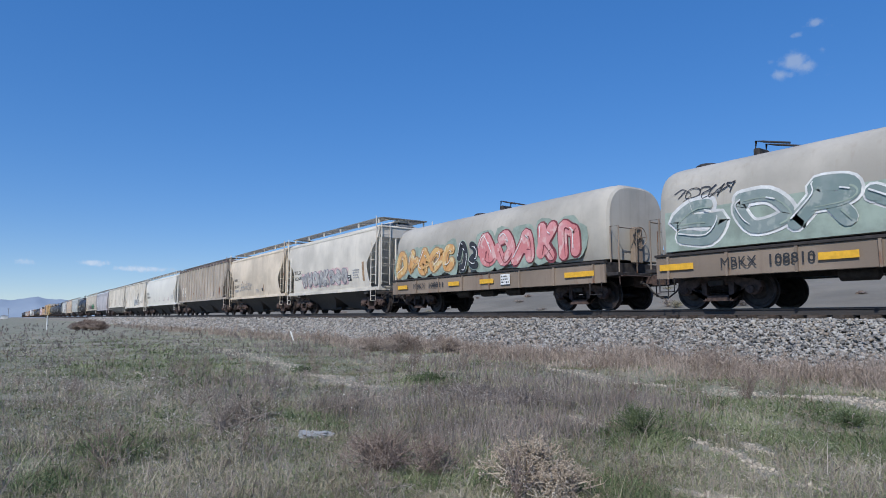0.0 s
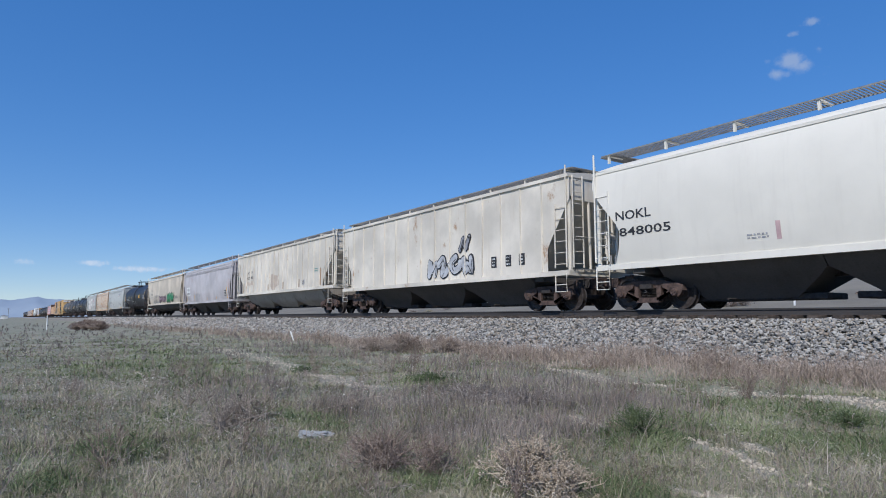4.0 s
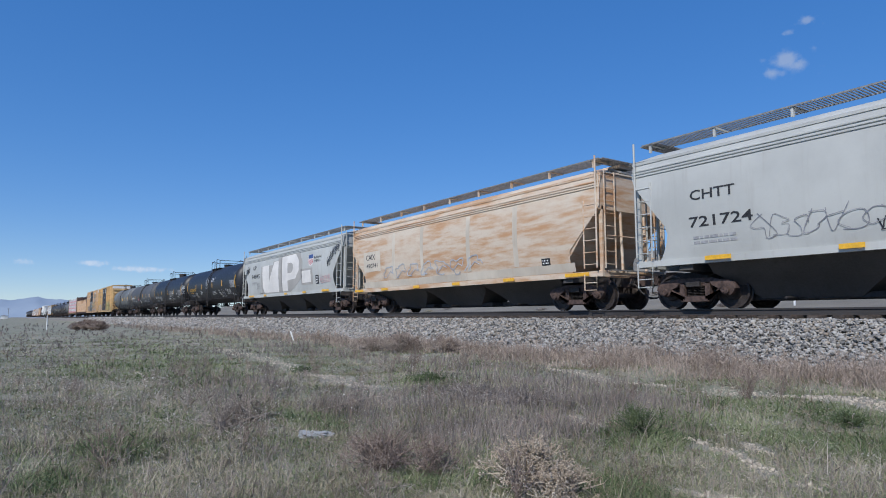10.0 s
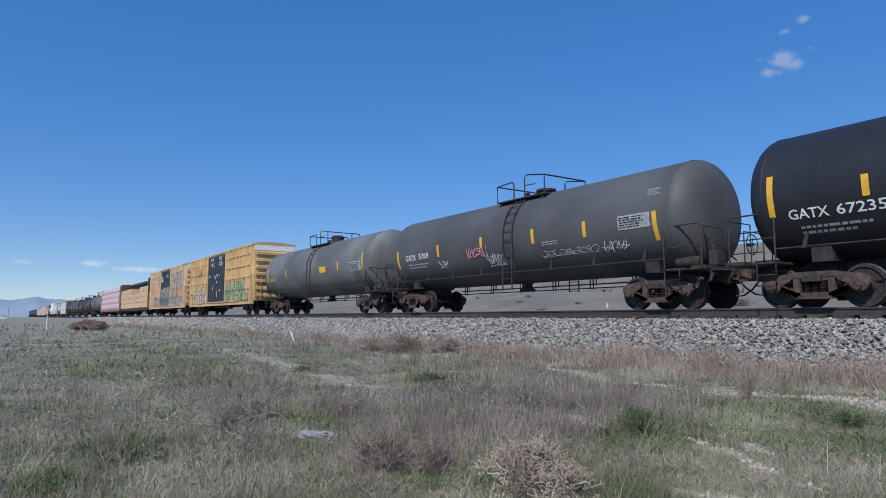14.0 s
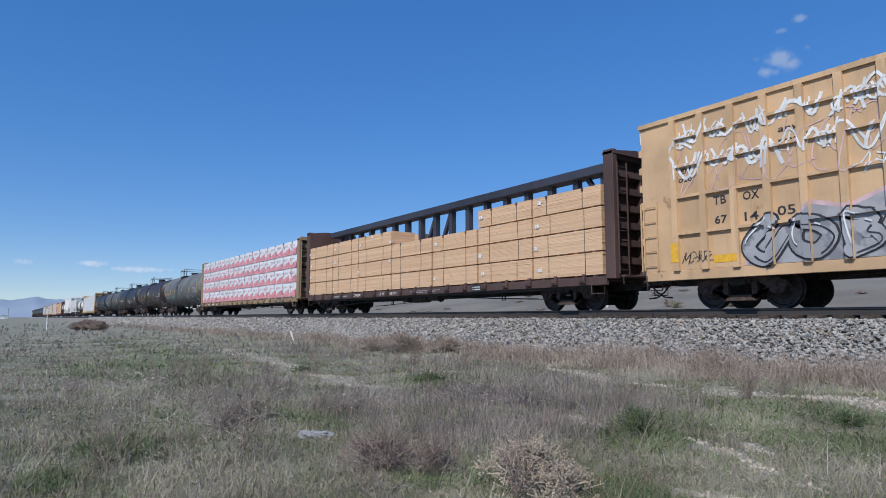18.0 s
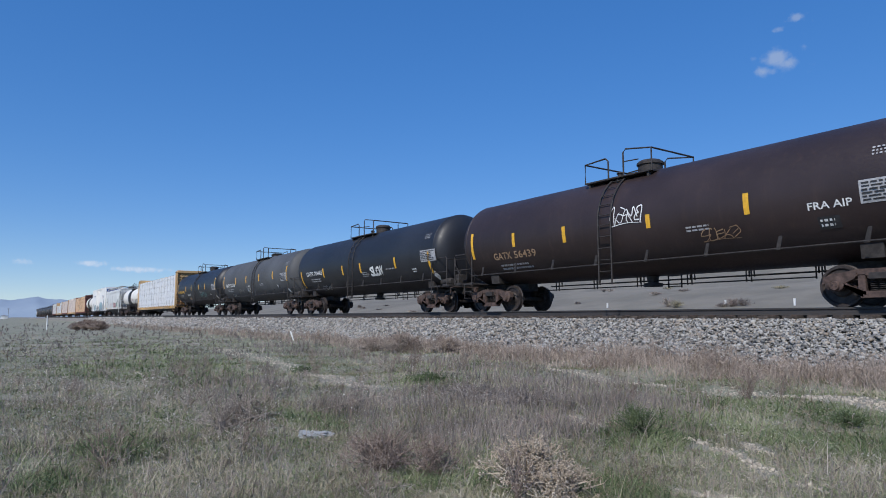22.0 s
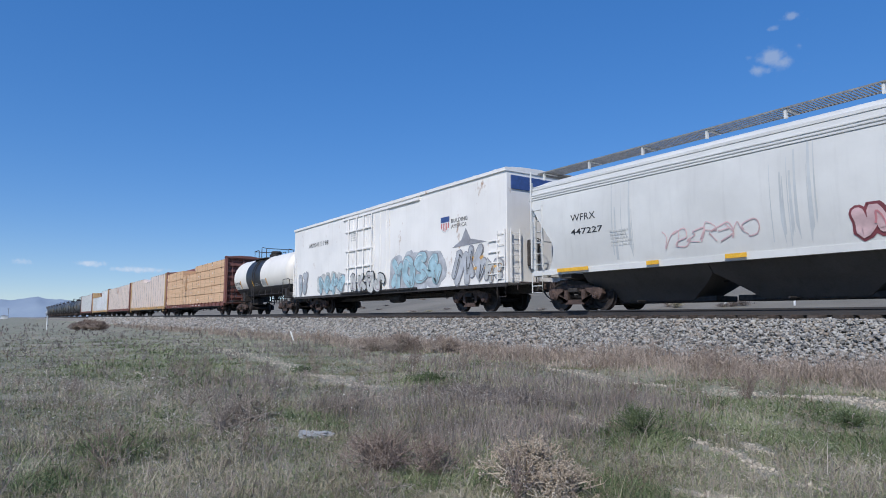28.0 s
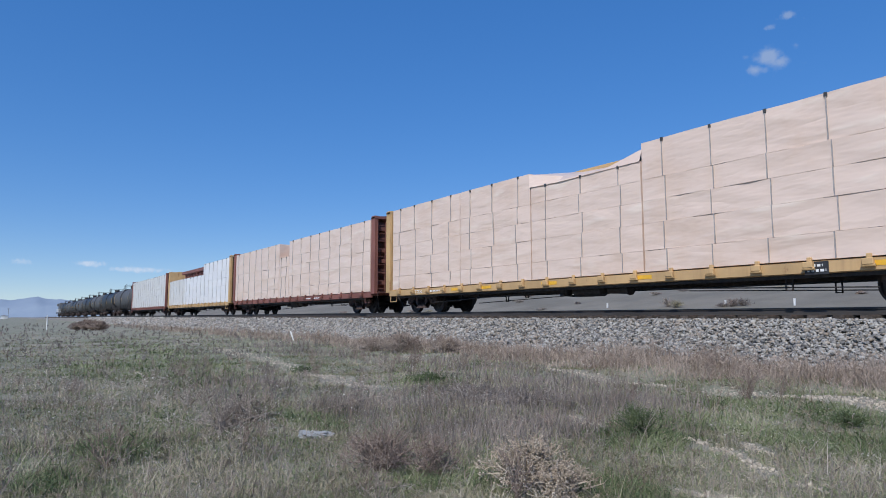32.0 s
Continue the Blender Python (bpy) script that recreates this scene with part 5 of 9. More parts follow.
def bundle(car, x0, x1, z0, z1, side, material, straps=True, boards=True, seed=0, last=False):
    """A strapped stack of boards on one side of the centre beam."""
    r = random.Random(seed)
    s = Shape()
    y0, y1 = sorted((side * 0.2, side * 1.46))
    if boards:
        n = max(4, round((z1 - z0 - 0.05) / 0.043))
        d = (z1 - 0.045 - z0) / n
        for k in range(n):
            e, q = r.uniform(0, 0.022), r.uniform(0, 0.01)
            s.box(x0 + 0.008 + e, x1 - 0.008 - r.uniform(0, 0.022), y0 + (q if side < 0 else 0), y1 - (q if side > 0 else 0), z0 + 0.045 + k * d + 0.003, z0 + 0.045 + (k + 1) * d)
    else:
        # a sheet drawn round the stack: creased faces, sagging between the straps, soft corners
        nx, nz, off = max(6, int((x1 - x0) / 0.3)), 5, Vector((r.uniform(0, 90), r.uniform(0, 90), r.uniform(0, 90)))
        rings = []
        for i in range(nx + 1):
            x = x0 + 0.003 + (x1 - x0 - 0.006) * i / nx
            tight, loose = (0.014, 0.3) if i in (0, nx) else (0.0, 1.0)
            crease = lambda z: 0.03 * noise.noise(Vector((x * 1.1 + z * 0.9, z * 2.2, 0)) + off) + 0.016 * noise.noise(Vector((x * 3.7 - z * 2.0, z * 4.1, 5)) + off)
            ring = [(x, side * (1.455 - tight + loose * crease(z)), z) for z in (z0 + 0.004 + (z1 - z0 - 0.006) * k / nz for k in range(nz + 1))]
            sag = 0.02 * noise.noise(Vector((x * 1.6, 3, z1)) + off)
            ring += [(x, side * 1.2, z1 - 0.004 + sag), (x, side * 0.5, z1 - 0.002 + sag), (x, side * 0.2, z1 - 0.02), (x, side * 0.2, z0 + 0.002), (x, side * 1.42, z0 + 0.001)]
            rings.append(ring)
        s.loft(rings)
    b = part("lumber_pack", s, material, car, "", not boards)
    if boards:
        tagged(b, kind="stuff")
    s = Shape()
    for k in range(4):
        x = x0 + 0.4 + (x1 - x0 - 0.8) * k / 3
        s.box(x - 0.045, x + 0.045, y0 + 0.05, y1 - 0.05, z0 - 0.005, z0 + 0.045)
    part("bearer_row", s, LUMBER_PALE, b, "", False)
    if straps and side < 0:
        n = max(2, int((x1 - x0) / 1.25))
        for k in range(n):
            x = x0 + (x1 - x0) * (k + 0.5) / n + r.uniform(-0.08, 0.08)
            part("strap", Shape().box(x - (0.009 if boards else 0.011), x + (0.009 if boards else 0.011), y0 - (0.006 if boards else 0.02), y0, z0 + 0.02, z1 + 0.002), STRAP if boards else WRAP_STRAP, b)
            if last:
                part("corner_guard", Shape().box(x - 0.035, x + 0.035, y0 - 0.024, y0 + 0.05, z1 - 0.09, z1 + 0.008, 0.005), STRAP, b, "dark guard under the strap at the top edge")
    return b


def centre_beam(label, long, paint, chord, sections, wide_tiers=None, top=4.72, tags=None, full_truss=True):
    """sections: rows (from, to, tier heights, material, boards)."""
    car = wagon("centre_beam_car", label, "flat car")
    h = long / 2
    part("deck", Shape().box(-h, h, -1.42, 1.42, 0.86, 1.0, 0.01), paint, car)
    for side in (-1, 1):
        part("side_sill", Shape().prism([(side * 1.36, 0.98), (side * 1.5, 0.98), (side * 1.5, 0.74), (side * 1.40, 0.72), (side * 1.38, 0.92)], -h, h, "x"), paint, car)
        winch = Shape().box(-0.11, 0.11, side * 1.56 - 0.05, side * 1.56 + 0.05, 0.84, 0.98, 0.015)
        winch.lathe([(-0.13, 0.035), (0.13, 0.035)], (0, side * 1.56, 0.83), "x", 8)
        winch.box(-0.05, 0.05, side * 1.5 - 0.02, side * 1.5 + 0.05, 0.96, 1.08, 0.01)
        me = mesh_of("strap_winch", winch, paint)
        n = int(long / 1.2)
        for k in range(n):
            o = part("strap_winch", me, None, car)
            o.location.x = -h + 0.9 + (long - 1.8) * k / (n - 1)
        part("brake_rod", Shape().tube([(-h + 3.2, side * 1.2, 0.40), (-1.4, side * 1.2, 0.62)], 0.016, 6), STEEL_DARK, car)
        part("brake_rod", Shape().tube([(h - 3.2, side * 1.2, 0.40), (2.2, side * 1.2, 0.58)], 0.016, 6), STEEL_DARK, car)
        for x, low in ((-h + 5.1, 0.42), (-h + 6.3, 0.54), (h - 5.0, 0.38), (-2.6, 0.56)):
            s = Shape().box(x - 0.09, x - 0.06, side * 1.2 - 0.02, side * 1.2 + 0.02, low, 0.76)
            s.box(x + 0.06, x + 0.09, side * 1.2 - 0.02, side * 1.2 + 0.02, low, 0.76).box(x - 0.09, x + 0.09, side * 1.2 - 0.02, side * 1.2 + 0.02, low, low + 0.025)
            part("rod_hanger", s, STEEL_DARK, car)
        part("sill_flange", Shape().box(-h + 0.7, h - 0.7, side * 1.33 - 0.03, side * 1.33 + 0.03, 0.64, 0.86, 0.006), STEEL_DARK, car, "dark lower flange of the side sill")
    part("brake_reservoir", Shape().lathe([(-0.62, 0.1), (-0.55, 0.2), (0.55, 0.2), (0.62, 0.1)], (0.1, -0.85, 0.62), "x", 14), STEEL_DARK, car)
    part("brake_cylinder", Shape().lathe([(-0.4, 0.04), (-0.39, 0.13), (0.3, 0.16), (0.34, 0.2), (0.4, 0.2), (0.42, 0.05)], (1.35, -0.95, 0.62), "x", 12), STEEL_DARK, car)
    s = Shape().box(-1.05, -0.72, -1.05, -0.8, 0.52, 0.78, 0.02).box(-0.98, -0.8, -1.1, -0.76, 0.46, 0.56, 0.02)
    s.lathe([(-0.1, 0.07), (0.1, 0.07)], (-1.15, -0.95, 0.6), "x", 10)
    s.tube([(-0.88, -0.95, 0.48), (-0.5, -1.0, 0.44), (0.4, -1.0, 0.43), (1.0, -0.98, 0.5)], 0.018, 6)
    part("brake_valve", s, STEEL_DARK, car)
    s = Shape().tube([(1.75, -0.95, 0.62), (2.15, -1.05, 0.6), (2.35, -1.1, 0.52), (2.3, -1.1, 0.7)], 0.022, 6)
    part("brake_lever", s, STEEL_DARK, car)
    part("centre_sill", Shape().box(-h - 0.2, h + 0.2, -0.22, 0.22, 0.6, 0.9, 0.01), STEEL_DARK, car)
    part("top_chord", Shape().box(-h + 0.3, h - 0.3, -0.3, 0.3, top - 0.3, top, 0.02), chord, car, "top beam of the centre truss")
    post = mesh_of("truss_post", Shape().box(-0.11, 0.11, -0.13, 0.13, 1.0, top - 0.28, 0.01), chord)
    n = int(long / 1.22)
    for k in range(1, n):
        o = part("truss_post", post, None, car)
        o.location.x = -h + long * k / n
    for x0, x1 in ((-1.2, 0.0), (0.0, 1.2), (-h + 0.4, -h + 2.0), (h - 0.4, h - 2.0)):
        part("truss_brace", Shape().prism([(x0 - 0.09, 2.2), (x0 + 0.09, 2.2), (x1 + 0.09, top - 0.3), (x1 - 0.09, top - 0.3)], -0.07, 0.07), chord, car)
    part("truss_web", Shape().box(-h + 0.3, h - 0.3, -0.03, 0.03, 1.0, 2.3, 0.005), chord, car)
    for d in (-1, 1):
        b0, b1 = sorted((d * (h - 0.06), d * (h - 0.02)))
        bh = part("bulkhead", Shape().box(b0, b1, -1.45, 1.45, 1.0, top - 0.05, 0.005), paint, car, "end bulkhead with shelf-like ribs")
        for side in (-1, 0, 1):
            ww = 0.1 if side else 0.09
            e0, e1 = sorted((d * (h - 0.02), d * (h + 0.34 if side else h + 0.2)))
            part("bulkhead_post", Shape().box(e0, e1, side * 1.40 - ww, side * 1.40 + ww, 0.9, top, 0.012), paint, bh)
        for k in range(7):
            z = 1.35 + 0.52 * k
            e0, e1 = sorted((d * (h - 0.02), d * (h + 0.22)))
            part("bulkhead_rib", Shape().box(e0, e1, -1.35, 1.35, z, z + 0.2, 0.01), paint, bh)
        e0, e1 = sorted((d * (h - 0.05), d * (h + 0.36)))
        part("bulkhead_cap", Shape().prism([(-1.5, top - 0.06), (-0.5, top + 0.06), (0.5, top + 0.06), (1.5, top - 0.06), (1.5, top - 0.14), (-1.5, top - 0.14)], e0, e1, "x"), paint, bh)
        for side in (-1, 1):
            s = Shape()
            ladder_shape(s, lambda u, z: (d * (h + 0.38), side * (1.36 - u), z), 9, 0.38, 0.42, d, 1.15)
            part("end_ladder", s, paint, bh)
            s = Shape().tube([(d * (h - 0.1), side * 1.48, 0.85), (d * (h - 0.1), side * 1.48, 0.48), (d * (h - 0.6), side * 1.48, 0.48), (d * (h - 0.6), side * 1.48, 0.85)], 0.02, 6)
            part("stirrup_step", s, paint, car)
        e0, e1 = sorted((d * h, d * (h + 0.5)))
        part("end_platform", Shape().box(e0, e1, -1.3, 1.3, 0.94, 1.0, 0.008), paint, car)
        add_truck(car, d * (h - 2.05))
    s = Shape()
    wheel_brake(s, (h + 0.46, 0.5, 2.0), 0.28)
    part("hand_brake", s, STEEL_DARK, car)
    add_ends(car, h + 0.4, STEEL_DARK)
    k = 0
    for x0, x1, tiers, mat, boards in sections:
        for z0, z1 in zip(tiers[:-1], tiers[1:]):
            for side in (-1, 1):
                k += 1
                bundle(car, x0, x1, z0, z1, side, mat, True, boards, k, z1 == tiers[-1])
    return car, (lambda z: -1.485), (lambda z: -1.506)


def tag_labels(car, at, places):
    """White paper tags stapled to the ends of the stacks."""
    for i, (x, z) in enumerate(places):
        k = 0.03 * math.sin(i * 2.4)
        o = patch_part("paper_tag", car, at, [[(x, z), (x + 0.18, z + k), (x + 0.18 - k, z + k + 0.12), (x - k, z + 0.12)]], WHITE_INK, 1, 0.004)
        q = patch_part("tag_print", car, at, [rect(x + 0.03, x + 0.08, z + 0.035, z + 0.085)], GREY_INK, 1, 0.006)
        q.parent = o


# ---- the pushing engine at the tail ----
def engine(label, paint, trim):
    car = wagon("locomotive", label, "locomotive")
    part("frame_deck", Shape().box(-11, 11, -1.5, 1.5, 1.1, 1.5, 0.04), paint, car)
    part("long_hood", Shape().box(-10.2, 4.9, -0.95, 0.95, 1.5, 4.3, 0.08), paint, car)
    cab = part("cab", Shape().prism([(5.0, 1.5), (8.0, 1.5), (8.0, 3.3), (7.7, 4.5), (5.0, 4.5)], -1.5, 1.5), paint, car)
    part("short_hood", Shape().prism([(8.0, 1.5), (10.2, 1.5), (10.2, 2.7), (9.9, 3.2), (8.0, 3.3)], -0.9, 0.9), paint, car)
    for side in (-1, 1):
        part("side_window", Shape().box(5.6, 7.1, side * 1.5 - 0.02, side * 1.5 + 0.02, 3.2, 4.0, 0.005), BLACK_INK, cab)
        s = Shape().tube([(-10.5, side * 1.45, 2.5), (10.5, side * 1.45, 2.5)], 0.025, 5)
        for k in range(12):
            s.tube([(-10.4 + 1.75 * k, side * 1.45, 1.5), (-10.4 + 1.75 * k, side * 1.45, 2.5)], 0.02, 5)
        part("handrail", s, WHITE_INK, car)
    part("radiator_wing", Shape().box(-10.2, -6.2, -1.4, 1.4, 3.6, 4.5, 0.1), paint, car)
    part("dynamic_brake_blister", Shape().box(-1.5, 3.5, -1.15, 1.15, 3.9, 4.55, 0.1), paint, car)
    part("fuel_tank", Shape().box(-3.2, 3.2, -1.35, 1.35, 0.35, 1.1, 0.12), STEEL_DARK, car)
    part("plough", Shape().prism([(11, 0.15), (11.4, 0.15), (11.0, 1.2), (10.9, 1.2)], -1.4, 1.4), STEEL_DARK, car)
    for x in (-7.6, -5.8, 5.8, 7.6):
        add_truck(car, x)
    add_ends(car, 11, STEEL_DARK)
    return car


# ---- the train, from its head to its tail ----
DUST = (0.25, 0.2, 0.15)
P_WHITE = coat("clean white paint", (0.76, 0.725, 0.64), 0.45, DUST, 0.1, patch=0.04)
P_PALE = coat("pale grey hopper paint", (0.67, 0.62, 0.53), 0.5, (0.36, 0.29, 0.22), 0.25)
P_DUSTY = coat("dusty grey hopper paint", (0.68, 0.58, 0.445), 0.55, (0.40, 0.28, 0.18), 0.45, 0.06)
P_RIBBED = coat("weathered grey ribbed paint", (0.44, 0.385, 0.32), 0.6, (0.3, 0.2, 0.12), 0.5, 0.1)
P_CHALK = coat("chalky white ribbed paint", (0.69, 0.64, 0.55), 0.55, (0.42, 0.32, 0.22), 0.25, 0.05, (0.36, 0.22, 0.12))
P_LILAC = coat("faded lilac-grey paint", (0.50, 0.475, 0.48), 0.5, (0.5, 0.31, 0.28), 0.4, 0.02, (0.5, 0.28, 0.24))
P_CREAM = coat("cream hopper paint", (0.63, 0.555, 0.445), 0.5, (0.34, 0.22, 0.15), 0.35, 0.05, (0.45, 0.27, 0.16))
P_MIST = coat("light grey hopper paint", (0.50, 0.505, 0.475), 0.45, (0.3, 0.27, 0.23), 0.3, patch=0.07)
P_FROST = coat("pale frost-grey hopper paint", (0.67, 0.665, 0.635), 0.45, (0.42, 0.4, 0.38), 0.25, patch=0.06)


def smeared_paint():
    m, t, p = nodes_of("rust-smeared cream paint")
    wide = noise_at(t, spot(t, (0.45, 0.45, 2.6)), 1.3, 7, 0.62)
    big = noise_at(t, spot(t, (0.6, 0.6, 0.9)), 0.6, 3)
    fine = noise_at(t, spot(t), 9, 5, 0.7)
    mul = t.nodes.new("ShaderNodeMath")
    mul.operation = "MULTIPLY"
    link(t, ramp(t, wide, 0.38, 0.66, 0.1, 1.0), mul.inputs[0])
    link(t, ramp(t, big, 0.36, 0.52, 0.2, 1.0), mul.inputs[1])
    c = blend(t, mul.outputs[0], (0.66, 0.575, 0.46), (0.51, 0.295, 0.15))
    c = blend(t, ramp(t, fine, 0.5, 0.8, 0, 0.3), c, (0.42, 0.25, 0.15))
    link(t, c, p.inputs["Base Color"])
    p.inputs["Roughness"].default_value = 0.6
    return m


P_RUSTED = smeared_paint()
P_SEAM = coat("cleaner cream plate paint", (0.64, 0.57, 0.465), 0.55, (0.45, 0.3, 0.18), 0.35)
P_SILO = coat("stained grey silo paint", (0.45, 0.42, 0.36), 0.55, (0.28, 0.22, 0.16), 0.4)
P_SILO_FRAME = coat("dusty tan frame paint", (0.26, 0.205, 0.155), 0.65, (0.15, 0.1, 0.07), 0.5, 0.15)
P_DUSTBAY = coat("dust-caked bay sheets", (0.36, 0.325, 0.275), 0.8, (0.1, 0.085, 0.07), 0.5)
P_STAIN = plain("washed-out brown stain", (0.50, 0.41, 0.33), 0.6, 0, 0.12, 2.0)
P_ROOF_DARK = coat("rusty dark roof", (0.17, 0.13, 0.12), 0.7, (0.12, 0.06, 0.04), 0.6, 0.25)
P_BLUEBLACK = coat("black tank paint fresh", (0.017, 0.018, 0.023), 0.45, (0.06, 0.055, 0.05), 0.22)
P_DUSTBLACK = coat("dusty black tank paint", (0.082, 0.084, 0.088), 0.62, (0.12, 0.11, 0.1), 0.45)
P_ASH = coat("sun-faded tank paint", (0.145, 0.15, 0.146), 0.6, (0.17, 0.15, 0.13), 0.4, patch=0.2)
P_BROWN = coat("brown-black tank paint", (0.032, 0.02, 0.019), 0.45, (0.09, 0.055, 0.04), 0.35)
P_TBOX = coat("yellow box car paint", (0.61, 0.405, 0.175), 0.5, (0.32, 0.19, 0.09), 0.35)
P_TBOX_OLD = coat("faded orange box car paint", (0.60, 0.40, 0.22), 0.55, (0.33, 0.21, 0.12), 0.5, 0.06)
P_DOOR = coat("black door paint", (0.025, 0.027, 0.035), 0.45, (0.09, 0.08, 0.07), 0.3)
P_REEFER = coat("bright white reefer paint", (0.85, 0.82, 0.775), 0.4, (0.42, 0.34, 0.26), 0.16, 0.02, (0.4, 0.25, 0.15), patch=0.04)
P_BEAM_DARK = coat("dark brown centre beam paint", (0.085, 0.05, 0.042), 0.6, (0.16, 0.1, 0.07), 0.5)
P_BEAM_NAVY = coat("dark navy truss paint", (0.03, 0.036, 0.055), 0.6, (0.1, 0.07, 0.06), 0.4)
P_BEAM_TAN = coat("dusty brown centre beam paint", (0.31, 0.215, 0.125), 0.7, (0.12, 0.08, 0.06), 0.6)
P_BEAM_YELLOW = coat("yellow centre beam paint", (0.54, 0.36, 0.17), 0.55, (0.24, 0.13, 0.07), 0.5, 0.08)
P_BEAM_RED = coat("oxide red centre beam paint", (0.21, 0.085, 0.066), 0.6, (0.13, 0.07, 0.05), 0.5)
P_ENGINE = coat("grey engine paint", (0.12, 0.12, 0.12), 0.5)
TRAIN = []


def place(made, centre):
    """centre: how far the middle of the car lies behind the train's zero."""
    TRAIN.append((made[0], centre))
    return made


# two silo cars with spray paint from end to end
car, at, sill = place(silo("stained grey silo tank car with large sage and white spray forms", 12.3, P_SILO, P_SILO_FRAME, -3.9), 14.4)
patch_part("spray_ground", car, at, [rect(-5.9, 5.7, 1.5, 2.55)], SPRAY["sage"], 4, 0.002)
spray(car, at, -5.7, 5.4, 1.65, 2.8, mottled("sage and white fade", ((0.25, 0.30, 0.285), (0.2, 0.26, 0.245), (0.34, 0.38, 0.35))), SPRAY["white"], 21, 7, SPRAY["white"], None, SPRAY["sage"])
scrawl(car, at, -5.5, -3.9, 2.75, 3.15, SPRAY["black"], 5, 4, 0.04)
lettering(car, sill, "MBKX", -4.25, -3.35, 0.98, 1.22, BLACK_INK)
lettering(car, sill, "108810", -3.05, -2.05, 0.98, 1.22, BLACK_INK)
for a, b in ((-6.0, -5.0), (-2.0, -1.2), (1.8, 2.8), (4.9, 6.0)):
    patch_part("reflective_strip", car, sill, [rect(a, b, 1.0, 1.16)], YELLOW, 1, 0.002)
car, at, sill = place(silo("stained grey silo tank car with orange and pink spray-painted forms", 12.3, P_SILO, P_SILO_FRAME), 28.5)
spray(car, at, -6.0, -1.4, 1.52, 2.7, mottled("orange fade", ((0.66, 0.42, 0.16), (0.62, 0.33, 0.12), (0.7, 0.55, 0.3))), SPRAY["brown"], 31, 5, SPRAY["white"], SPRAY["sage"])
spray(car, at, -1.3, 0.1, 1.5, 2.75, SPRAY["black"], SPRAY["sage"], 32, 2, SPRAY["white"], None, SPRAY["white"])
spray(car, at, 0.0, 5.2, 1.52, 2.85, mottled("pink fade", ((0.66, 0.3, 0.3), (0.6, 0.22, 0.22), (0.7, 0.45, 0.42))), SPRAY["maroon"], 33, 5, SPRAY["white"], SPRAY["sage"])
lettering(car, sill, "MBKX", -4.3, -3.4, 0.98, 1.2, BLACK_INK)
lettering(car, sill, "108811", -3.1, -2.1, 0.98, 1.2, BLACK_INK)
for a, b in ((-5.6, -4.8), (0.3, 1.1), (-1.7, -1.0), (4.6, 5.8)):
    patch_part("reflective_strip", car, sill, [rect(a, b, 1.0, 1.16)], YELLOW, 1, 0.002)
stencil_panel(car, sill, 1.5, 2.0, 0.92, 1.28, WHITE_INK, BLACK_INK, 2, 3)

# short two-bay hoppers
car, at = place(hopper("off-white two-bay cement hopper with red-edged grey spray paint", 11.6, P_PALE, "curved", 2, 4.42, cut=(3.6, 1.1, 2.4, 0.8), sill=1.24), 41.85)
lettering(car, at, "TILX", -4.62, -3.5, 2.31, 2.52, BLACK_INK)
lettering(car, at, "332687", -4.6, -3.44, 1.97, 2.17, BLACK_INK)
spray(car, at, -3.4, 2.6, 1.5, 2.3, mottled("smoky grey fades", ((0.4, 0.39, 0.38), (0.54, 0.52, 0.49), (0.3, 0.29, 0.3))), SPRAY["grey"], 41, 8, None, SPRAY["rose"], SPRAY["grey"])
strip(car, at, 4.32, 1.55, 2.5, SPRAY["brown"], 0.2)
stencil_panel(car, at, 2.6, 3.0, 1.62, 1.92, BLACK_INK, WHITE_INK, 3, 3)
small_print(car, at, 3.2, 4.0, 1.7, 2.2, GREY_INK, 4, 3)
car, at = place(hopper("dusty grey two-bay cement hopper with faint tags and rust", 11.8, P_DUSTY, "curved", 2, 4.42, P_DUSTY, cut=(3.55, 1.15, 2.4, 0.85), sill=1.3), 54.1)
lettering(car, at, "MBKX", -4.62, -3.68, 2.46, 2.66, BLACK_INK)
lettering(car, at, "82175", -4.55, -3.62, 1.96, 2.16, BLACK_INK)
small_print(car, at, -4.5, -3.6, 1.6, 1.85, GREY_INK, 3, 4)
scrawl(car, at, -3.3, -0.6, 1.75, 2.25, SPRAY["grey"], 43, 9, 0.04)
stencil_panel(car, at, 1.53, 1.8, 1.58, 1.78, BLACK_INK, WHITE_INK, 5, 2)
strip(car, at, 1.95, 1.5, 2.0, SPRAY["brown"], 0.12)
small_print(car, at, 0.3, 1.0, 1.5, 1.75, GREY_INK, 3, 6)

# ribbed and smooth grain hoppers
car, at = place(hopper("weathered grey ribbed covered hopper with rust streaks and dark roof", 16.8, P_RIBBED, "ribbed", 3, 4.42, P_ROOF_DARK, ribs=16, rib_shift=0.25, rib_wide=0.042, rib_deep=0.085, sill=1.4, cut=(3.5, 1.1, 2.1, 1.1), extra=P_RIBBED), 69.5)
patch_part("clean_patch", car, at, [rect(-6.85, -6.0, 1.8, 2.65), rect(-5.9, -5.0, 1.8, 2.65)], P_PALE, 1, 0.001)
lettering(car, at, "CF", -6.6, -6.15, 2.32, 2.52, BLACK_INK)
lettering(car, at, "WR", -5.66, -5.2, 2.32, 2.52, BLACK_INK)
lettering(car, at, "768", -6.7, -6.1, 1.9, 2.1, BLACK_INK)
lettering(car, at, "937", -5.8, -5.14, 1.9, 2.1, BLACK_INK)
stencil_panel(car, at, 3.4, 3.75, 1.6, 1.95, GREY_INK, BLACK_INK, 7, 3)
stencil_panel(car, at, 4.3, 4.65, 1.6, 1.95, BLACK_INK, WHITE_INK, 8, 3)
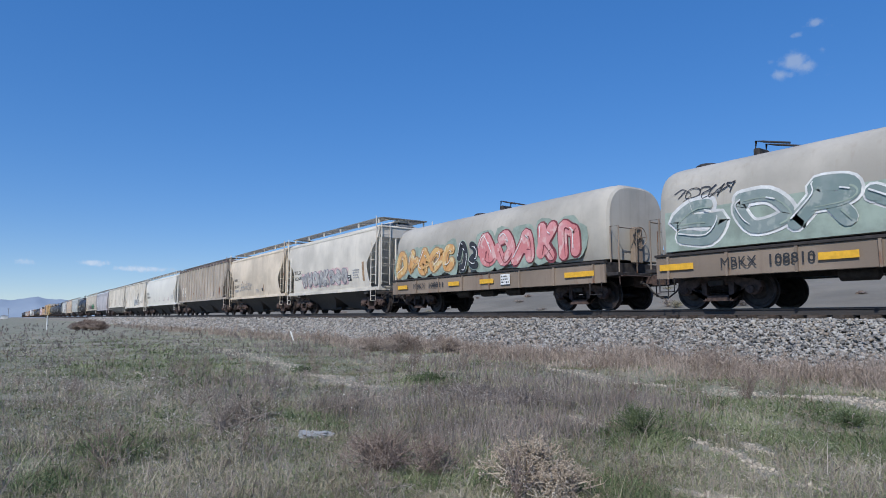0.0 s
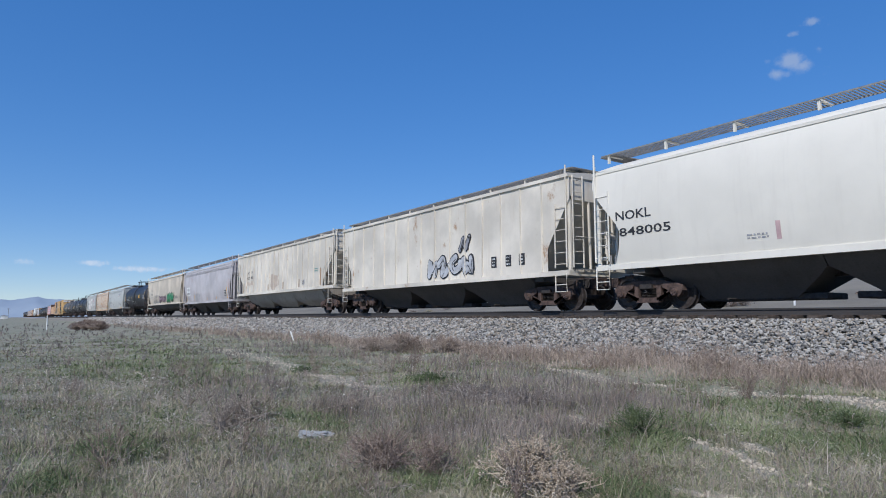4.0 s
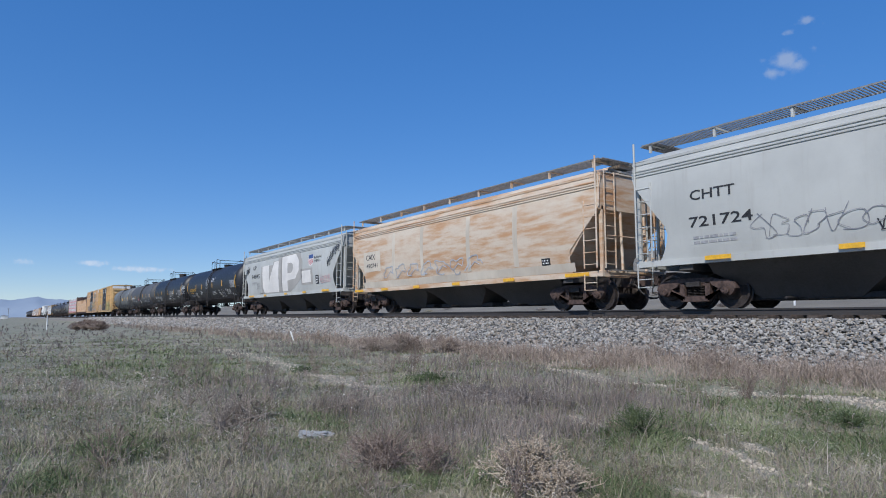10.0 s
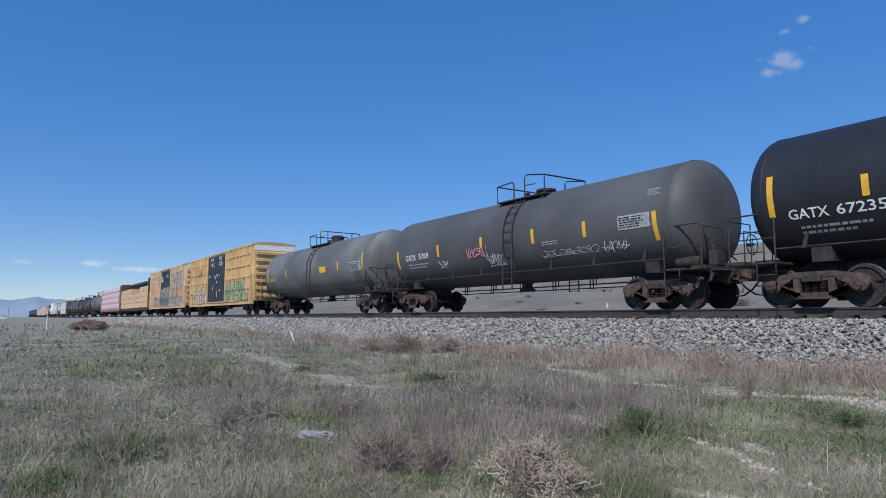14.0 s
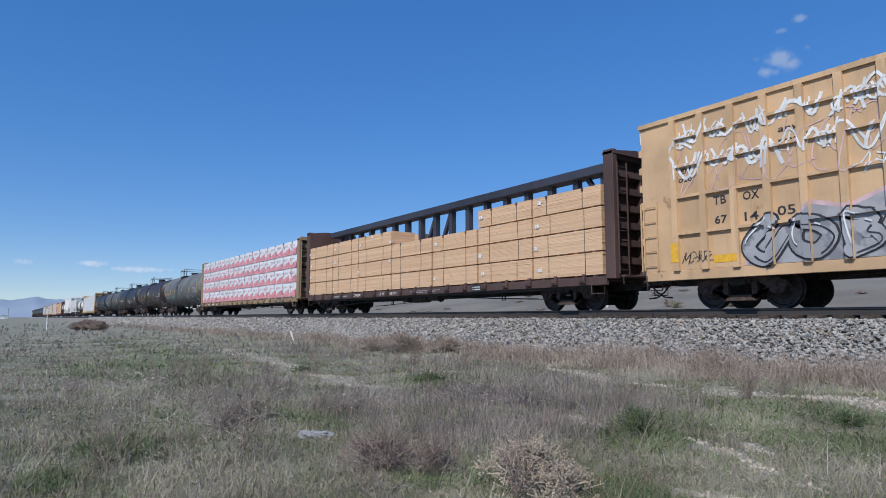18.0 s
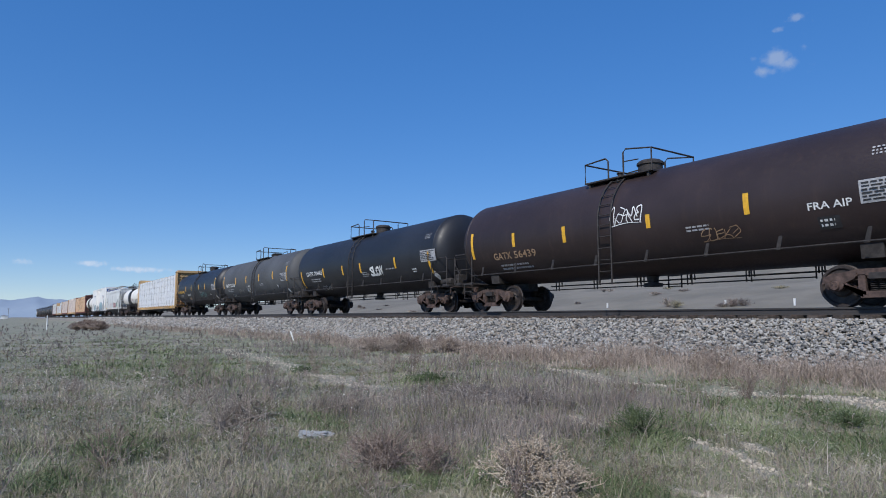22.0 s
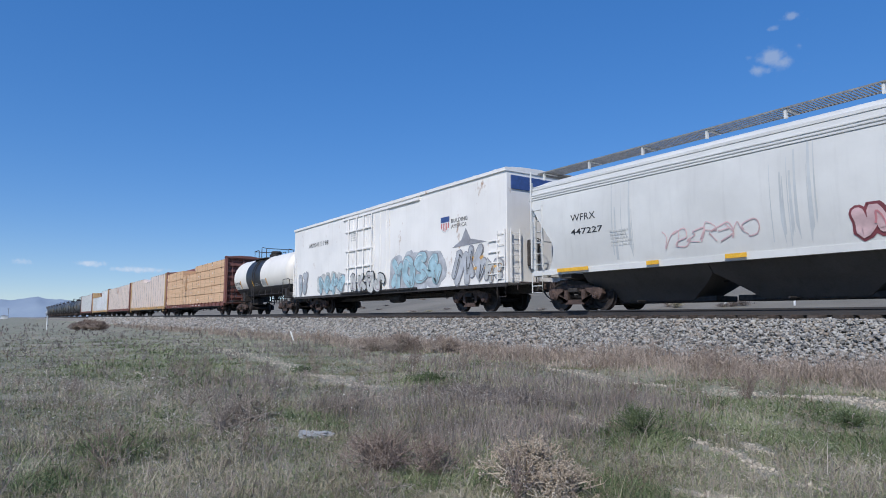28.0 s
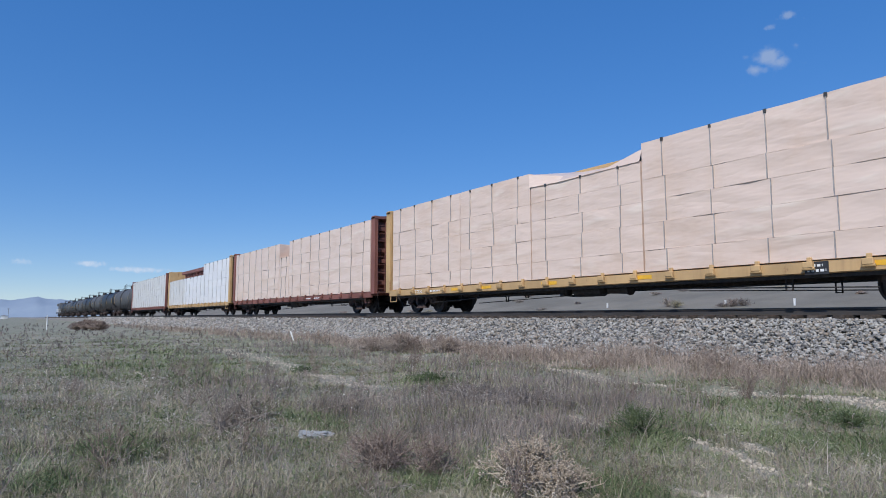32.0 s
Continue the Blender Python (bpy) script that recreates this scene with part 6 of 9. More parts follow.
for x in (-4.1, 7.0):
    strip(car, at, x, 1.5, 2.1, SPRAY["brown"], 0.16)
car, at = place(hopper("clean white smooth-sided covered hopper", 16.8, P_WHITE, "curved", 3, 4.45, cut=(3.5, 1.0, 2.3, 0.75), sill=1.3), 87.45)
lettering(car, at, "NOKL", -7.5, -6.3, 2.52, 2.78, BLACK_INK)
lettering(car, at, "848005", -7.4, -5.7, 2.06, 2.3, BLACK_INK)
for x in (-2.91, 0.0, 2.55, 4.66):
    strip(car, at, x, 1.55, 1.97, SPRAY["rose"], 0.11)
    small_print(car, at, x - 0.75, x - 0.15, 1.6, 1.75, GREY_INK, 2, int(x * 10))
strip(car, at, 7.35, 1.6, 2.6, SPRAY["brown"], 0.15)
small_print(car, at, 6.1, 7.0, 1.75, 2.1, GREY_INK, 4, 9)
car, at = place(hopper("chalky white ribbed covered hopper with dark tags", 16.2, P_CHALK, "ribbed", 3, 4.42, P_CHALK, ribs=14, sill=1.25, cut=(3.5, 1.0, 2.0, 1.0)), 104.95)
spray(car, at, 0.0, 3.2, 1.35, 2.2, SPRAY["pale grey"], SPRAY["black"], 51, 4)
spray(car, at, 2.3, 2.9, 2.3, 2.85, SPRAY["grey"], SPRAY["black"], 52, 1)
for x in (4.2, 5.0, 5.7):
    stencil_panel(car, at, x, x + 0.3, 1.55, 1.95, BLACK_INK, WHITE_INK, int(x * 3), 3)
car, at = place(hopper("chalky white ribbed covered hopper with brown stains and deep bays", 17.2, P_CHALK, "ribbed", 3, 4.42, P_CHALK, ribs=19, rib_shift=0.14, low=P_DUSTBAY, sill=1.52, cut=(3.35, 1.45, 2.4, 1.45), floor_z=0.42), 122.75)
lettering(car, at, "AT", -6.08, -5.76, 2.87, 3.05, BLACK_INK)
lettering(car, at, "W", -5.34, -5.06, 2.88, 3.07, BLACK_INK)
lettering(car, at, "822", -6.22, -5.7, 2.5, 2.69, BLACK_INK)
lettering(car, at, "445", -5.44, -4.9, 2.5, 2.7, BLACK_INK)
patch_part("stain", car, at, [blob(-0.6, 2.1, 0.75, 0.5, random.Random(3), 0.8, 0.15)], P_STAIN, 1, 0.001)
patch_part("stain", car, at, [blob(-6.0, 2.2, 0.24, 0.13, random.Random(4)), blob(-5.2, 2.2, 0.26, 0.13, random.Random(5))], P_STAIN, 1, 0.001)
for x, z in ((3.7, 2.05), (6.85, 2.55), (-1.75, 1.98), (1.05, 1.99), (-7.0, 2.2), (-4.0, 2.0)):
    strip(car, at, x, 1.58, z, SPRAY["brown"], 0.14)
stencil_panel(car, at, 4.1, 4.55, 1.7, 2.0, GREY_INK, BLACK_INK, 12, 2)
small_print(car, at, 6.0, 6.6, 2.35, 2.6, SPRAY["teal"], 2, 13)
car, at = place(hopper("faded lilac-grey covered hopper with white number panel", 16.2, P_LILAC, "curved", 3, 4.45, P_LILAC, cut=(3.1, 1.15, 1.8, 1.05), sill=1.2, ridges=True), 140.6)
patch_part("number_panel", car, at, [rect(-6.75, -5.45, 2.2, 2.6), rect(-6.6, -5.4, 1.84, 2.19)], WHITE_INK, 3, 0.001)
lettering(car, at, "NOKL", -6.52, -5.62, 2.26, 2.5, BLACK_INK, lift=0.005)
lettering(car, at, "440514", -6.56, -5.48, 1.9, 2.13, BLACK_INK, lift=0.005)
scrawl(car, at, -3.6, -1.6, 1.3, 2.0, SPRAY["pale grey"], 61, 5, 0.07)
for x, z in ((-3.85, 1.8), (6.6, 2.2), (-6.7, 1.85), (0.5, 1.5), (3.5, 1.5)):
    strip(car, at, x, 1.3, z, YELLOW, 0.12)
stencil_panel(car, at, 5.9, 6.4, 1.5, 1.95, BLACK_INK, WHITE_INK, 14, 2)
small_print(car, at, -6.7, -5.7, 1.45, 1.75, GREY_INK, 3, 15)
small_print(car, at, -5.4, -2.5, 1.24, 1.34, GREY_INK, 1, 16)
car, at = place(hopper("long cream four-bay hopper with green and mauve spray paint", 18.5, P_CREAM, "drop", 4, 4.42, P_CREAM, cut=(4.0, 1.2, 2.0, 1.35), sill=1.36, floor_z=0.5), 158.9)
lettering(car, at, "TCMX", -6.93, -6.3, 2.84, 3.03, BLACK_INK)
lettering(car, at, "451065", -7.0, -6.06, 2.38, 2.57, BLACK_INK)
patch_part("spray_haze", car, at, [[(-5.9, 1.42), (-2.3, 1.42), (-2.3, 1.9), (-3.4, 1.75), (-4.6, 1.85), (-5.8, 1.65)]], SPRAY["pale grey"], 2, 0.002)
spray(car, at, -5.7, -2.4, 1.45, 2.3, P_CREAM, SPRAY["grey"], 71, 5, None, None, SPRAY["grey"])
spray(car, at, -2.2, 1.6, 1.5, 2.15, SPRAY["mauve"], SPRAY["black"], 72, 5, None, None, SPRAY["maroon"])
spray(car, at, 1.9, 5.3, 1.42, 2.4, SPRAY["green"], SPRAY["black"], 73, 6, SPRAY["white"])
scrawl(car, at, 5.6, 7.4, 1.7, 2.1, SPRAY["black"], 74, 6, 0.035)
small_print(car, at, -6.9, -6.0, 1.9, 2.2, GREY_INK, 3, 17)

# a lone black tank car
d = -1.25
car, at = place(tank("glossy black tank car with white lettering and yellow strips", 16.8, P_BLUEBLACK, strips=[(x - d, a, b) for x, a, b in ((-8.82, 2.1, 3.0), (-5.66, 2.28, 2.76), (-3.28, 2.28, 2.76), (0.18, 2.28, 2.76), (3.0, 2.28, 2.76), (6.26, 2.1, 3.05))], ladder_at=0.25), 176.85 - d)
lettering(car, at, "GATX", -7.88 - d, -7.03 - d, 2.14, 2.38, WHITE_INK)
lettering(car, at, "221590", -6.86 - d, -5.75 - d, 2.14, 2.38, WHITE_INK)
small_print(car, at, -7.7 - d, -5.94 - d, 1.74, 2.02, GREY_INK, 2, 18)
stencil_panel(car, at, 4.96 - d, 6.1 - d, 2.1, 2.6, GREY_INK, BLACK_INK, 19, 5)
patch_part("placard", car, at, [rect(1.85 - d, 2.65 - d, 2.32, 2.68)], YELLOW, 2, 0.003)
patch_part("hazard_diamond", car, at, [[(5.35 - d, 1.6), (5.53 - d, 1.42), (5.71 - d, 1.6), (5.53 - d, 1.78)]], RED_INK, 1, 0.01)
patch_part("plate_box", car, at, ribbon([(-5.55 - d, 2.16), (-5.22 - d, 2.16), (-5.22 - d, 2.43), (-5.55 - d, 2.43), (-5.55 - d, 2.16)], 0.025), WHITE_INK, 1, 0.003)
scrawl(car, at, -3.7 - d, -1.0 - d, 1.7, 2.1, SPRAY["white"], 81, 6, 0.05)

# three grain hoppers
car, at = place(hopper("light grey covered hopper with railroad shield and gold strips", 16.5, P_MIST, "curved", 3, 4.45, cut=(3.5, 1.1, 2.1, 0.8), sill=1.3, ridges=True), 195.8)
lettering(car, at, "CHTT", -6.42, -5.2, 2.74, 3.0, BLACK_INK)
lettering(car, at, "721724", -6.48, -4.8, 2.05, 2.32, BLACK_INK)
small_print(car, at, -6.4, -5.2, 1.6, 1.85, GREY_INK, 2, 20)
shield_logo(car, at, 3.6, 3.12, 0.62, 0.68)
lettering(car, at, "BUILDING", 4.15, 4.9, 3.24, 3.36, BLACK_INK)
lettering(car, at, "AMERICA", 4.15, 4.85, 3.06, 3.18, BLACK_INK)
patch_part("emblem", car, at, [blob(-1.0, 2.9, 0.3, 0.28, random.Random(7)), blob(-1.0, 2.2, 0.34, 0.42, random.Random(8)), rect(-1.2, -0.8, 3.2, 3.34)], SPRAY["faint"], 1, 0.003, "round grey emblem")
scrawl(car, at, -4.75, -2.1, 1.55, 2.15, SPRAY["grey"], 82, 7, 0.03)
scrawl(car, at, 2.6, 4.6, 1.6, 2.3, SPRAY["grey"], 83, 5, 0.03)
scrawl(car, at, -2.2, -1.4, 1.55, 1.85, SPRAY["black"], 84, 4, 0.04)
stencil_panel(car, at, 4.6, 5.05, 1.62, 1.9, BLACK_INK, WHITE_INK, 22, 2)
for a, b in ((-6.1, -5.4), (-3.0, -2.5), (2.9, 3.3), (5.2, 6.3)):
    patch_part("reflective_strip", car, lambda z: -1.555, [rect(a, b, 1.2, 1.31)], YELLOW, 1, 0.002)
car, at = place(hopper("heavily rusted cream covered hopper with gold strips", 16.2, P_RUSTED, "curved", 3, 4.45, P_RUSTED, cut=(3.0, 1.3, 1.8, 1.25), sill=1.15, ridges=True), 213.35)
lettering(car, at, "CAIX", -6.62, -5.7, 2.5, 2.76, BLACK_INK)
lettering(car, at, "490741", -6.58, -5.5, 2.12, 2.33, BLACK_INK)
for x in (-4.1, -1.75, 1.5, 4.2):
    patch_part("weld_seam", car, at, [rect(x, x + 0.24, 1.5, 3.6)], P_SEAM, 8, 0.001, "paler cream band where plates join")
patch_part("number_ground", car, at, [rect(-6.85, -5.2, 1.95, 2.9)], P_SEAM, 4, 0.001, "cleaner cream ground under the number")
patch_part("lower_band", car, at, [rect(-7.0, 7.0, 1.18, 1.46)], P_SEAM, 2, 0.001)
for k in range(7):
    x, r = -4.4 + 1.05 * k, random.Random(90 + k)
    loop = blob(x, 1.78, 0.42, 0.26, r, r.uniform(0.5, 1.0), 0.22, r.uniform(-0.3, 0.4))
    patch_part("spray_tag", car, at, ribbon(loop[: 14 + k % 6], 0.05) + ribbon([(x - 0.3, 1.6), (x + 0.1, 1.85), (x + 0.35, 1.75)], 0.04), SPRAY["pale grey"], 1, 0.006)
stencil_panel(car, at, 5.55, 5.95, 1.45, 1.68, BLACK_INK, WHITE_INK, 24, 2)
for a, b in ((-7.9, -7.0), (-5.2, -4.6), (-2.4, -1.9), (0.5, 1.0), (3.6, 4.2), (6.6, 7.6)):
    patch_part("reflective_strip", car, lambda z: -1.53, [rect(a, b, 1.02, 1.13)], YELLOW, 1, 0.002)
car, at = place(hopper("light grey covered hopper with huge white block forms and shield", 16.8, P_MIST, "curved", 3, 4.45, cut=(3.5, 1.2, 2.1, 0.9), sill=1.3, ridges=True), 231.05)
lettering(car, at, "UP", -6.02, -5.38, 3.06, 3.36, BLACK_INK)
lettering(car, at, "94845", -6.28, -4.62, 2.46, 2.76, BLACK_INK)
lettering(car, at, "CH-110-012", -4.7, -3.95, 1.36, 1.47, BLACK_INK)
shade = [[(-4.4, 3.25), (-4.4, 2.0), (-4.25, 1.4), (-0.85, 1.36), (-0.7, 1.36), (-0.35, 1.36), (-0.35, 3.6), (-1.05, 3.6), (-1.05, 3.42), (-2.0, 3.42), (-2.0, 3.2), (-3.9, 3.2)], [(-0.5, 1.36), (1.0, 1.36), (2.95, 2.1), (3.0, 3.1), (2.5, 3.68), (-0.5, 3.62)], rect(2.8, 4.5, 1.68, 2.62)]
front = [[(-4.05, 3.2), (-3.98, 1.75), (-3.75, 1.42), (-0.95, 1.4), (-0.95, 3.4), (-1.75, 3.38), (-2.75, 2.1), (-2.75, 3.25)], [(-0.35, 1.4), (0.55, 1.42), (0.6, 2.05), (1.9, 2.12), (2.5, 2.6), (2.45, 3.2), (1.9, 3.62), (-0.35, 3.58)], rect(2.95, 4.25, 1.8, 2.5)]
hole = [[(0.65, 2.5), (1.3, 2.5), (1.6, 2.75), (1.55, 3.0), (1.2, 3.12), (0.65, 3.12)]]
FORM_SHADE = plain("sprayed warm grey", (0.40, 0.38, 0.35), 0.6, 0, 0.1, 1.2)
FORM_WHITE = plain("chalky sprayed white", (0.74, 0.71, 0.665), 0.6, 0, 0.08, 1.2)
for a in shade:
    patch_part("spray_shade", car, at, [a], FORM_SHADE, 4, 0.004)
for a in front:
    patch_part("spray_letter", car, at, [a], FORM_WHITE, 4, 0.009, "chalky white sprayed block form")
patch_part("spray_shade", car, at, hole, FORM_SHADE, 4, 0.014)
shield_logo(car, at, 4.26, 3.05, 0.72, 0.7)
lettering(car, at, "BUILDING", 4.72, 5.75, 3.1, 3.24, BLACK_INK)
lettering(car, at, "AMERICA", 4.72, 5.65, 2.9, 3.04, BLACK_INK)
for x, z in ((-7.9, 2.5), (-7.55, 2.75), (-7.2, 2.9), (6.55, 2.55), (6.85, 2.85), (7.2, 3.1), (7.6, 3.3)):
    scrawl(car, at, x, x + 0.42, z, z + 0.45, SPRAY["black"], int(94 + 10 * x), 3, 0.05)
scrawl(car, at, 5.6, 6.9, 1.7, 2.1, SPRAY["rose"], 96, 5, 0.06)
scrawl(car, at, -5.3, -4.5, 1.75, 2.2, SPRAY["grey"], 97, 4, 0.03)
small_print(car, at, -6.3, -5.4, 2.0, 2.25, GREY_INK, 2, 98)
stencil_panel(car, at, 4.9, 5.35, 1.65, 2.15, BLACK_INK, WHITE_INK, 25, 3)
for a, b in ((-6.9, -5.9), (-3.8, -3.3), (0.0, 0.5), (3.0, 3.5), (5.76, 6.7)):
    patch_part("reflective_strip", car, lambda z: -1.555, [rect(a, b, 1.2, 1.31)], YELLOW, 1, 0.002)

# four tank cars
d = -1.02
car, at = place(tank("black tank car with yellow lettering and white tags", 16.5, P_BLUEBLACK, strips=[(x - d, a, b) for x, a, b in ((-8.68, 2.08, 3.03), (-5.4, 2.33, 2.78), (-3.3, 2.24, 2.74), (0.12, 2.26, 2.73), (3.02, 2.3, 2.78), (6.63, 2.08, 3.02))], ladder_at=-0.0, dome=False), 248.2 - d)
lettering(car, at, "UTLX", -7.64 - d, -6.62 - d, 2.16, 2.40, YELLOW)
lettering(car, at, "661323", -6.55 - d, -5.52 - d, 2.18, 2.41, YELLOW)
lettering(car, at, "THE TANK CAR PEOPLE", -7.6 - d, -6.4 - d, 1.98, 2.07, YELLOW)
small_print(car, at, -7.5 - d, -6.0 - d, 1.72, 1.9, GREY_INK, 2, 26)
stencil_panel(car, at, 5.26 - d, 6.4 - d, 2.12, 2.66, GREY_INK, BLACK_INK, 27, 6)
for i, (a, b, z0, z1) in enumerate(((-1.9, -1.1, 2.2, 3.1), (-0.13, 0.85, 2.8, 3.15), (1.88, 3.33, 1.5, 2.02), (3.86, 5.1, 1.66, 2.06), (-0.2, 0.9, 1.7, 2.0), (-5.8, -5.15, 1.6, 2.05), (5.2, 5.9, 1.5, 1.7), (-4.0, -3.3, 1.85, 2.1))):
    scrawl(car, at, a - d, b - d, z0, z1, SPRAY["white"], 100 + i, 4, 0.045)
d = -1.1
car, at = place(tank("black tank car with white tags crowding one end", 15.4, P_BLUEBLACK, strips=[(x - d, a, b) for x, a, b in ((-7.95, 2.05, 3.0), (-5.99, 2.25, 2.7), (-3.87, 2.25, 2.7), (-0.6, 2.2, 2.7), (2.09, 2.22, 2.72), (5.57, 2.05, 3.0))], ladder_at=-0.3), 265.35 - d)
lettering(car, at, "GATX", -7.6 - d, -6.75 - d, 1.95, 2.17, WHITE_INK)
lettering(car, at, "67235", -6.6 - d, -5.65 - d, 1.95, 2.17, WHITE_INK)
small_print(car, at, -7.4 - d, -5.9 - d, 1.6, 1.82, GREY_INK, 2, 28)
stencil_panel(car, at, 4.12 - d, 5.4 - d, 2.0, 2.5, GREY_INK, BLACK_INK, 29, 6)
lettering(car, at, "FRA AIP", 3.2 - d, 3.9 - d, 2.12, 2.25, WHITE_INK)
for i, (a, b, z0, z1, w) in enumerate(((6.0, 7.3, 2.5, 2.9, 0.06), (5.9, 7.2, 2.1, 2.5, 0.05), (0.0, 2.0, 1.9, 2.55, 0.06), (-0.6, 2.0, 1.6, 1.85, 0.035), (3.5, 4.4, 1.75, 2.0, 0.03), (-5.2, -3.9, 1.65, 2.2, 0.06))):
    scrawl(car, at, a - d, b - d, z0, z1, SPRAY["white"], 110 + i, 5, w)
d = -1.27
car, at = place(tank("dusty black tank car with pink and white tags", 15.7, P_DUSTBLACK, strips=[(x - d, a, b) for x, a, b in ((-8.1, 1.9, 2.7), (-4.92, 2.22, 2.7), (-2.08, 2.3, 2.72), (0.7, 2.22, 2.71), (2.99, 2.2, 2.68), (5.53, 1.85, 2.65))], ladder_at=0.75, dome=False), 282.0 - d)
lettering(car, at, "GATX", -7.45 - d, -6.62 - d, 2.2, 2.44, WHITE_INK)
lettering(car, at, "3769", -6.4 - d, -5.65 - d, 2.22, 2.46, WHITE_INK)
small_print(car, at, -7.3 - d, -5.7 - d, 1.85, 2.08, GREY_INK, 2, 30)
stencil_panel(car, at, 4.29 - d, 5.38 - d, 2.25, 2.65, GREY_INK, BLACK_INK, 31, 5)
scrawl(car, at, -2.97 - d, -1.79 - d, 1.99, 2.38, SPRAY["pink"], 120, 5, 0.07)
scrawl(car, at, -1.86 - d, -0.9 - d, 1.65, 2.05, SPRAY["white"], 121, 5, 0.045)
scrawl(car, at, -4.98 - d, -4.4 - d, 1.78, 2.05, SPRAY["white"], 122, 3, 0.04)
scrawl(car, at, 1.0 - d, 3.4 - d, 1.75, 1.95, SPRAY["faint"], 123, 9, 0.03)
scrawl(car, at, 3.6 - d, 4.5 - d, 1.7, 2.0, SPRAY["white"], 124, 4, 0.035)
small_print(car, at, 1.1 - d, 2.1 - d, 2.1, 2.25, GREY_INK, 2, 32)
d = -1.2
car, at = place(tank("sun-faded grey tank car with yellow placard", 15.7, P_ASH, strips=[(x - d, a, b) for x, a, b in ((-8.0, 2.1, 3.0), (-4.7, 2.25, 2.7), (2.8, 2.25, 2.7), (5.65, 2.18, 2.97))], ladder_at=0.2), 299.2 - d)
stencil_panel(car, at, 4.2 - d, 5.45 - d, 2.12, 2.58, GREY_INK, BLACK_INK, 33, 5)
patch_part("placard", car, at, [rect(0.44 - d, 1.28 - d, 2.24, 2.57)], YELLOW, 2, 0.003)
lettering(car, at, "UTLX", -7.6 - d, -6.6 - d, 2.08, 2.32, YELLOW)

# two yellow box cars
car, at = place(boxcar("yellow box car with black doors and bubble spray paint", 19.0, P_TBOX, P_DOOR), 319.85)
for text, a, b, z0, z1 in (("TB", -9.42, -9.08, 3.68, 3.86), ("OX", -8.62, -8.24, 3.69, 3.88), ("63", -9.43, -9.08, 3.26, 3.45), ("37", -8.59, -8.23, 3.25, 3.45), ("77", -7.76, -7.4, 3.26, 3.45)):
    lettering(car, at, text, a, b, z0, z1, BLACK_INK)
lettering(car, at, "next", -6.97, -6.5, 3.84, 3.98, BLACK_INK, 0.2)
lettering(car, at, "load", -6.97, -6.5, 3.66, 3.80, BLACK_INK, 0.2)
lettering(car, at, "any", -4.3, -3.85, 3.84, 4.02, BLACK_INK, 0.2)
lettering(car, at, "road", -4.3, -3.72, 3.6, 3.78, BLACK_INK, 0.2)
for name, ink, lines in (("crossed_tracks_red", RED_INK, (((-5.98, 4.02), (-5.5, 3.72), (-5.98, 3.42)), ((-4.8, 4.02), (-5.26, 3.72), (-4.8, 3.42)))), ("crossed_tracks_blue", BLUE_INK, (((-5.72, 4.2), (-5.5, 3.98), (-5.5, 3.48), (-5.72, 3.26)), ((-5.04, 4.2), (-5.26, 3.98), (-5.26, 3.48), (-5.04, 3.26))))):
    for line in lines:
        patch_part(name, car, at, ribbon(list(line), 0.16), ink, 1, 0.004)
patch_part("yellow_label", car, at, [rect(-8.57, -8.0, 2.52, 2.69)], YELLOW, 1, 0.003)
small_print(car, at, -8.5, -8.1, 2.72, 2.84, BLACK_INK, 1, 34)
small_print(car, at, -7.5, -7.1, 2.88, 2.98, BLACK_INK, 1, 35)
FADE = mottled("rose, grey and green fades", ((0.56, 0.5, 0.5), (0.52, 0.36, 0.4), (0.3, 0.42, 0.22), (0.62, 0.62, 0.6)), 1.3)
FADE_GREEN = mottled("green and lime fades", ((0.12, 0.28, 0.16), (0.24, 0.36, 0.18), (0.45, 0.5, 0.36)), 1.3)
for a, b, z0, z1 in ((-8.45, -7.5, 1.0, 1.95), (-7.1, -6.4, 2.0, 2.5), (-5.2, -4.1, 1.95, 2.45), (-3.6, -2.95, 2.0, 2.5), (-2.75, -1.7, 1.05, 2.1), (-1.65, -1.2, 1.1, 1.7)):
    zebra(car, at, a, b, z0, z1)
fat_letters(car, at, "SHEOL", -8.0, -2.65, 1.0, 2.12, FADE, SPRAY["black"], 0.012)
fat_letters(car, at, "SHEOL", 2.6, 8.2, 1.0, 2.5, FADE_GREEN, SPRAY["black"], 0.012)
strip(car, at, -8.6, 1.1, 1.6, YELLOW, 0.25)
door = lambda z: -1.585
def text_lines(car, at, lines, x0, z1, high, ink, wide=0.062):
    for k, line in enumerate(lines):
        lettering(car, at, line, x0, x0 + wide * high / 0.08 * len(line), z1 - (k + 0.8) * high * 1.3, z1 - k * high * 1.3, ink)


text_lines(car, door, ("CLOSE THIS DOOR", "BEFORE CLOSING", "MAIN DOOR"), -1.85, 4.74, 0.085, WHITE_INK)
text_lines(car, door, ("CIERRE ESTA PUERTA", "ANTES DE CERRAR", "LA PUERTA PRINCIPAL"), -1.85, 4.33, 0.085, WHITE_INK)
text_lines(car, door, ("CLOSE AND LOCK", "DOORS BEFORE", "MOVING CAR"), 0.7, 4.78, 0.085, WHITE_INK)
text_lines(car, door, ("CIERRE Y PONGA", "EL SEGURO EN LAS", "PUERTAS ANTES DE", "MOVER EL CARRO"), 0.7, 4.38, 0.085, WHITE_INK)
lettering(car, door, "70K", -0.78, -0.5, 3.16, 3.3, WHITE_INK)
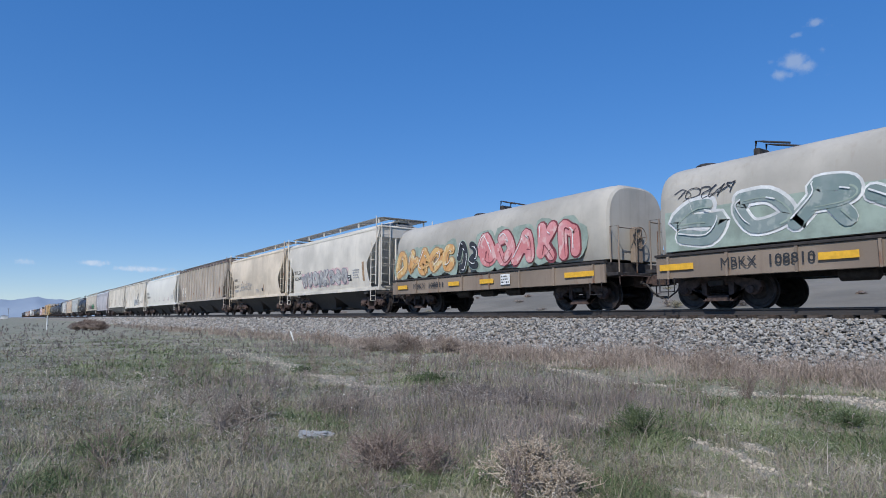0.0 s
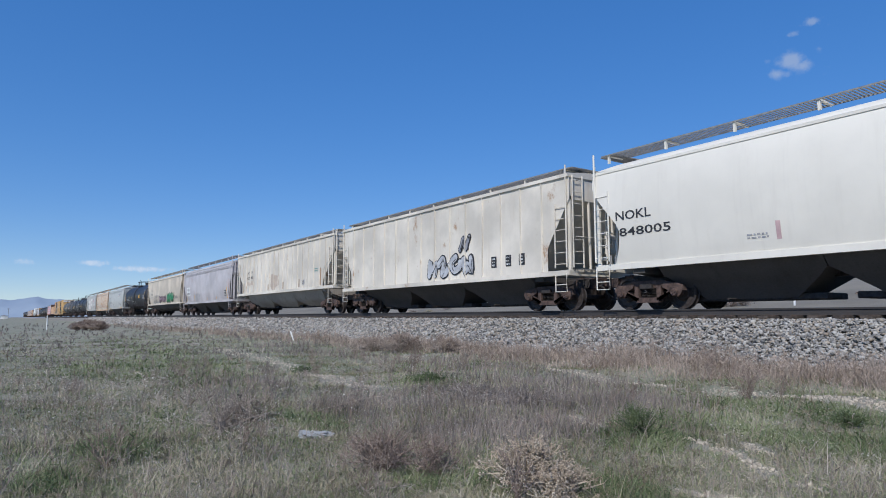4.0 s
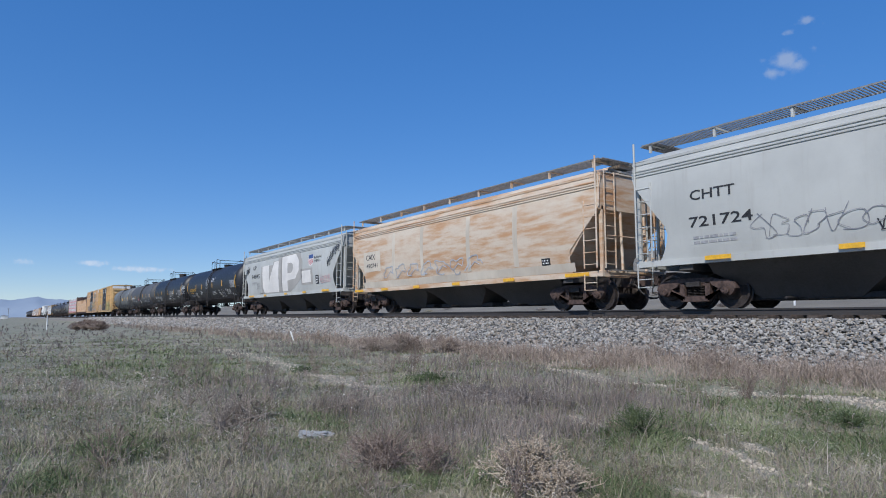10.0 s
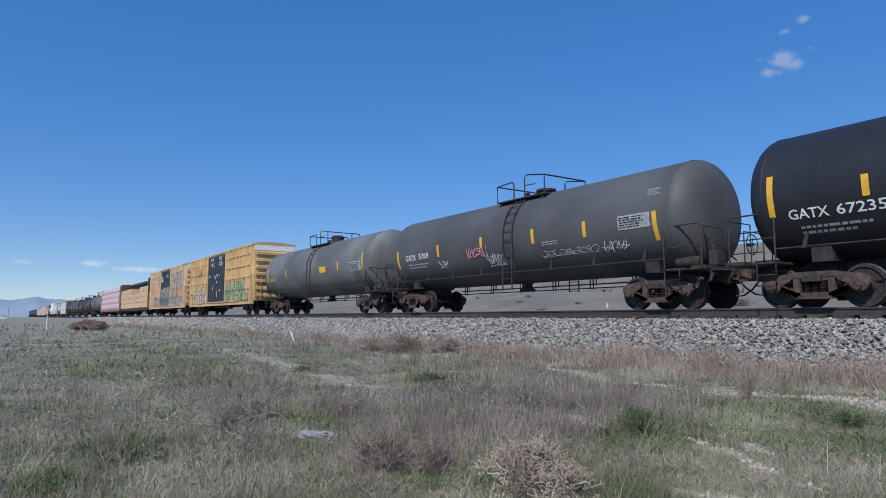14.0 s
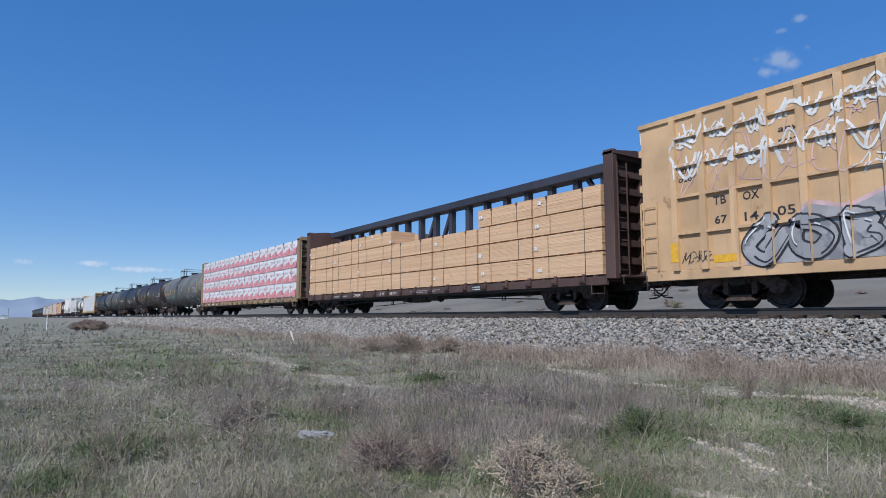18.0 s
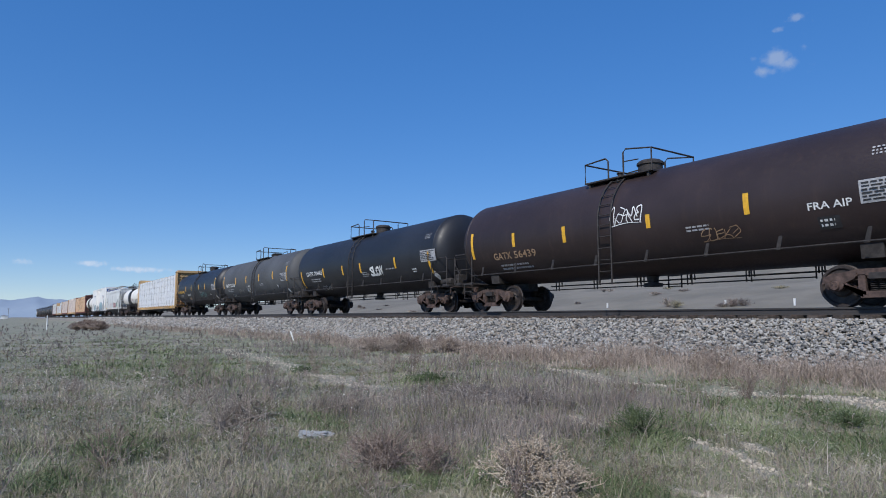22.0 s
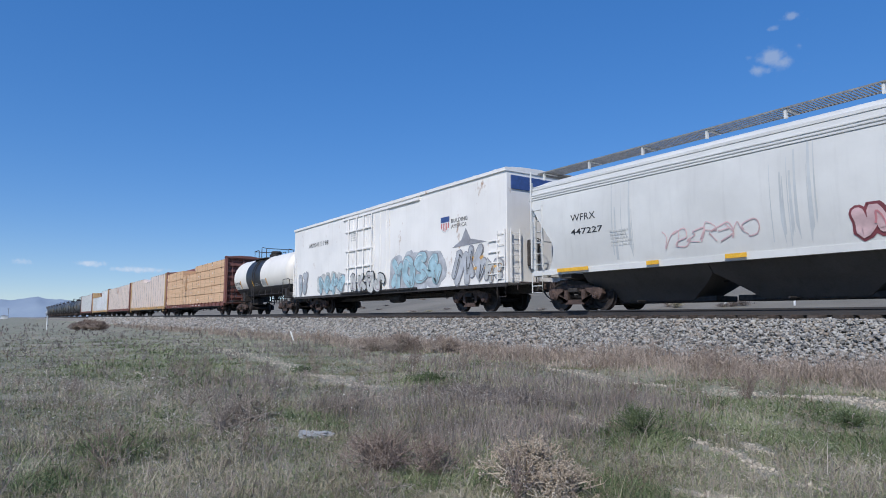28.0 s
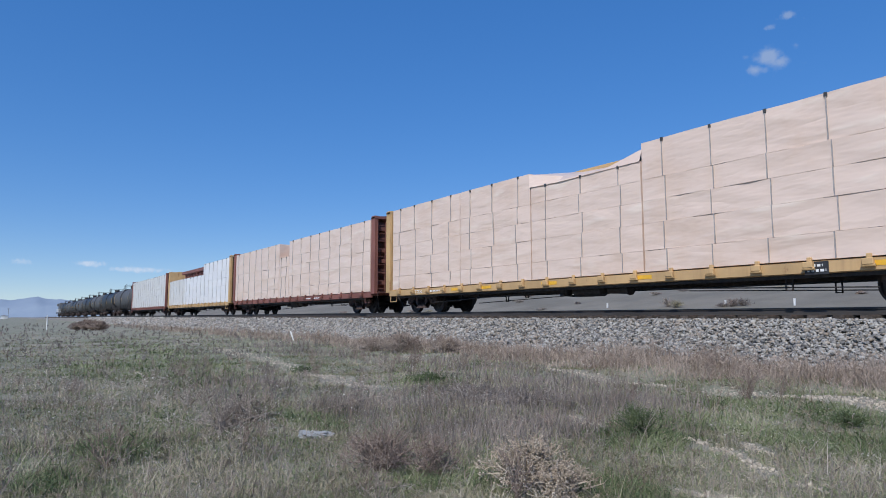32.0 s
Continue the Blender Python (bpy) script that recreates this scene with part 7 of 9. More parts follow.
for a, b, z0, z1, n in ((-2.4, -1.7, 3.1, 3.3, 2), (0.0, 0.7, 3.1, 3.35, 3)):
    small_print(car, door, a, b, z0, z1, WHITE_INK, n, int(a * 7 + z0 * 10))
for x, z, ink in ((-1.2, 2.15, WHITE_INK), (-0.95, 2.3, RED_INK), (0.6, 1.85, RED_INK), (1.0, 1.9, WHITE_INK), (-0.3, 3.0, WHITE_INK), (0.1, 2.6, WHITE_INK)):
    patch_part("door_label", car, door, [rect(x, x + 0.17, z, z + 0.18)], ink, 1, 0.003)
patch_part("reflective_strip", car, door, [rect(0.2, 0.33, 1.45, 2.0)], YELLOW, 1, 0.003)
patch_part("notice", car, door, ribbon([(0.9 + 0.09 * math.cos(q), 3.18 + 0.09 * math.sin(q)) for q in np.linspace(0, 6.3, 13)], 0.02), WHITE_INK, 1, 0.003)
car, at = place(boxcar("faded orange box car covered in white, teal and grey spray paint", 18.9, P_TBOX_OLD, P_DOOR, door=(-2.55, 2.4), first=1.05, ledges=(1.97, 2.93, 3.75, 4.5)), 340.55)
for text, a, b, z0, z1 in (("TB", -7.32, -6.98, 2.56, 2.77), ("OX", -6.55, -6.15, 2.56, 2.77), ("67", -7.3, -6.98, 2.08, 2.28), ("14", -6.53, -6.19, 2.06, 2.27), ("05", -5.75, -5.34, 2.08, 2.3)):
    lettering(car, at, text, a, b, z0, z1, BLACK_INK)
lettering(car, at, "any", -5.65, -5.2, 3.95, 4.1, BLACK_INK, 0.2)
lettering(car, at, "road", -5.65, -5.0, 3.72, 3.88, BLACK_INK, 0.2)
lettering(car, at, "next", -8.35, -7.9, 3.5, 3.66, BLACK_INK, 0.2)
lettering(car, at, "load", -8.35, -7.9, 3.28, 3.44, BLACK_INK, 0.2)
for k in range(6):
    x = -8.5 + 0.98 * k
    flow(car, at, x, x + 1.0, 4.1 + 0.1 * (k % 2), 4.75, SPRAY["white"], 141 + k, 0.085, 2)
    flow(car, at, x, x + 1.05, 3.2 + 0.15 * (k % 2), 3.95, SPRAY["white"], 151 + k, 0.08, 2)
scrawl(car, at, -8.3, -3.0, 2.9, 4.2, SPRAY["rose"], 143, 9, 0.04)
scrawl(car, at, -4.0, -2.7, 2.75, 3.1, SPRAY["white"], 165, 4, 0.05)
GREYS = mottled("grey sprayed fades", ((0.30, 0.30, 0.31), (0.38, 0.38, 0.39), (0.22, 0.22, 0.24)), 1.2)
patch_part("spray_ground", car, at, [[(-6.6, 1.0), (-2.6, 1.0), (-2.6, 2.25), (-3.6, 2.4), (-4.3, 2.15), (-5.0, 2.35), (-5.6, 1.85), (-6.5, 1.8)]], SPRAY["rose"], 1, 0.002)
patch_part("spray_ground", car, at, [[(-6.5, 1.0), (-2.6, 1.0), (-2.6, 2.15), (-3.6, 2.3), (-4.3, 2.05), (-5.0, 2.25), (-5.6, 1.75), (-6.4, 1.7)]], GREYS, 1, 0.005)
spray(car, at, -6.5, -2.6, 1.02, 2.1, GREYS, SPRAY["black"], 144, 4, SPRAY["white"], None, SPRAY["black"])
scrawl(car, at, -8.2, -7.4, 1.15, 1.45, SPRAY["black"], 166, 4, 0.03)
BLUES = mottled("blue-grey sprayed fades", ((0.19, 0.23, 0.28), (0.27, 0.34, 0.39), (0.22, 0.34, 0.35)), 1.1)
patch_part("spray_haze", car, at, [[(2.6, 3.05), (7.0, 3.0), (7.9, 3.6), (7.9, 4.3), (6.5, 4.75), (4.5, 4.5), (2.6, 4.3)]], mottled("thin white overspray", ((0.42, 0.47, 0.46), (0.55, 0.43, 0.3), (0.5, 0.54, 0.52)), 1.5), 1, 0.002)
fat_letters(car, at, "KABER", 2.6, 7.75, 3.0, 4.4, BLUES, SPRAY["white"], 0.008)
scrawl(car, at, 4.3, 7.4, 4.3, 4.8, SPRAY["sky"], 167, 6, 0.06)
patch_part("spray_ground", car, at, [[(2.6, 1.0), (8.9, 1.0), (8.9, 1.75), (7.2, 1.9), (6.0, 1.7), (5.9, 2.6), (4.4, 2.95), (2.6, 2.85)]], mottled("sage and grey sprayed fades", ((0.33, 0.34, 0.33), (0.26, 0.34, 0.27), (0.42, 0.42, 0.4)), 1.1), 1, 0.002)
fat_letters(car, at, "CONEC", 2.75, 5.95, 1.75, 2.8, mottled("olive and grey fades", ((0.3, 0.33, 0.25), (0.2, 0.27, 0.18), (0.45, 0.45, 0.4))), SPRAY["black"], 0.008)
scrawl(car, at, 2.7, 6.0, 1.7, 2.85, SPRAY["white"], 168, 7, 0.04)
spray(car, at, 2.7, 7.4, 1.03, 1.72, GREYS, SPRAY["pale grey"], 169, 6, None, None, SPRAY["black"])
patch_part("spray_ground", car, at, [[(7.3, 1.0), (9.35, 1.0), (9.35, 2.1), (8.9, 2.2), (8.2, 1.95), (7.9, 2.05)]], SPRAY["pale grey"], 1, 0.006)
scrawl(car, at, 7.4, 9.3, 1.1, 2.0, SPRAY["black"], 171, 4, 0.045)
scrawl(car, at, 7.1, 7.9, 2.4, 2.8, SPRAY["red"], 172, 4, 0.03)
patch_part("spray_form", car, at, [blob(9.02, 2.82, 0.42, 0.62, random.Random(5), 0.8, 0.12)], SPRAY["black"], 1, 0.004)
patch_part("spray_fill", car, at, [blob(9.02, 2.82, 0.38, 0.57, random.Random(5), 0.8, 0.12)], SPRAY["white"], 1, 0.008)
scrawl(car, at, 8.75, 9.3, 2.4, 3.2, SPRAY["grey"], 173, 2, 0.035)
patch_part("spray_ground", car, door, [[(-2.45, 1.05), (2.35, 1.05), (2.35, 3.0), (1.6, 3.2), (0.6, 2.9), (-0.6, 3.15), (-1.6, 2.8), (-2.45, 2.9)]], mottled("door overspray", ((0.06, 0.06, 0.065), (0.16, 0.16, 0.15), (0.33, 0.33, 0.31)), 1.6), 1, 0.002)
for k, (ink, z0, z1, w) in enumerate((("white", 2.1, 3.0, 0.09), ("orange", 2.0, 2.8, 0.06), ("faint", 1.1, 2.2, 0.05), ("black", 1.1, 2.9, 0.07), ("sage", 1.1, 2.1, 0.08), ("black", 1.1, 2.0, 0.05))):
    scrawl(car, door, -2.4, 2.3, z0, z1, SPRAY[ink], 174 + k, 9, w)
small_print(car, door, -2.0, -1.0, 3.6, 4.3, WHITE_INK, 6, 36)
small_print(car, door, 0.6, 1.5, 4.1, 4.4, WHITE_INK, 3, 37)
patch_part("yellow_label", car, at, [rect(-7.37, -6.73, 1.12, 1.31), rect(5.0, 5.6, 1.2, 1.4), rect(-8.6, -8.3, 1.2, 1.7), rect(7.9, 8.05, 1.4, 2.1)], YELLOW, 1, 0.003)

# lumber on centre-beam cars
T4 = [1.0, 1.72, 2.43, 3.08, 3.74]
car, at, sill = place(centre_beam("dark centre-beam flat car with bare sawn lumber stacked in steps", 22.2, P_BEAM_DARK, P_BEAM_NAVY, [(-11.0, -7.9, T4 + [4.1][:0], LUMBER, True), (-7.85, -4.9, T4, LUMBER, True), (-4.85, -1.55, T4, LUMBER, True), (-1.5, 1.8, T4[:4], LUMBER, True), (1.9, 4.88, T4[:4], LUMBER, True), (4.95, 7.9, T4, LUMBER, True), (7.95, 10.95, T4, LUMBER, True)]), 362.45)
tag_labels(car, at, [(x + (0.1 * k % 0.3), z + 0.2) for k, (x, z) in enumerate(((-11.0, 1.0), (-11.0, 1.75), (-11.0, 2.45), (-11.0, 3.1), (-7.85, 1.0), (-7.85, 2.45), (-4.85, 1.75), (-4.8, 3.1), (-1.95, 2.1), (-1.7, 2.95), (-3.6, 3.4), (-7.8, 3.1), (1.95, 1.1), (1.95, 2.5), (4.98, 1.1), (4.98, 1.8), (4.98, 3.2), (8.0, 1.05), (8.0, 1.8), (8.0, 2.5), (8.0, 3.3)))])
lettering(car, sill, "274090", -5.25, -4.42, 0.8, 0.93, WHITE_INK)
lettering(car, sill, "LT WT", -2.6, -2.0, 0.81, 0.92, WHITE_INK)
lettering(car, sill, "62100", -1.6, -1.0, 0.81, 0.92, WHITE_INK)
small_print(car, sill, -7.5, -5.6, 0.8, 0.92, GREY_INK, 1, 40)
small_print(car, sill, 0.2, 2.6, 0.8, 0.92, GREY_INK, 2, 41)
stencil_panel(car, sill, 4.6, 5.2, 0.74, 0.97, BLACK_INK, WHITE_INK, 42, 2)
T5 = [1.02, 1.9, 2.77, 3.6, 4.48]
car, at, sill = place(centre_beam("dusty brown centre-beam flat car with red and white wrapped lumber", 22.4, P_BEAM_TAN, P_BEAM_TAN, [(-11.1, -6.5, T5, WRAP_WHITE, False), (-6.45, 0.0, T5, WRAP_WHITE, False), (0.05, 4.95, T5, WRAP_WHITE, False), (5.0, 11.05, T5, WRAP_WHITE, False)], top=4.58), 386.6)
for j, (z0, z1) in enumerate(zip(T5[:-1], T5[1:])):
    for i in range(19):
        x = -11.05 + 1.163 * i
        y, h0 = z0 + 0.04, z1 - z0
        saw = [(x, y), (x + 1.163, y), (x + 1.163, y + h0 * 0.55), (x + 0.85, y + h0 * 0.42), (x + 0.7, y + h0 * 0.44), (x + 0.45, y + h0 * 0.27), (x + 0.3, y + h0 * 0.29), (x, y + h0 * 0.12)]
        o = patch_part("red_print", car, at, [saw], WRAP_RED, 1, 0.003)
        k = patch_part("round_mark", car, at, ribbon([(x + 0.22 + 0.085 * math.cos(a), y + h0 * 0.68 + 0.085 * math.sin(a)) for a in np.linspace(0, 6.283, 13)], 0.035) + [rect(x + 0.18, x + 0.26, y + h0 * 0.68 - 0.04, y + h0 * 0.68 + 0.04)], WRAP_RED, 1, 0.004)
        q = patch_part("print_bar", car, at, [rect(x + 0.36 + 0.075 * i2, x + 0.405 + 0.075 * i2, y + h0 * 0.65, y + h0 * 0.75) for i2 in range(7)], SPRAY["faint"], 1, 0.004)
        waves = [[(x + 0.12 + 0.09 * e + 0.07 * v, y + h0 * (0.04 + 0.018 * v + 0.08 * e + 0.03 * math.sin(v * 1.9 + e * 2 + i))) for v in range(8 + 2 * e)] for e in (0, 1)]
        u = patch_part("print_swirl", car, at, [p for e, line in enumerate(waves) for p in ribbon([(a, b) for a, b in line if e == 0 or a > x + 0.5], 0.014)], WRAP_WHITE, 1, 0.005)
        k.parent = q.parent = u.parent = o
small_print(car, sill, -9.0, -5.0, 0.8, 0.92, WHITE_INK, 1, 43)
stencil_panel(car, sill, 8.0, 8.6, 0.74, 0.97, BLACK_INK, WHITE_INK, 44, 2)

# five tank cars
def long_tank(label, paint, d, centre, mark, number, ink, strips, ladder, dome=True, seed=1, tags=(), nz=2.12, nx=0.0, **more):
    car, at = place(tank(label, 15.7, paint, strips=[(x - d, a, b) for x, a, b in strips], ladder_at=ladder, dome=dome, mid=2.56, **more), centre - d)
    lettering(car, at, mark, -7.7 - d + nx, -6.75 - d + nx, nz, nz + 0.24, ink)
    lettering(car, at, number, -6.6 - d + nx, -5.5 - d + nx, nz, nz + 0.24, ink)
    small_print(car, at, -7.5 - d, -5.8 - d, nz - 0.37, nz - 0.14, GREY_INK, 2, seed)
    stencil_panel(car, at, 4.3 - d, 5.45 - d, 2.1, 2.58, GREY_INK, BLACK_INK, seed + 1, 6)
    stencil_panel(car, at, 3.4 - d, 3.85 - d, 1.68, 1.94, BLACK_INK, WHITE_INK, seed + 2, 2)
    small_print(car, at, 0.2 - d, 1.0 - d, 1.95, 2.12, GREY_INK, 2, seed + 3)
    patch_part("hazard_diamond", car, at, [[(4.85 - d, 1.5), (5.05 - d, 1.3), (5.25 - d, 1.5), (5.05 - d, 1.7)]], WHITE_INK, 1, 0.012)
    for i, (a, b, z0, z1, w, c) in enumerate(tags):
        scrawl(car, at, a - d, b - d, z0, z1, SPRAY[c], seed * 7 + i, 4, w)
    return car, at


long_tank("sun-faded dark grey tank car with yellow lettering and teal tag", P_ASH, -1.2, 405.5, "UTLX", "644613", YELLOW, ((-8.2, 2.1, 3.0), (-5.36, 2.2, 2.67), (-3.24, 2.2, 2.67), (-0.07, 2.22, 2.71), (2.7, 2.23, 2.7), (5.78, 2.0, 2.94)), -0.9, False, 160, ((-5.7, -3.2, 1.6, 2.1, 0.06, "teal"), (1.0, 2.0, 1.6, 1.9, 0.03, "faint")), nx=-0.25, housing=True)
car, at = long_tank("brown-black tank car with gold strips and white tag", P_BROWN, -2.0, 422.0, "GATX", "56439", SPRAY["brown"], ((-8.85, 1.94, 2.9), (-6.5, 2.2, 2.68), (-4.1, 2.12, 2.62), (-0.92, 2.2, 2.58), (1.88, 2.2, 2.71), (5.0, 2.0, 2.95)), -0.4, True, 170, ((-2.16, -1.1, 2.4, 2.93, 0.045, "white"), (0.6, 1.6, 1.7, 2.0, 0.03, "brown")), nz=1.82)
lettering(car, at, "FRA AIP", 3.25 + 2.0, 4.15 + 2.0, 2.1, 2.26, WHITE_INK)
car, at = long_tank("black tank car with large white tag and yellow strips", P_BLUEBLACK, -1.97, 438.8, "GATX", "70465", WHITE_INK, ((-8.82, 1.5, 2.43), (-5.7, 1.97, 2.46), (-3.3, 1.97, 2.46), (-1.28, 1.97, 2.46), (2.12, 1.98, 2.47), (4.9, 1.6, 2.5)), -0.2, True, 180, ((-6.6, -5.4, 1.3, 1.55, 0.03, "faint"),), nx=-0.35)
fat_letters(car, at, "SLOW", -0.28 + 1.97, 0.85 + 1.97, 1.8, 2.15, SPRAY["white"], SPRAY["white"], 0.004, 0.01, 0.01)
small_print(car, at, -1.2 + 1.97, -0.45 + 1.97, 1.75, 2.0, GREY_INK, 3, 184)
small_print(car, at, 1.2 + 1.97, 2.0 + 1.97, 1.95, 2.05, GREY_INK, 1, 185)
long_tank("dusty grey-black tank car with white lettering", P_DUSTBLACK, -1.5, 455.5, "GATX", "223368", WHITE_INK, ((-8.36, 2.05, 3.0), (-5.17, 2.25, 2.78), (-2.68, 2.27, 2.78), (0.18, 2.28, 2.78), (2.9, 2.28, 2.78), (5.4, 2.05, 3.0)), 0.6, False, 190, ((-2.7, -2.0, 1.55, 2.04, 0.045, "white"), (-4.6, -3.6, 1.65, 1.9, 0.03, "grey"), (-7.0, -6.0, 1.4, 1.6, 0.03, "faint")))
car, at = long_tank("black tank car with yellow lettering and a looping white tag", P_BLUEBLACK, -1.47, 472.0, "UTLX", "669821", YELLOW, ((-8.33, 2.15, 3.1), (-5.02, 2.23, 2.76), (-2.8, 2.26, 2.77), (-0.04, 2.28, 2.73), (2.12, 2.24, 2.75), (5.38, 2.15, 3.07)), 0.1, True, 200, ((0.06, 2.1, 1.62, 2.0, 0.05, "teal"),))
lettering(car, at, "RANG", -4.58 + 1.47, -3.75 + 1.47, 1.8, 2.0, SPRAY["white"], 0.1)
ring = [(-3.5 + 1.47 + 0.13 * math.cos(q), 1.9 + 0.11 * math.sin(q)) for q in np.linspace(0, 6.283, 17)]
patch_part("spray_tag", car, at, ribbon(ring, 0.03) + ribbon([(-3.5 + 1.47, 2.01), (-3.5 + 1.47, 1.79)], 0.03), SPRAY["white"], 1, 0.006)
patch_part("placard", car, at, [rect(-4.43 + 1.47, -3.65 + 1.47, 1.46, 1.67)], SPRAY["brown"], 2, 0.003)

# white wraps with tree marks on a yellow car
T6 = [1.02, 1.64, 2.3, 2.95, 3.58, 4.18]
car, at, sill = place(centre_beam("orange-yellow centre-beam flat car with white wrapped lumber and tree marks", 22.0, P_BEAM_YELLOW, P_BEAM_YELLOW, [(-10.9, -6.0, T6, WRAP_WHITE, False), (-5.95, -1.1, T6, WRAP_WHITE, False), (-1.0, 4.7, T6, WRAP_WHITE, False), (4.75, 10.8, T6, WRAP_WHITE, False)], top=4.56), 493.2)
for j, z0 in enumerate(T6[:-1]):
    for i in range(17):
        x, z = -10.5 + 1.25 * i + (0.4 if j % 2 else 0.0), z0 + 0.14
        tree = [[(x - 0.015, z), (x + 0.015, z), (x + 0.015, z + 0.1), (x - 0.015, z + 0.1)], [(x - 0.065, z + 0.07), (x + 0.065, z + 0.07), (x, z + 0.2)], [(x - 0.05, z + 0.16), (x + 0.05, z + 0.16), (x, z + 0.28)]]
        o = patch_part("tree_mark", car, at, tree, SPRAY["grey"], 1, 0.004)
        q = patch_part("print_bar", car, at, [rect(x + 0.2, x + 0.72, z + 0.14, z + 0.19)], SPRAY["faint"], 1, 0.004)
        q.parent = o
small_print(car, sill, 3.5, 4.6, 0.8, 0.92, WHITE_INK, 1, 45)
stencil_panel(car, sill, 5.6, 6.1, 0.74, 0.97, BLACK_INK, WHITE_INK, 46, 2)
for a, b in ((-7.5, -6.9), (-2.5, -1.9), (2.4, 3.0), (9.0, 9.8)):
    patch_part("reflective_strip", car, sill, [rect(a, b, 0.82, 0.93)], YELLOW, 1, 0.002)

# white acid tank, hopper, refrigerator car, white tank
P_WHITE_TANK = coat("white tank jacket", (0.82, 0.775, 0.70), 0.4, (0.5, 0.4, 0.3), 0.15, patch=0.04)
car, at = place(tank("short white tank car with a black band and black belly", 13.2, P_WHITE_TANK, 1.38, 2.62, band=1.3, band_at=-0.5, ladder_at=0.2, belly=1.72), 512.1)
strip(car, at, 6.0, 2.2, 3.0, SPRAY["orange"], 0.2)
small_print(car, at, 1.8, 3.2, 2.0, 2.3, SPRAY["faint"], 3, 47)
patch_part("placard", car, at, [rect(1.5, 2.3, 2.1, 2.4)], SPRAY["rose"], 2, 0.003)
car, at = place(hopper("pale grey covered hopper with pink spray paint and grey stains", 16.9, P_FROST, "curved", 3, 4.45, cut=(3.6, 1.1, 2.1, 0.8), sill=1.3, ridges=True), 528.9)
lettering(car, at, "WFRX", -6.53, -5.54, 2.72, 2.93, BLACK_INK)
lettering(car, at, "447227", -6.54, -5.27, 2.3, 2.48, BLACK_INK)
spray(car, at, 1.3, 4.2, 1.35, 2.1, SPRAY["rose"], SPRAY["maroon"], 211, 4, None, None, SPRAY["pink"])
spray(car, at, 5.05, 5.65, 1.5, 2.15, SPRAY["sage"], SPRAY["green"], 212, 2)
scrawl(car, at, 5.86, 7.1, 2.2, 2.65, SPRAY["sage"], 213, 6, 0.06)
scrawl(car, at, -3.2, -0.6, 1.6, 2.1, SPRAY["rose"], 214, 6, 0.05)
small_print(car, at, -5.0, -4.2, 1.8, 2.3, SPRAY["faint"], 5, 48)
STAIN = plain("grey wash stain", (0.51, 0.53, 0.535), 0.6, 0, 0.08, 1.5)
r = random.Random(64)
for x, w, n in ((-0.05, 0.32, 7), (0.65, 0.2, 4), (-4.6, 0.45, 6)):
    for k in range(n):
        a, b, t0 = x + r.uniform(-w, w), r.uniform(0.012, 0.05), r.uniform(2.6, 3.75)
        patch_part("stain", car, at, [[(a - b, r.uniform(1.35, 2.0)), (a + b, r.uniform(1.35, 2.0)), (a + b * 0.5, t0), (a - b * 0.5, t0)]], STAIN, 8, 0.001 + 0.0004 * k)
for a, b in ((-7.2, -5.9), (-3.8, -3.4), (-1.5, -0.95), (6.0, 7.0), (2.0, 2.5)):
    patch_part("reflective_strip", car, lambda z: -1.555, [rect(a, b, 1.2, 1.31)], YELLOW, 1, 0.002)
car, at = place(boxcar("bright white refrigerator car with teal and grey spray paint", 20.0, P_REEFER, P_REEFER, "refrigerator_car", (-2.86, 1.72), False, 5.2, P_REEFER, 2.75), 548.6)
lettering(car, at, "ARMN", -7.75, -6.55, 3.76, 4.02, BLACK_INK)
lettering(car, at, "111198", -6.45, -5.05, 3.76, 4.02, BLACK_INK)
shield_logo(car, at, 6.2, 3.48, 0.66, 0.68)
lettering(car, at, "BUILDING", 6.62, 7.7, 3.5, 3.66, BLACK_INK)
lettering(car, at, "AMERICA", 6.62, 7.65, 3.28, 3.44, BLACK_INK)
for x in (-2.4, -1.5, -0.75, 0.1):
    part("lock_rod", Shape().tube([(x, -1.6, 1.1), (x, -1.6, 4.8)], 0.03, 6), P_REEFER, car)
for z in (1.5, 2.25, 3.1, 4.1):
    part("door_bar", Shape().box(-2.75, 0.15, -1.6, -1.53, z, z + 0.09, 0.01), P_REEFER, car)
part("door_head", Shape().box(-3.1, 4.3, -1.58, -1.5, 4.78, 4.9, 0.01), P_REEFER, car)
for k in range(4):
    part("side_grab", Shape().box(9.0, 9.6, -1.56, -1.5, 1.3 + 0.4 * k, 1.34 + 0.4 * k, 0.005), P_REEFER, car)
deep = lambda z: -1.60
spray(car, at, -9.2, -7.8, 1.05, 2.4, SPRAY["pale grey"], SPRAY["grey"], 221, 2, None, None, SPRAY["sky"])
spray(car, at, -6.3, -2.9, 1.05, 2.1, SPRAY["sky"], SPRAY["grey"], 222, 4, SPRAY["white"], SPRAY["faint"], SPRAY["grey"])
spray(car, deep, -2.2, 1.4, 1.05, 1.95, SPRAY["faint"], SPRAY["black"], 223, 4, None, None, SPRAY["mauve"])
spray(car, at, 1.9, 6.0, 1.05, 2.5, SPRAY["sky"], SPRAY["grey"], 224, 4, SPRAY["white"], SPRAY["pale grey"], SPRAY["grey"])
patch_part("spray_cone", car, at, [[(6.7, 2.5), (8.9, 2.55), (7.9, 2.75), (7.6, 3.2), (7.3, 2.75)]], SPRAY["grey"], 1, 0.006)
spray(car, at, 6.8, 8.8, 1.05, 2.45, SPRAY["pale grey"], SPRAY["grey"], 225, 3, None, None, SPRAY["black"])
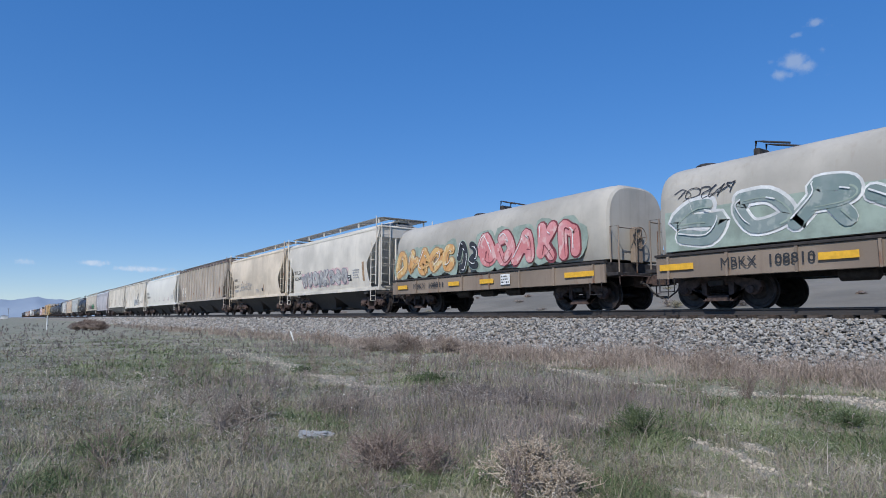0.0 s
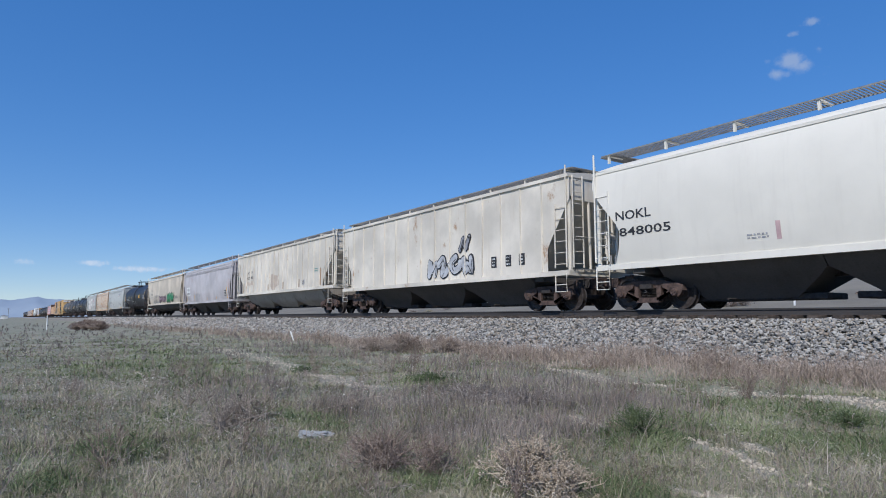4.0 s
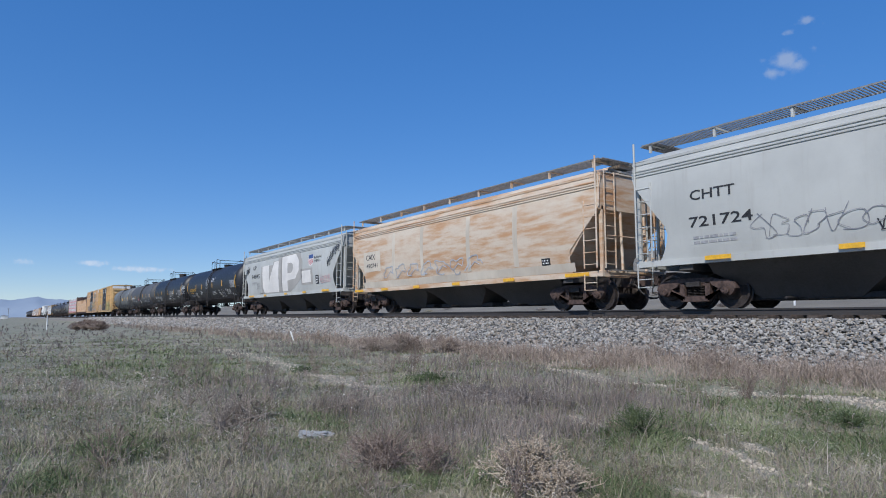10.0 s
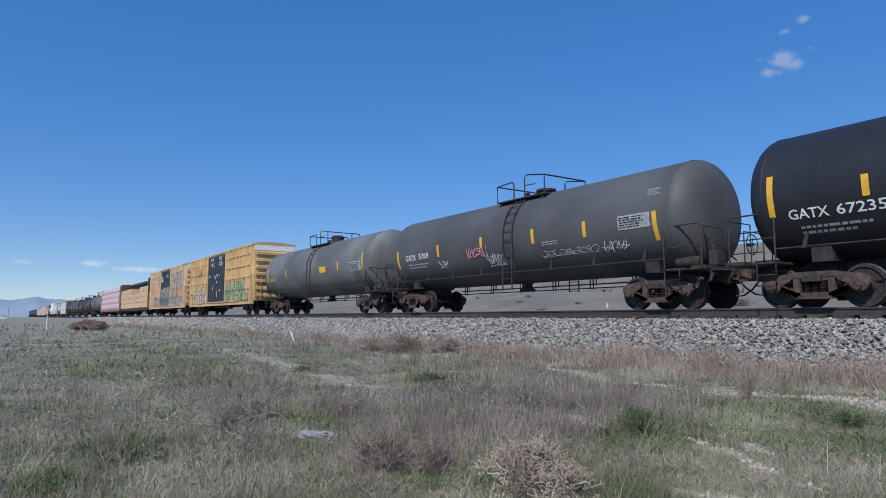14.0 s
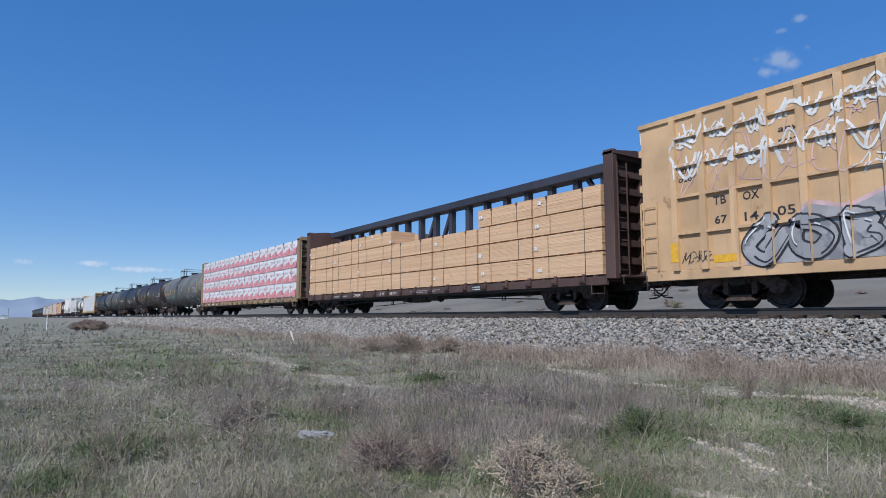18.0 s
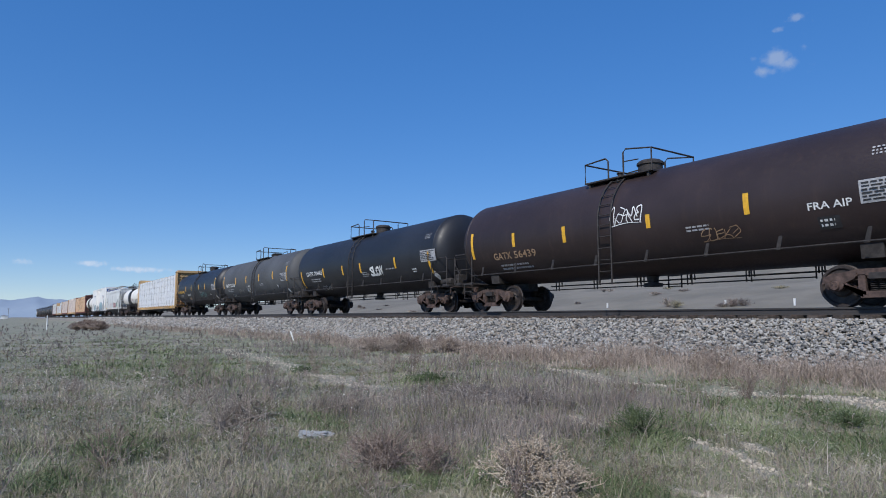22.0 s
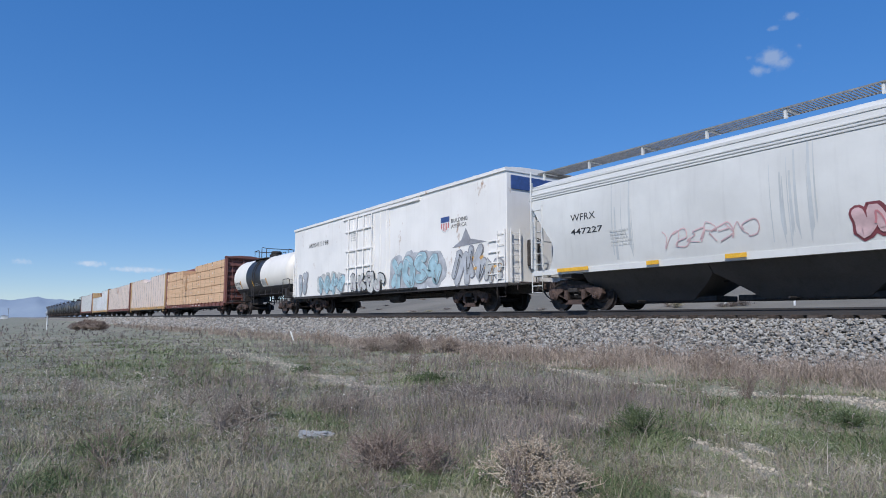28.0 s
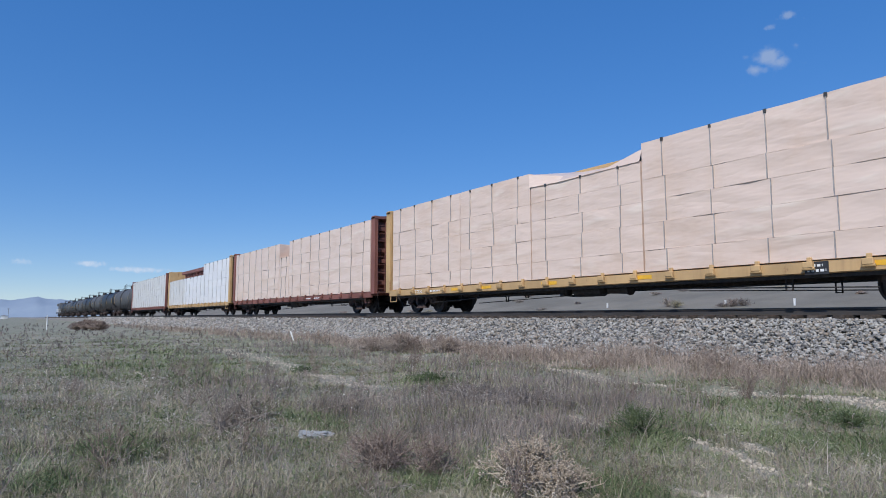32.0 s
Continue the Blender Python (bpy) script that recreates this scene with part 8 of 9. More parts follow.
spray(car, at, 8.8, 9.8, 1.05, 1.9, SPRAY["faint"], SPRAY["grey"], 226, 2, None, None, SPRAY["brown"])
patch_part("warning_label", car, at, [rect(8.0, 8.7, 1.9, 2.05), rect(8.1, 9.5, 1.55, 1.65)], SPRAY["orange"], 1, 0.02)
small_print(car, at, -2.2, -1.4, 3.6, 4.1, SPRAY["faint"], 4, 49, 0.035)
part("end_vent", Shape().box(10.0, 10.04, -1.3, 1.3, 4.35, 4.85, 0.01), BLUE_INK, car, "dark louvred vent under the roof")
car, at = place(tank("short white tank car with a broad black band and black belly", 12.1, P_WHITE_TANK, 1.42, 2.72, band=1.55, band_at=-1.0, ladder_at=-0.7, belly=1.9), 565.75)
d = -0.5
lettering(car, at, "GATX", -5.92 - d, -5.33 - d, 2.2, 2.42, BLACK_INK)
lettering(car, at, "90788", -5.27 - d, -4.62 - d, 2.2, 2.42, BLACK_INK)
small_print(car, at, -5.85 - d, -4.8 - d, 1.95, 2.12, GREY_INK, 2, 50)
strip(car, at, -4.5 - d, 1.95, 2.5, SPRAY["orange"], 0.2)
strip(car, lambda z: at(z) - 0.012, -1.72 - d, 1.95, 2.42, YELLOW, 0.17)
strip(car, at, 1.16 - d, 1.98, 2.45, SPRAY["orange"], 0.2)
stencil_panel(car, at, 0.15 - d, 1.05 - d, 2.02, 2.4, SPRAY["faint"], GREY_INK, 51, 4)
small_print(car, lambda z: at(z) - 0.012, -1.5 - d, -0.4 - d, 2.0, 2.2, GREY_INK, 2, 52)

# the last lumber cars
L5 = [1.02, 1.79, 2.45, 3.14, 3.86, 4.5]
L4 = [1.02, 1.81, 2.7, 3.55, 4.42]
car, at, sill = place(centre_beam("oxide red centre-beam flat car with bare sawn lumber", 22.2, P_BEAM_RED, P_BEAM_RED, [(-11.0, -7.5, L4 + [4.42][:0], LUMBER, True), (-7.45, -3.85, L4, LUMBER, True), (-3.8, -2.5, L5[:5], LUMBER, True), (-1.75, 2.6, L5[:5], LUMBER, True), (1.3, 5.0, L5[4:], LUMBER, True), (2.65, 7.2, L5[:5], LUMBER, True), (7.25, 10.9, L5[:5], LUMBER, True), (5.05, 10.9, L5[4:], LUMBER, True), (-2.45, -1.8, L5[:3], LUMBER, True)], top=4.72), 584.9)
tag_labels(car, at, [(x, z + 0.28) for x, z in ((-11.0, 1.0), (-11.0, 1.8), (-11.0, 2.7), (-11.0, 3.5), (-7.4, 1.0), (-7.4, 1.8), (-7.4, 2.7), (-7.4, 3.5), (-2.4, 1.0), (-2.4, 1.8), (-1.7, 2.4), (-1.7, 3.1), (0.0, 1.0), (0.0, 1.75), (2.7, 1.0), (2.7, 1.75), (2.7, 2.45), (2.7, 3.15), (1.35, 3.9), (7.3, 1.0), (7.3, 1.8), (7.3, 2.5), (7.3, 3.2), (7.3, 3.9))])
small_print(car, sill, -8.0, -4.5, 0.8, 0.92, WHITE_INK, 1, 53)
small_print(car, sill, 0.0, 4.0, 0.8, 0.92, WHITE_INK, 1, 54)
W4 = [1.02, 1.6, 2.35, 2.98, 3.58, 4.52]
W5 = W4[:5] + [4.64]
car, at, sill = place(centre_beam("yellow centre-beam flat car with lumber under milky torn plastic wrap", 22.8, P_BEAM_YELLOW, P_BEAM_YELLOW, [(-11.2, -6.0, W5, WRAP_CLEAR, False), (-5.97, -1.95, W5, WRAP_CLEAR, False), (-1.9, 2.6, W4[:5] + [4.15], WRAP_CLEAR, False), (2.65, 11.1, W5, WRAP_CLEAR, False)], top=4.68), 608.6)
part("loose_wrap", Shape().loft([[(-1.95, -1.475, 4.15), (-1.95, -1.46, 4.6), (-1.95, -0.25, 4.64)], [(-0.6, -1.49, 4.1), (-0.6, -1.2, 4.35), (-0.6, -0.3, 4.6)], [(1.2, -1.49, 4.12), (1.2, -1.1, 4.3), (1.2, -0.3, 4.48)], [(2.6, -1.48, 4.13), (2.6, -1.35, 4.5), (2.6, -0.25, 4.52)]], False, False), WRAP_CLEAR, car, "loose plastic sheet over a missing stack")
lettering(car, sill, "TTZX", -9.4, -8.6, 0.8, 0.92, WHITE_INK)
small_print(car, sill, -8.4, -6.9, 0.8, 0.92, WHITE_INK, 1, 55)
stencil_panel(car, sill, 6.9, 7.4, 0.7, 0.98, BLACK_INK, WHITE_INK, 56, 2)
for a, b in ((-6.5, -5.9), (-4.6, -4.0), (-1.4, -0.7), (2.2, 2.9), (8.2, 8.8)):
    patch_part("reflective_strip", car, sill, [rect(a, b, 0.82, 0.93)], YELLOW, 1, 0.002)
car, at, sill = place(centre_beam("oxide red centre-beam flat car with milky plastic-wrapped lumber", 22.2, P_BEAM_RED, P_BEAM_RED, [(-11.0, -1.6, W4, WRAP_CLEAR, False), (-1.55, 0.1, W4[:5], WRAP_CLEAR, False), (0.15, 10.9, W4, WRAP_CLEAR, False)], top=4.66), 632.9)
small_print(car, sill, 3.0, 6.0, 0.8, 0.92, WHITE_INK, 1, 57)
car, at, sill = place(centre_beam("yellow centre-beam flat car with grey-white wrapped lumber", 22.4, P_BEAM_YELLOW, P_BEAM_RED, [(-11.1, -4.0, W4[:5], WRAP_GREY, False), (-3.95, 3.0, W4[:5], WRAP_WHITE, False), (3.05, 11.0, W4, WRAP_WHITE, False)], top=4.66), 656.8)
car, at, sill = place(centre_beam("oxide red centre-beam flat car with grey-white wrapped lumber", 22.2, P_BEAM_RED, P_BEAM_RED, [(-11.0, 0.0, W4, WRAP_GREY, False), (0.05, 10.9, W4, WRAP_GREY, False)], top=4.66), 681.0)
for k in range(8):
    place(tank("dark tank car in a row of its kind", 15.7, (P_DUSTBLACK, P_BLUEBLACK)[k % 2], strips=[(-6.9, 2.0, 3.0), (-4, 2.2, 2.7), (0.5, 2.2, 2.7), (6.9, 2.0, 3.0)], ladder_at=0.2), 702.3 + 17.05 * k)
place((engine("grey diesel locomotive pushing at the tail", P_ENGINE, YELLOW),), 702.3 + 17.05 * 8 + 3.6)


# ---- the field before the track ----
def wave(x, y, seed, size):
    """Soft patches between 0 and 1."""
    r = np.random.default_rng(seed)
    v = 0
    for k in range(5):
        a, p = r.uniform(0, 6.28), r.uniform(0, 6.28)
        f = (1.0 + 0.9 * k) * 2 * math.pi / size
        v = v + np.sin((x * np.cos(a) + y * np.sin(a)) * f + p + 1.3 * np.sin((x * np.sin(a) - y * np.cos(a)) * f * 0.6 + p)) / (1 + 0.5 * k)
    return np.clip(0.5 + 0.24 * v, 0, 1)


def near_any(x, y, spots):
    """1 inside the listed ovals (x, y, long, wide), fading out."""
    v = np.zeros_like(x)
    for cx, cy, a, b in spots:
        v = np.maximum(v, np.clip(1.5 - ((x - cx) / a) ** 2 - ((y - cy) / b) ** 2, 0, 1))
    return v


# bare strips of soil: from, to, half width
BARE = [(-23.0, 6.2, -16.0, 5.55, 0.4), (-16.0, 5.55, -12.6, 5.2, 0.3), (-12.6, 5.2, -8.9, 4.85, 0.24), (-9.3, 8.7, -7.0, 8.5, 0.2), (-7.0, 8.5, -6.1, 8.25, 0.14), (-5.4, 8.4, -4.0, 8.25, 0.26), (-4.0, 8.25, -2.8, 8.05, 0.3), (-3.6, 5.15, -3.35, 5.05, 0.08), (-3.2, 4.97, -2.65, 4.8, 0.12), (-2.4, 4.75, -2.2, 4.7, 0.05), (-3.2, 5.35, -2.9, 5.2, 0.1), (-2.75, 3.82, -2.3, 4.05, 0.07), (-5.1, 5.2, -4.4, 5.0, 0.09), (-13.9, 8.5, -13.2, 8.4, 0.25)]


def on_bare(x, y):
    """1 on the bare strips, fading out at their ragged edges."""
    v = np.zeros_like(x)
    x, y = x + 0.16 * (wave(x, y, 61, 0.9) - 0.5), y + 0.24 * (wave(x, y, 62, 0.8) - 0.5)
    for xa, ya, xb, yb, w in BARE:
        q = np.clip(((x - xa) * (xb - xa) + (y - ya) * (yb - ya)) / ((xb - xa) ** 2 + (yb - ya) ** 2), 0, 1)
        d = np.hypot(x - xa - q * (xb - xa), y - ya - q * (yb - ya))
        v = np.maximum(v, np.clip((1.25 - d / w) / 0.4, 0, 1))
    return v


LUSH = [(-3.75, 4.75, 0.5, 0.5), (-9.0, 5.9, 0.9, 0.5), (-3.9, 6.0, 0.8, 0.5), (-4.3, 7.05, 0.8, 0.4), (-3.2, 7.4, 0.5, 0.4), (-10.6, 8.2, 0.5, 0.3), (-11.4, 7.2, 0.9, 0.5), (-13.1, 5.3, 0.6, 0.3), (-4.1, 2.62, 0.35, 0.2), (-3.66, 2.94, 0.35, 0.22), (-6.6, 0.9, 0.7, 0.3), (-5.6, 0.3, 0.5, 0.25), (-7.8, 1.55, 0.8, 0.4), (-7.0, 2.98, 0.6, 0.3), (-3.0, 3.4, 0.5, 0.3), (-20.0, 3.9, 6.0, 0.9), (-13.5, 3.0, 3.0, 0.9), (-17.0, 2.0, 3.0, 1.0), (-15.4, 3.9, 2.0, 0.6), (-30.0, 4.2, 6.0, 1.2), (-2.7, 5.9, 0.8, 0.5)]
PURPLE = [(-6.2, 5.4, 2.2, 1.4), (-4.9, 3.9, 0.9, 0.8), (-8.5, 7.4, 2.6, 1.2), (-7.5, 4.2, 1.6, 0.9), (-11, 7.9, 2.6, 0.8), (-18, 7.5, 5, 0.8), (-4.4, 4.6, 0.7, 0.7), (-11, 3.2, 2.0, 0.8), (-5.2, 6.6, 1.0, 0.6)]
BLEACHED = [(-9.75, 1.5, 2.6, 1.1), (-7.45, 1.75, 1.2, 0.8), (-13.5, 1.2, 3.0, 1.4), (-11.0, 0.3, 2.0, 1.2), (-8.2, 3.6, 1.4, 0.6)]


def scatter(seed, count, near, far, bias=1.7):
    """Places in the fan that lies open before the camera."""
    r = np.random.default_rng(seed)
    u = r.uniform(0, 1, count)
    d = (near ** (1 - bias) + u * (far ** (1 - bias) - near ** (1 - bias))) ** (1 / (1 - bias))
    a = np.radians(r.uniform(-4, 76, count))
    x, y = -np.cos(a) * d, np.sin(a) * d
    return r, x, y, d


def blades(r, x, y, d, height, width, lean, curl=0.3, bends=1):
    """Tapering blades, bent once or straight."""
    n = len(x)
    z = land(x, y) - 0.01
    q, s = r.uniform(0, 6.28, n), r.uniform(0, 6.28, n)
    lx, ly = np.cos(q) * lean * height, np.sin(q) * lean * height
    wx, wy = np.cos(s) * width / 2, np.sin(s) * width / 2
    rows = []
    for t, wk in ((0.0, 1.0), (0.55, 0.75), (1.0, 0.18)) if bends else ((0.0, 1.0), (1.0, 0.3)):
        b = t ** (1 + curl)
        px, py, pz = x + lx * b, y + ly * b, z + height * t / np.sqrt(1 + 0.3 * lean ** 2)
        rows += [np.stack([px - wx * wk, py - wy * wk, pz], -1), np.stack([px + wx * wk, py + wy * wk, pz], -1)]
    V = np.stack(rows, 1).reshape(-1, 3)
    i = (np.arange(n) * len(rows))[:, None]
    F = [i + np.array([[k, k + 1, k + 3, k + 2]]) for k in range(0, len(rows) - 2, 2)]
    return V, np.concatenate(F, 0)


def sprigs(r, x, y, height, width, twigs, spread=0.5, lean=0.35):
    """Upright stems, each with short twigs: quads, and the places of the twig ends."""
    n = len(x)
    root = np.stack([x, y, land(x, y) - 0.01], -1)
    q = r.uniform(0, 6.28, n)
    k = r.uniform(0, lean, n) * height
    tip = root + np.stack([np.cos(q) * k, np.sin(q) * k, height], -1)
    P, Q, W = [root], [tip], [width]
    for i in range(twigs):
        t = r.uniform(0.2, 0.95, n)[:, None]
        base = root + (tip - root) * t
        q = r.uniform(0, 6.28, n)
        long = height * r.uniform(0.12, 0.42, n)
        end = base + np.stack([np.cos(q) * long * spread * 1.6, np.sin(q) * long * spread * 1.6, long * r.uniform(0.1, 1.0, n)], -1)
        P.append(base), Q.append(end), W.append(width * 0.7)
    ends = np.concatenate(Q)
    P, Q, W = np.concatenate(P), ends, np.concatenate(W)
    e = np.cross(Q - P, r.normal(0, 1, P.shape))
    e = e / (np.linalg.norm(e, axis=1, keepdims=True) + 1e-9) * W[:, None] / 2
    V = np.stack([P - e, P + e, Q + e * 0.5, Q - e * 0.5], 1).reshape(-1, 3)
    return V, (np.arange(len(P)) * 4)[:, None] + np.array([[0, 1, 2, 3]]), ends


TETRA = np.array([(1, 1, 1), (1, -1, -1), (-1, 1, -1), (-1, -1, 1)]) * 0.7
TETRA_FACES = np.array([(0, 1, 2), (0, 3, 1), (0, 2, 3), (1, 3, 2)])


def specks(centres, size):
    """A tiny solid at each place."""
    m = len(centres)
    V = (centres[:, None] + TETRA[None] * np.reshape(size, (-1, 1, 1))).reshape(-1, 3)
    return V, ((np.arange(m) * 4)[:, None, None] + TETRA_FACES[None]).reshape(-1, 3)


def leaf_material(name, cols, rough=0.75):
    m, t, p = nodes_of(name)
    g = t.nodes.new("ShaderNodeNewGeometry").outputs["Random Per Island"]
    c = t.nodes.new("ShaderNodeTexCoord").outputs["Object"]
    patch = noise_at(t, c, 0.9, 4)
    a = blend(t, g, cols[0], cols[1])
    b = blend(t, g, cols[1], cols[2])
    link(t, blend(t, ramp(t, patch, 0.38, 0.64), a, b), p.inputs["Base Color"])
    p.inputs["Roughness"].default_value = rough
    p.inputs["Specular IOR Level"].default_value = 0.25
    return m


STRAW = leaf_material("dry straw", ((0.15, 0.136, 0.087), (0.315, 0.285, 0.19), (0.49, 0.445, 0.33)))
MAUVE = leaf_material("purple-grey dry grass", ((0.11, 0.094, 0.085), (0.215, 0.186, 0.167), (0.34, 0.3, 0.267)))
GREEN = leaf_material("spring grass", ((0.09, 0.12, 0.051), (0.178, 0.217, 0.104), (0.31, 0.334, 0.188)), 0.6)
DEEP_GREEN = leaf_material("dark weed leaves", ((0.05, 0.07, 0.031), (0.096, 0.127, 0.056), (0.17, 0.198, 0.1)), 0.6)
RUSSET = leaf_material("pinkish dry brush", ((0.168, 0.127, 0.1), (0.315, 0.253, 0.206), (0.48, 0.405, 0.34)))
TWIG = leaf_material("dead twigs", ((0.15, 0.12, 0.1), (0.32, 0.27, 0.225), (0.54, 0.48, 0.42)))
DARK_TWIG = leaf_material("dark brush twigs", ((0.155, 0.115, 0.095), (0.27, 0.208, 0.172), (0.42, 0.345, 0.29)))
DRY_TAN = leaf_material("tan dead shrub", ((0.24, 0.19, 0.135), (0.42, 0.345, 0.26), (0.62, 0.54, 0.43)))
SEED = leaf_material("bleached seed heads", ((0.26, 0.235, 0.195), (0.38, 0.35, 0.3), (0.56, 0.53, 0.47)))


def field(name, seed, count, near, far, material, weight, height, label, width=0.0014, lean=0.55, bias=1.7):
    """One layer of blades: bent ones near by, straight ones further off, in one mesh."""
    r, x, y, d = scatter(seed, count, near, far, bias)
    keep = (y < FOOT - 0.3) & (y > -6) & (r.uniform(0, 1, count) < weight(x, y, d))
    x, y, d = x[keep], y[keep], d[keep]
    V, F = np.zeros((0, 3)), np.zeros((0, 4), int)
    for pick, bends in ((d < 6.0, 1), (d >= 6.0, 0)):
        n = int(pick.sum())
        hh = height(x[pick], y[pick]) * r.lognormal(0, 0.36, n)
        v, f = blades(r, x[pick], y[pick], d[pick], hh, np.maximum(0.0026, width * 0.85 * d[pick]) * r.uniform(0.6, 1.3, n), r.uniform(0.15, 1.0, n) * lean, 0.3, bends)
        V, F = np.concatenate([V, v]), np.concatenate([F, f + len(V)])
    tagged(new(name, fast_mesh(name, V, F, material)), label, "grass", kind="stuff")


def brush(name, seed, count, near, far, material, weight, height, label, twigs=6, spread=0.5, width=0.0009, head=0.0, head_name="", head_label="", bias=1.5, least=0.0024):
    """One layer of branching dry plants, and their seed heads."""
    r, x, y, d = scatter(seed, count, near, far, bias)
    keep = (y < FOOT + 0.1) & (y > -6) & (r.uniform(0, 1, count) < weight(x, y, d))
    x, y, d = x[keep], y[keep], d[keep]
    n = len(x)
    hh = height(x, y) * r.lognormal(0, 0.3, n)
    V, F, ends = sprigs(r, x, y, hh, np.maximum(least, width * d) * r.uniform(0.7, 1.3, n), twigs, spread)
    tagged(new(name, fast_mesh(name, V, F, material)), label, "weeds", kind="stuff")
    if head:
        size = np.tile(np.maximum(0.0035, head * d), twigs + 1) * r.lognormal(-0.2, 0.35, len(ends))
        some = r.uniform(0, 1, len(ends)) < 0.4
        V, F = specks(ends[some], size[some])
        tagged(new(head_name, fast_mesh(head_name, V, F, SEED)), head_label, "seed heads", kind="stuff")


def make_field():
    bare = lambda x, y: 1 - 0.98 * on_bare(x, y)
    lush = lambda x, y: near_any(x, y, LUSH)
    drift = lambda x, y: near_any(x, y, PURPLE)
    pale = lambda x, y: near_any(x, y, BLEACHED)
    edge = lambda y: np.clip((FOOT - 0.72 - y) / 0.25, 0, 1)
    band = lambda x, y: np.clip((y - 8.75 - 0.5 * wave(x, y, 35, 4)) / 0.6, 0, 1)
    field("spring_grass", 11, 300000, 3.6, 45, GREEN, lambda x, y, d: bare(x, y) * np.clip(0.62 + 0.3 * lush(x, y) - 0.1 * drift(x, y) - 0.05 * pale(x, y) + 0.95 * np.clip(wave(x, y, 5, 7) - 0.42, 0, 1) + 0.3 * np.clip((-x - y * 0.6 - 3.5) / 3, 0, 1) * np.clip((40 - d) / 15, 0, 1) - 0.7 * np.clip((y - 8.6) / 1.2, 0, 1), 0.0, 1), lambda x, y: 0.028 + 0.04 * lush(x, y), "patchy short green spring grass among dry stalks", lean=1.4)
    field("dry_grass", 12, 310000, 3.6, 60, STRAW, lambda x, y, d: edge(y) * bare(x, y) * np.clip(0.16 + 0.75 * wave(x, y, 8, 3) - 0.25 * lush(x, y) - 0.12 * drift(x, y), 0.05, 1), lambda x, y: 0.025 + 0.045 * wave(x, y, 9, 2), "thin straw-coloured dry grass over the field", lean=1.8)
    field("purple_grass", 13, 230000, 3.8, 60, MAUVE, lambda x, y, d: edge(y) * bare(x, y) * np.clip(0.12 + 0.34 * drift(x, y) * (0.4 + 0.8 * wave(x, y, 23, 1.6)) - 0.2 * lush(x, y) + 0.5 * np.clip(wave(x, y, 21, 5) - 0.45, 0, 1), 0.04, 1), lambda x, y: 0.05 + 0.07 * drift(x, y), "purple-grey dead grass in drifts", lean=0.6)
    field("trackside_grass", 14, 200000, 7.0, 90, RUSSET, lambda x, y, d: edge(y) * bare(x, y) * band(x, y) * np.clip(0.35 + wave(x, y, 31, 3.5), 0, 1), lambda x, y: 0.09 + 0.12 * wave(x, y, 33, 4) * np.clip((y - 9.3) / 1.5, 0, 1), "pinkish dry grass along the foot of the ballast", lean=0.9, bias=1.5)
    field("tall_stalks", 15, 2600, 3.8, 26, TWIG, lambda x, y, d: bare(x, y) * 0.8 * (y < 10.5), lambda x, y: 0.12 + 0.12 * wave(x, y, 41, 4), "scattered tall bleached stalks", 0.0008, 0.8)
    brush("trackside_brush", 19, 34000, 9.0, 80, RUSSET, lambda x, y, d: band(x, y) * np.clip((y - 9.0) / 0.8, 0, 1) * np.clip((FOOT - 0.75 + 0.5 * (wave(x, y, 36, 3) - 0.5) - y) / 0.3, 0, 1) * np.clip(0.25 + 1.1 * wave(x, y, 37, 2.4), 0, 1), lambda x, y: 0.13 + 0.2 * wave(x, y, 37, 2.4), "pinkish-brown dry brush along the foot of the ballast", 8, 0.55, 0.00085)
    brush("bleached_weeds", 20, 9500, 4.0, 26, TWIG, lambda x, y, d: bare(x, y) * (y < 8.8) * np.clip(0.13 + 0.6 * pale(x, y) + 0.35 * np.clip(wave(x, y, 43, 4) - 0.4, 0, 1) - 0.25 * lush(x, y), 0, 1), lambda x, y: 0.13 + 0.1 * wave(x, y, 44, 3), "thin bleached dead weeds standing in the grass", 8, 0.75, 0.0006, 0.00085, "weed_seed_heads", "pale seed heads on thin dead weeds", 1.35, 0.0022)
    brush("brown_weeds", 21, 6500, 4.2, 30, DARK_TWIG, lambda x, y, d: bare(x, y) * (y < 9.0) * np.clip(0.2 + 0.5 * drift(x, y) + 0.5 * np.clip(wave(x, y, 47, 5) - 0.4, 0, 1), 0, 1), lambda x, y: 0.11 + 0.11 * wave(x, y, 48, 3), "thin brown dead weeds among the grass", 7, 0.6, 0.0007, bias=1.35)
    brush("low_forbs", 23, 52000, 3.7, 40, GREEN, lambda x, y, d: bare(x, y) * (y < 10) * np.clip(0.75 - 0.4 * drift(x, y) - 0.3 * pale(x, y) + 0.4 * (wave(x, y, 55, 2.5) - 0.5), 0.05, 1), lambda x, y: 0.022 + 0.02 * wave(x, y, 56, 1.5), "small green forbs close to the soil", 4, 1.3, 0.0013, bias=1.6, least=0.005)
    brush("low_litter", 24, 34000, 3.7, 40, STRAW, lambda x, y, d: bare(x, y) * (y < 10) * np.clip(0.6 + 0.5 * (wave(x, y, 57, 2.5) - 0.5), 0.05, 1), lambda x, y: 0.025 + 0.025 * wave(x, y, 58, 1.5), "straw-coloured bits of dead weed close to the soil", 4, 1.3, 0.0011, bias=1.6, least=0.004)
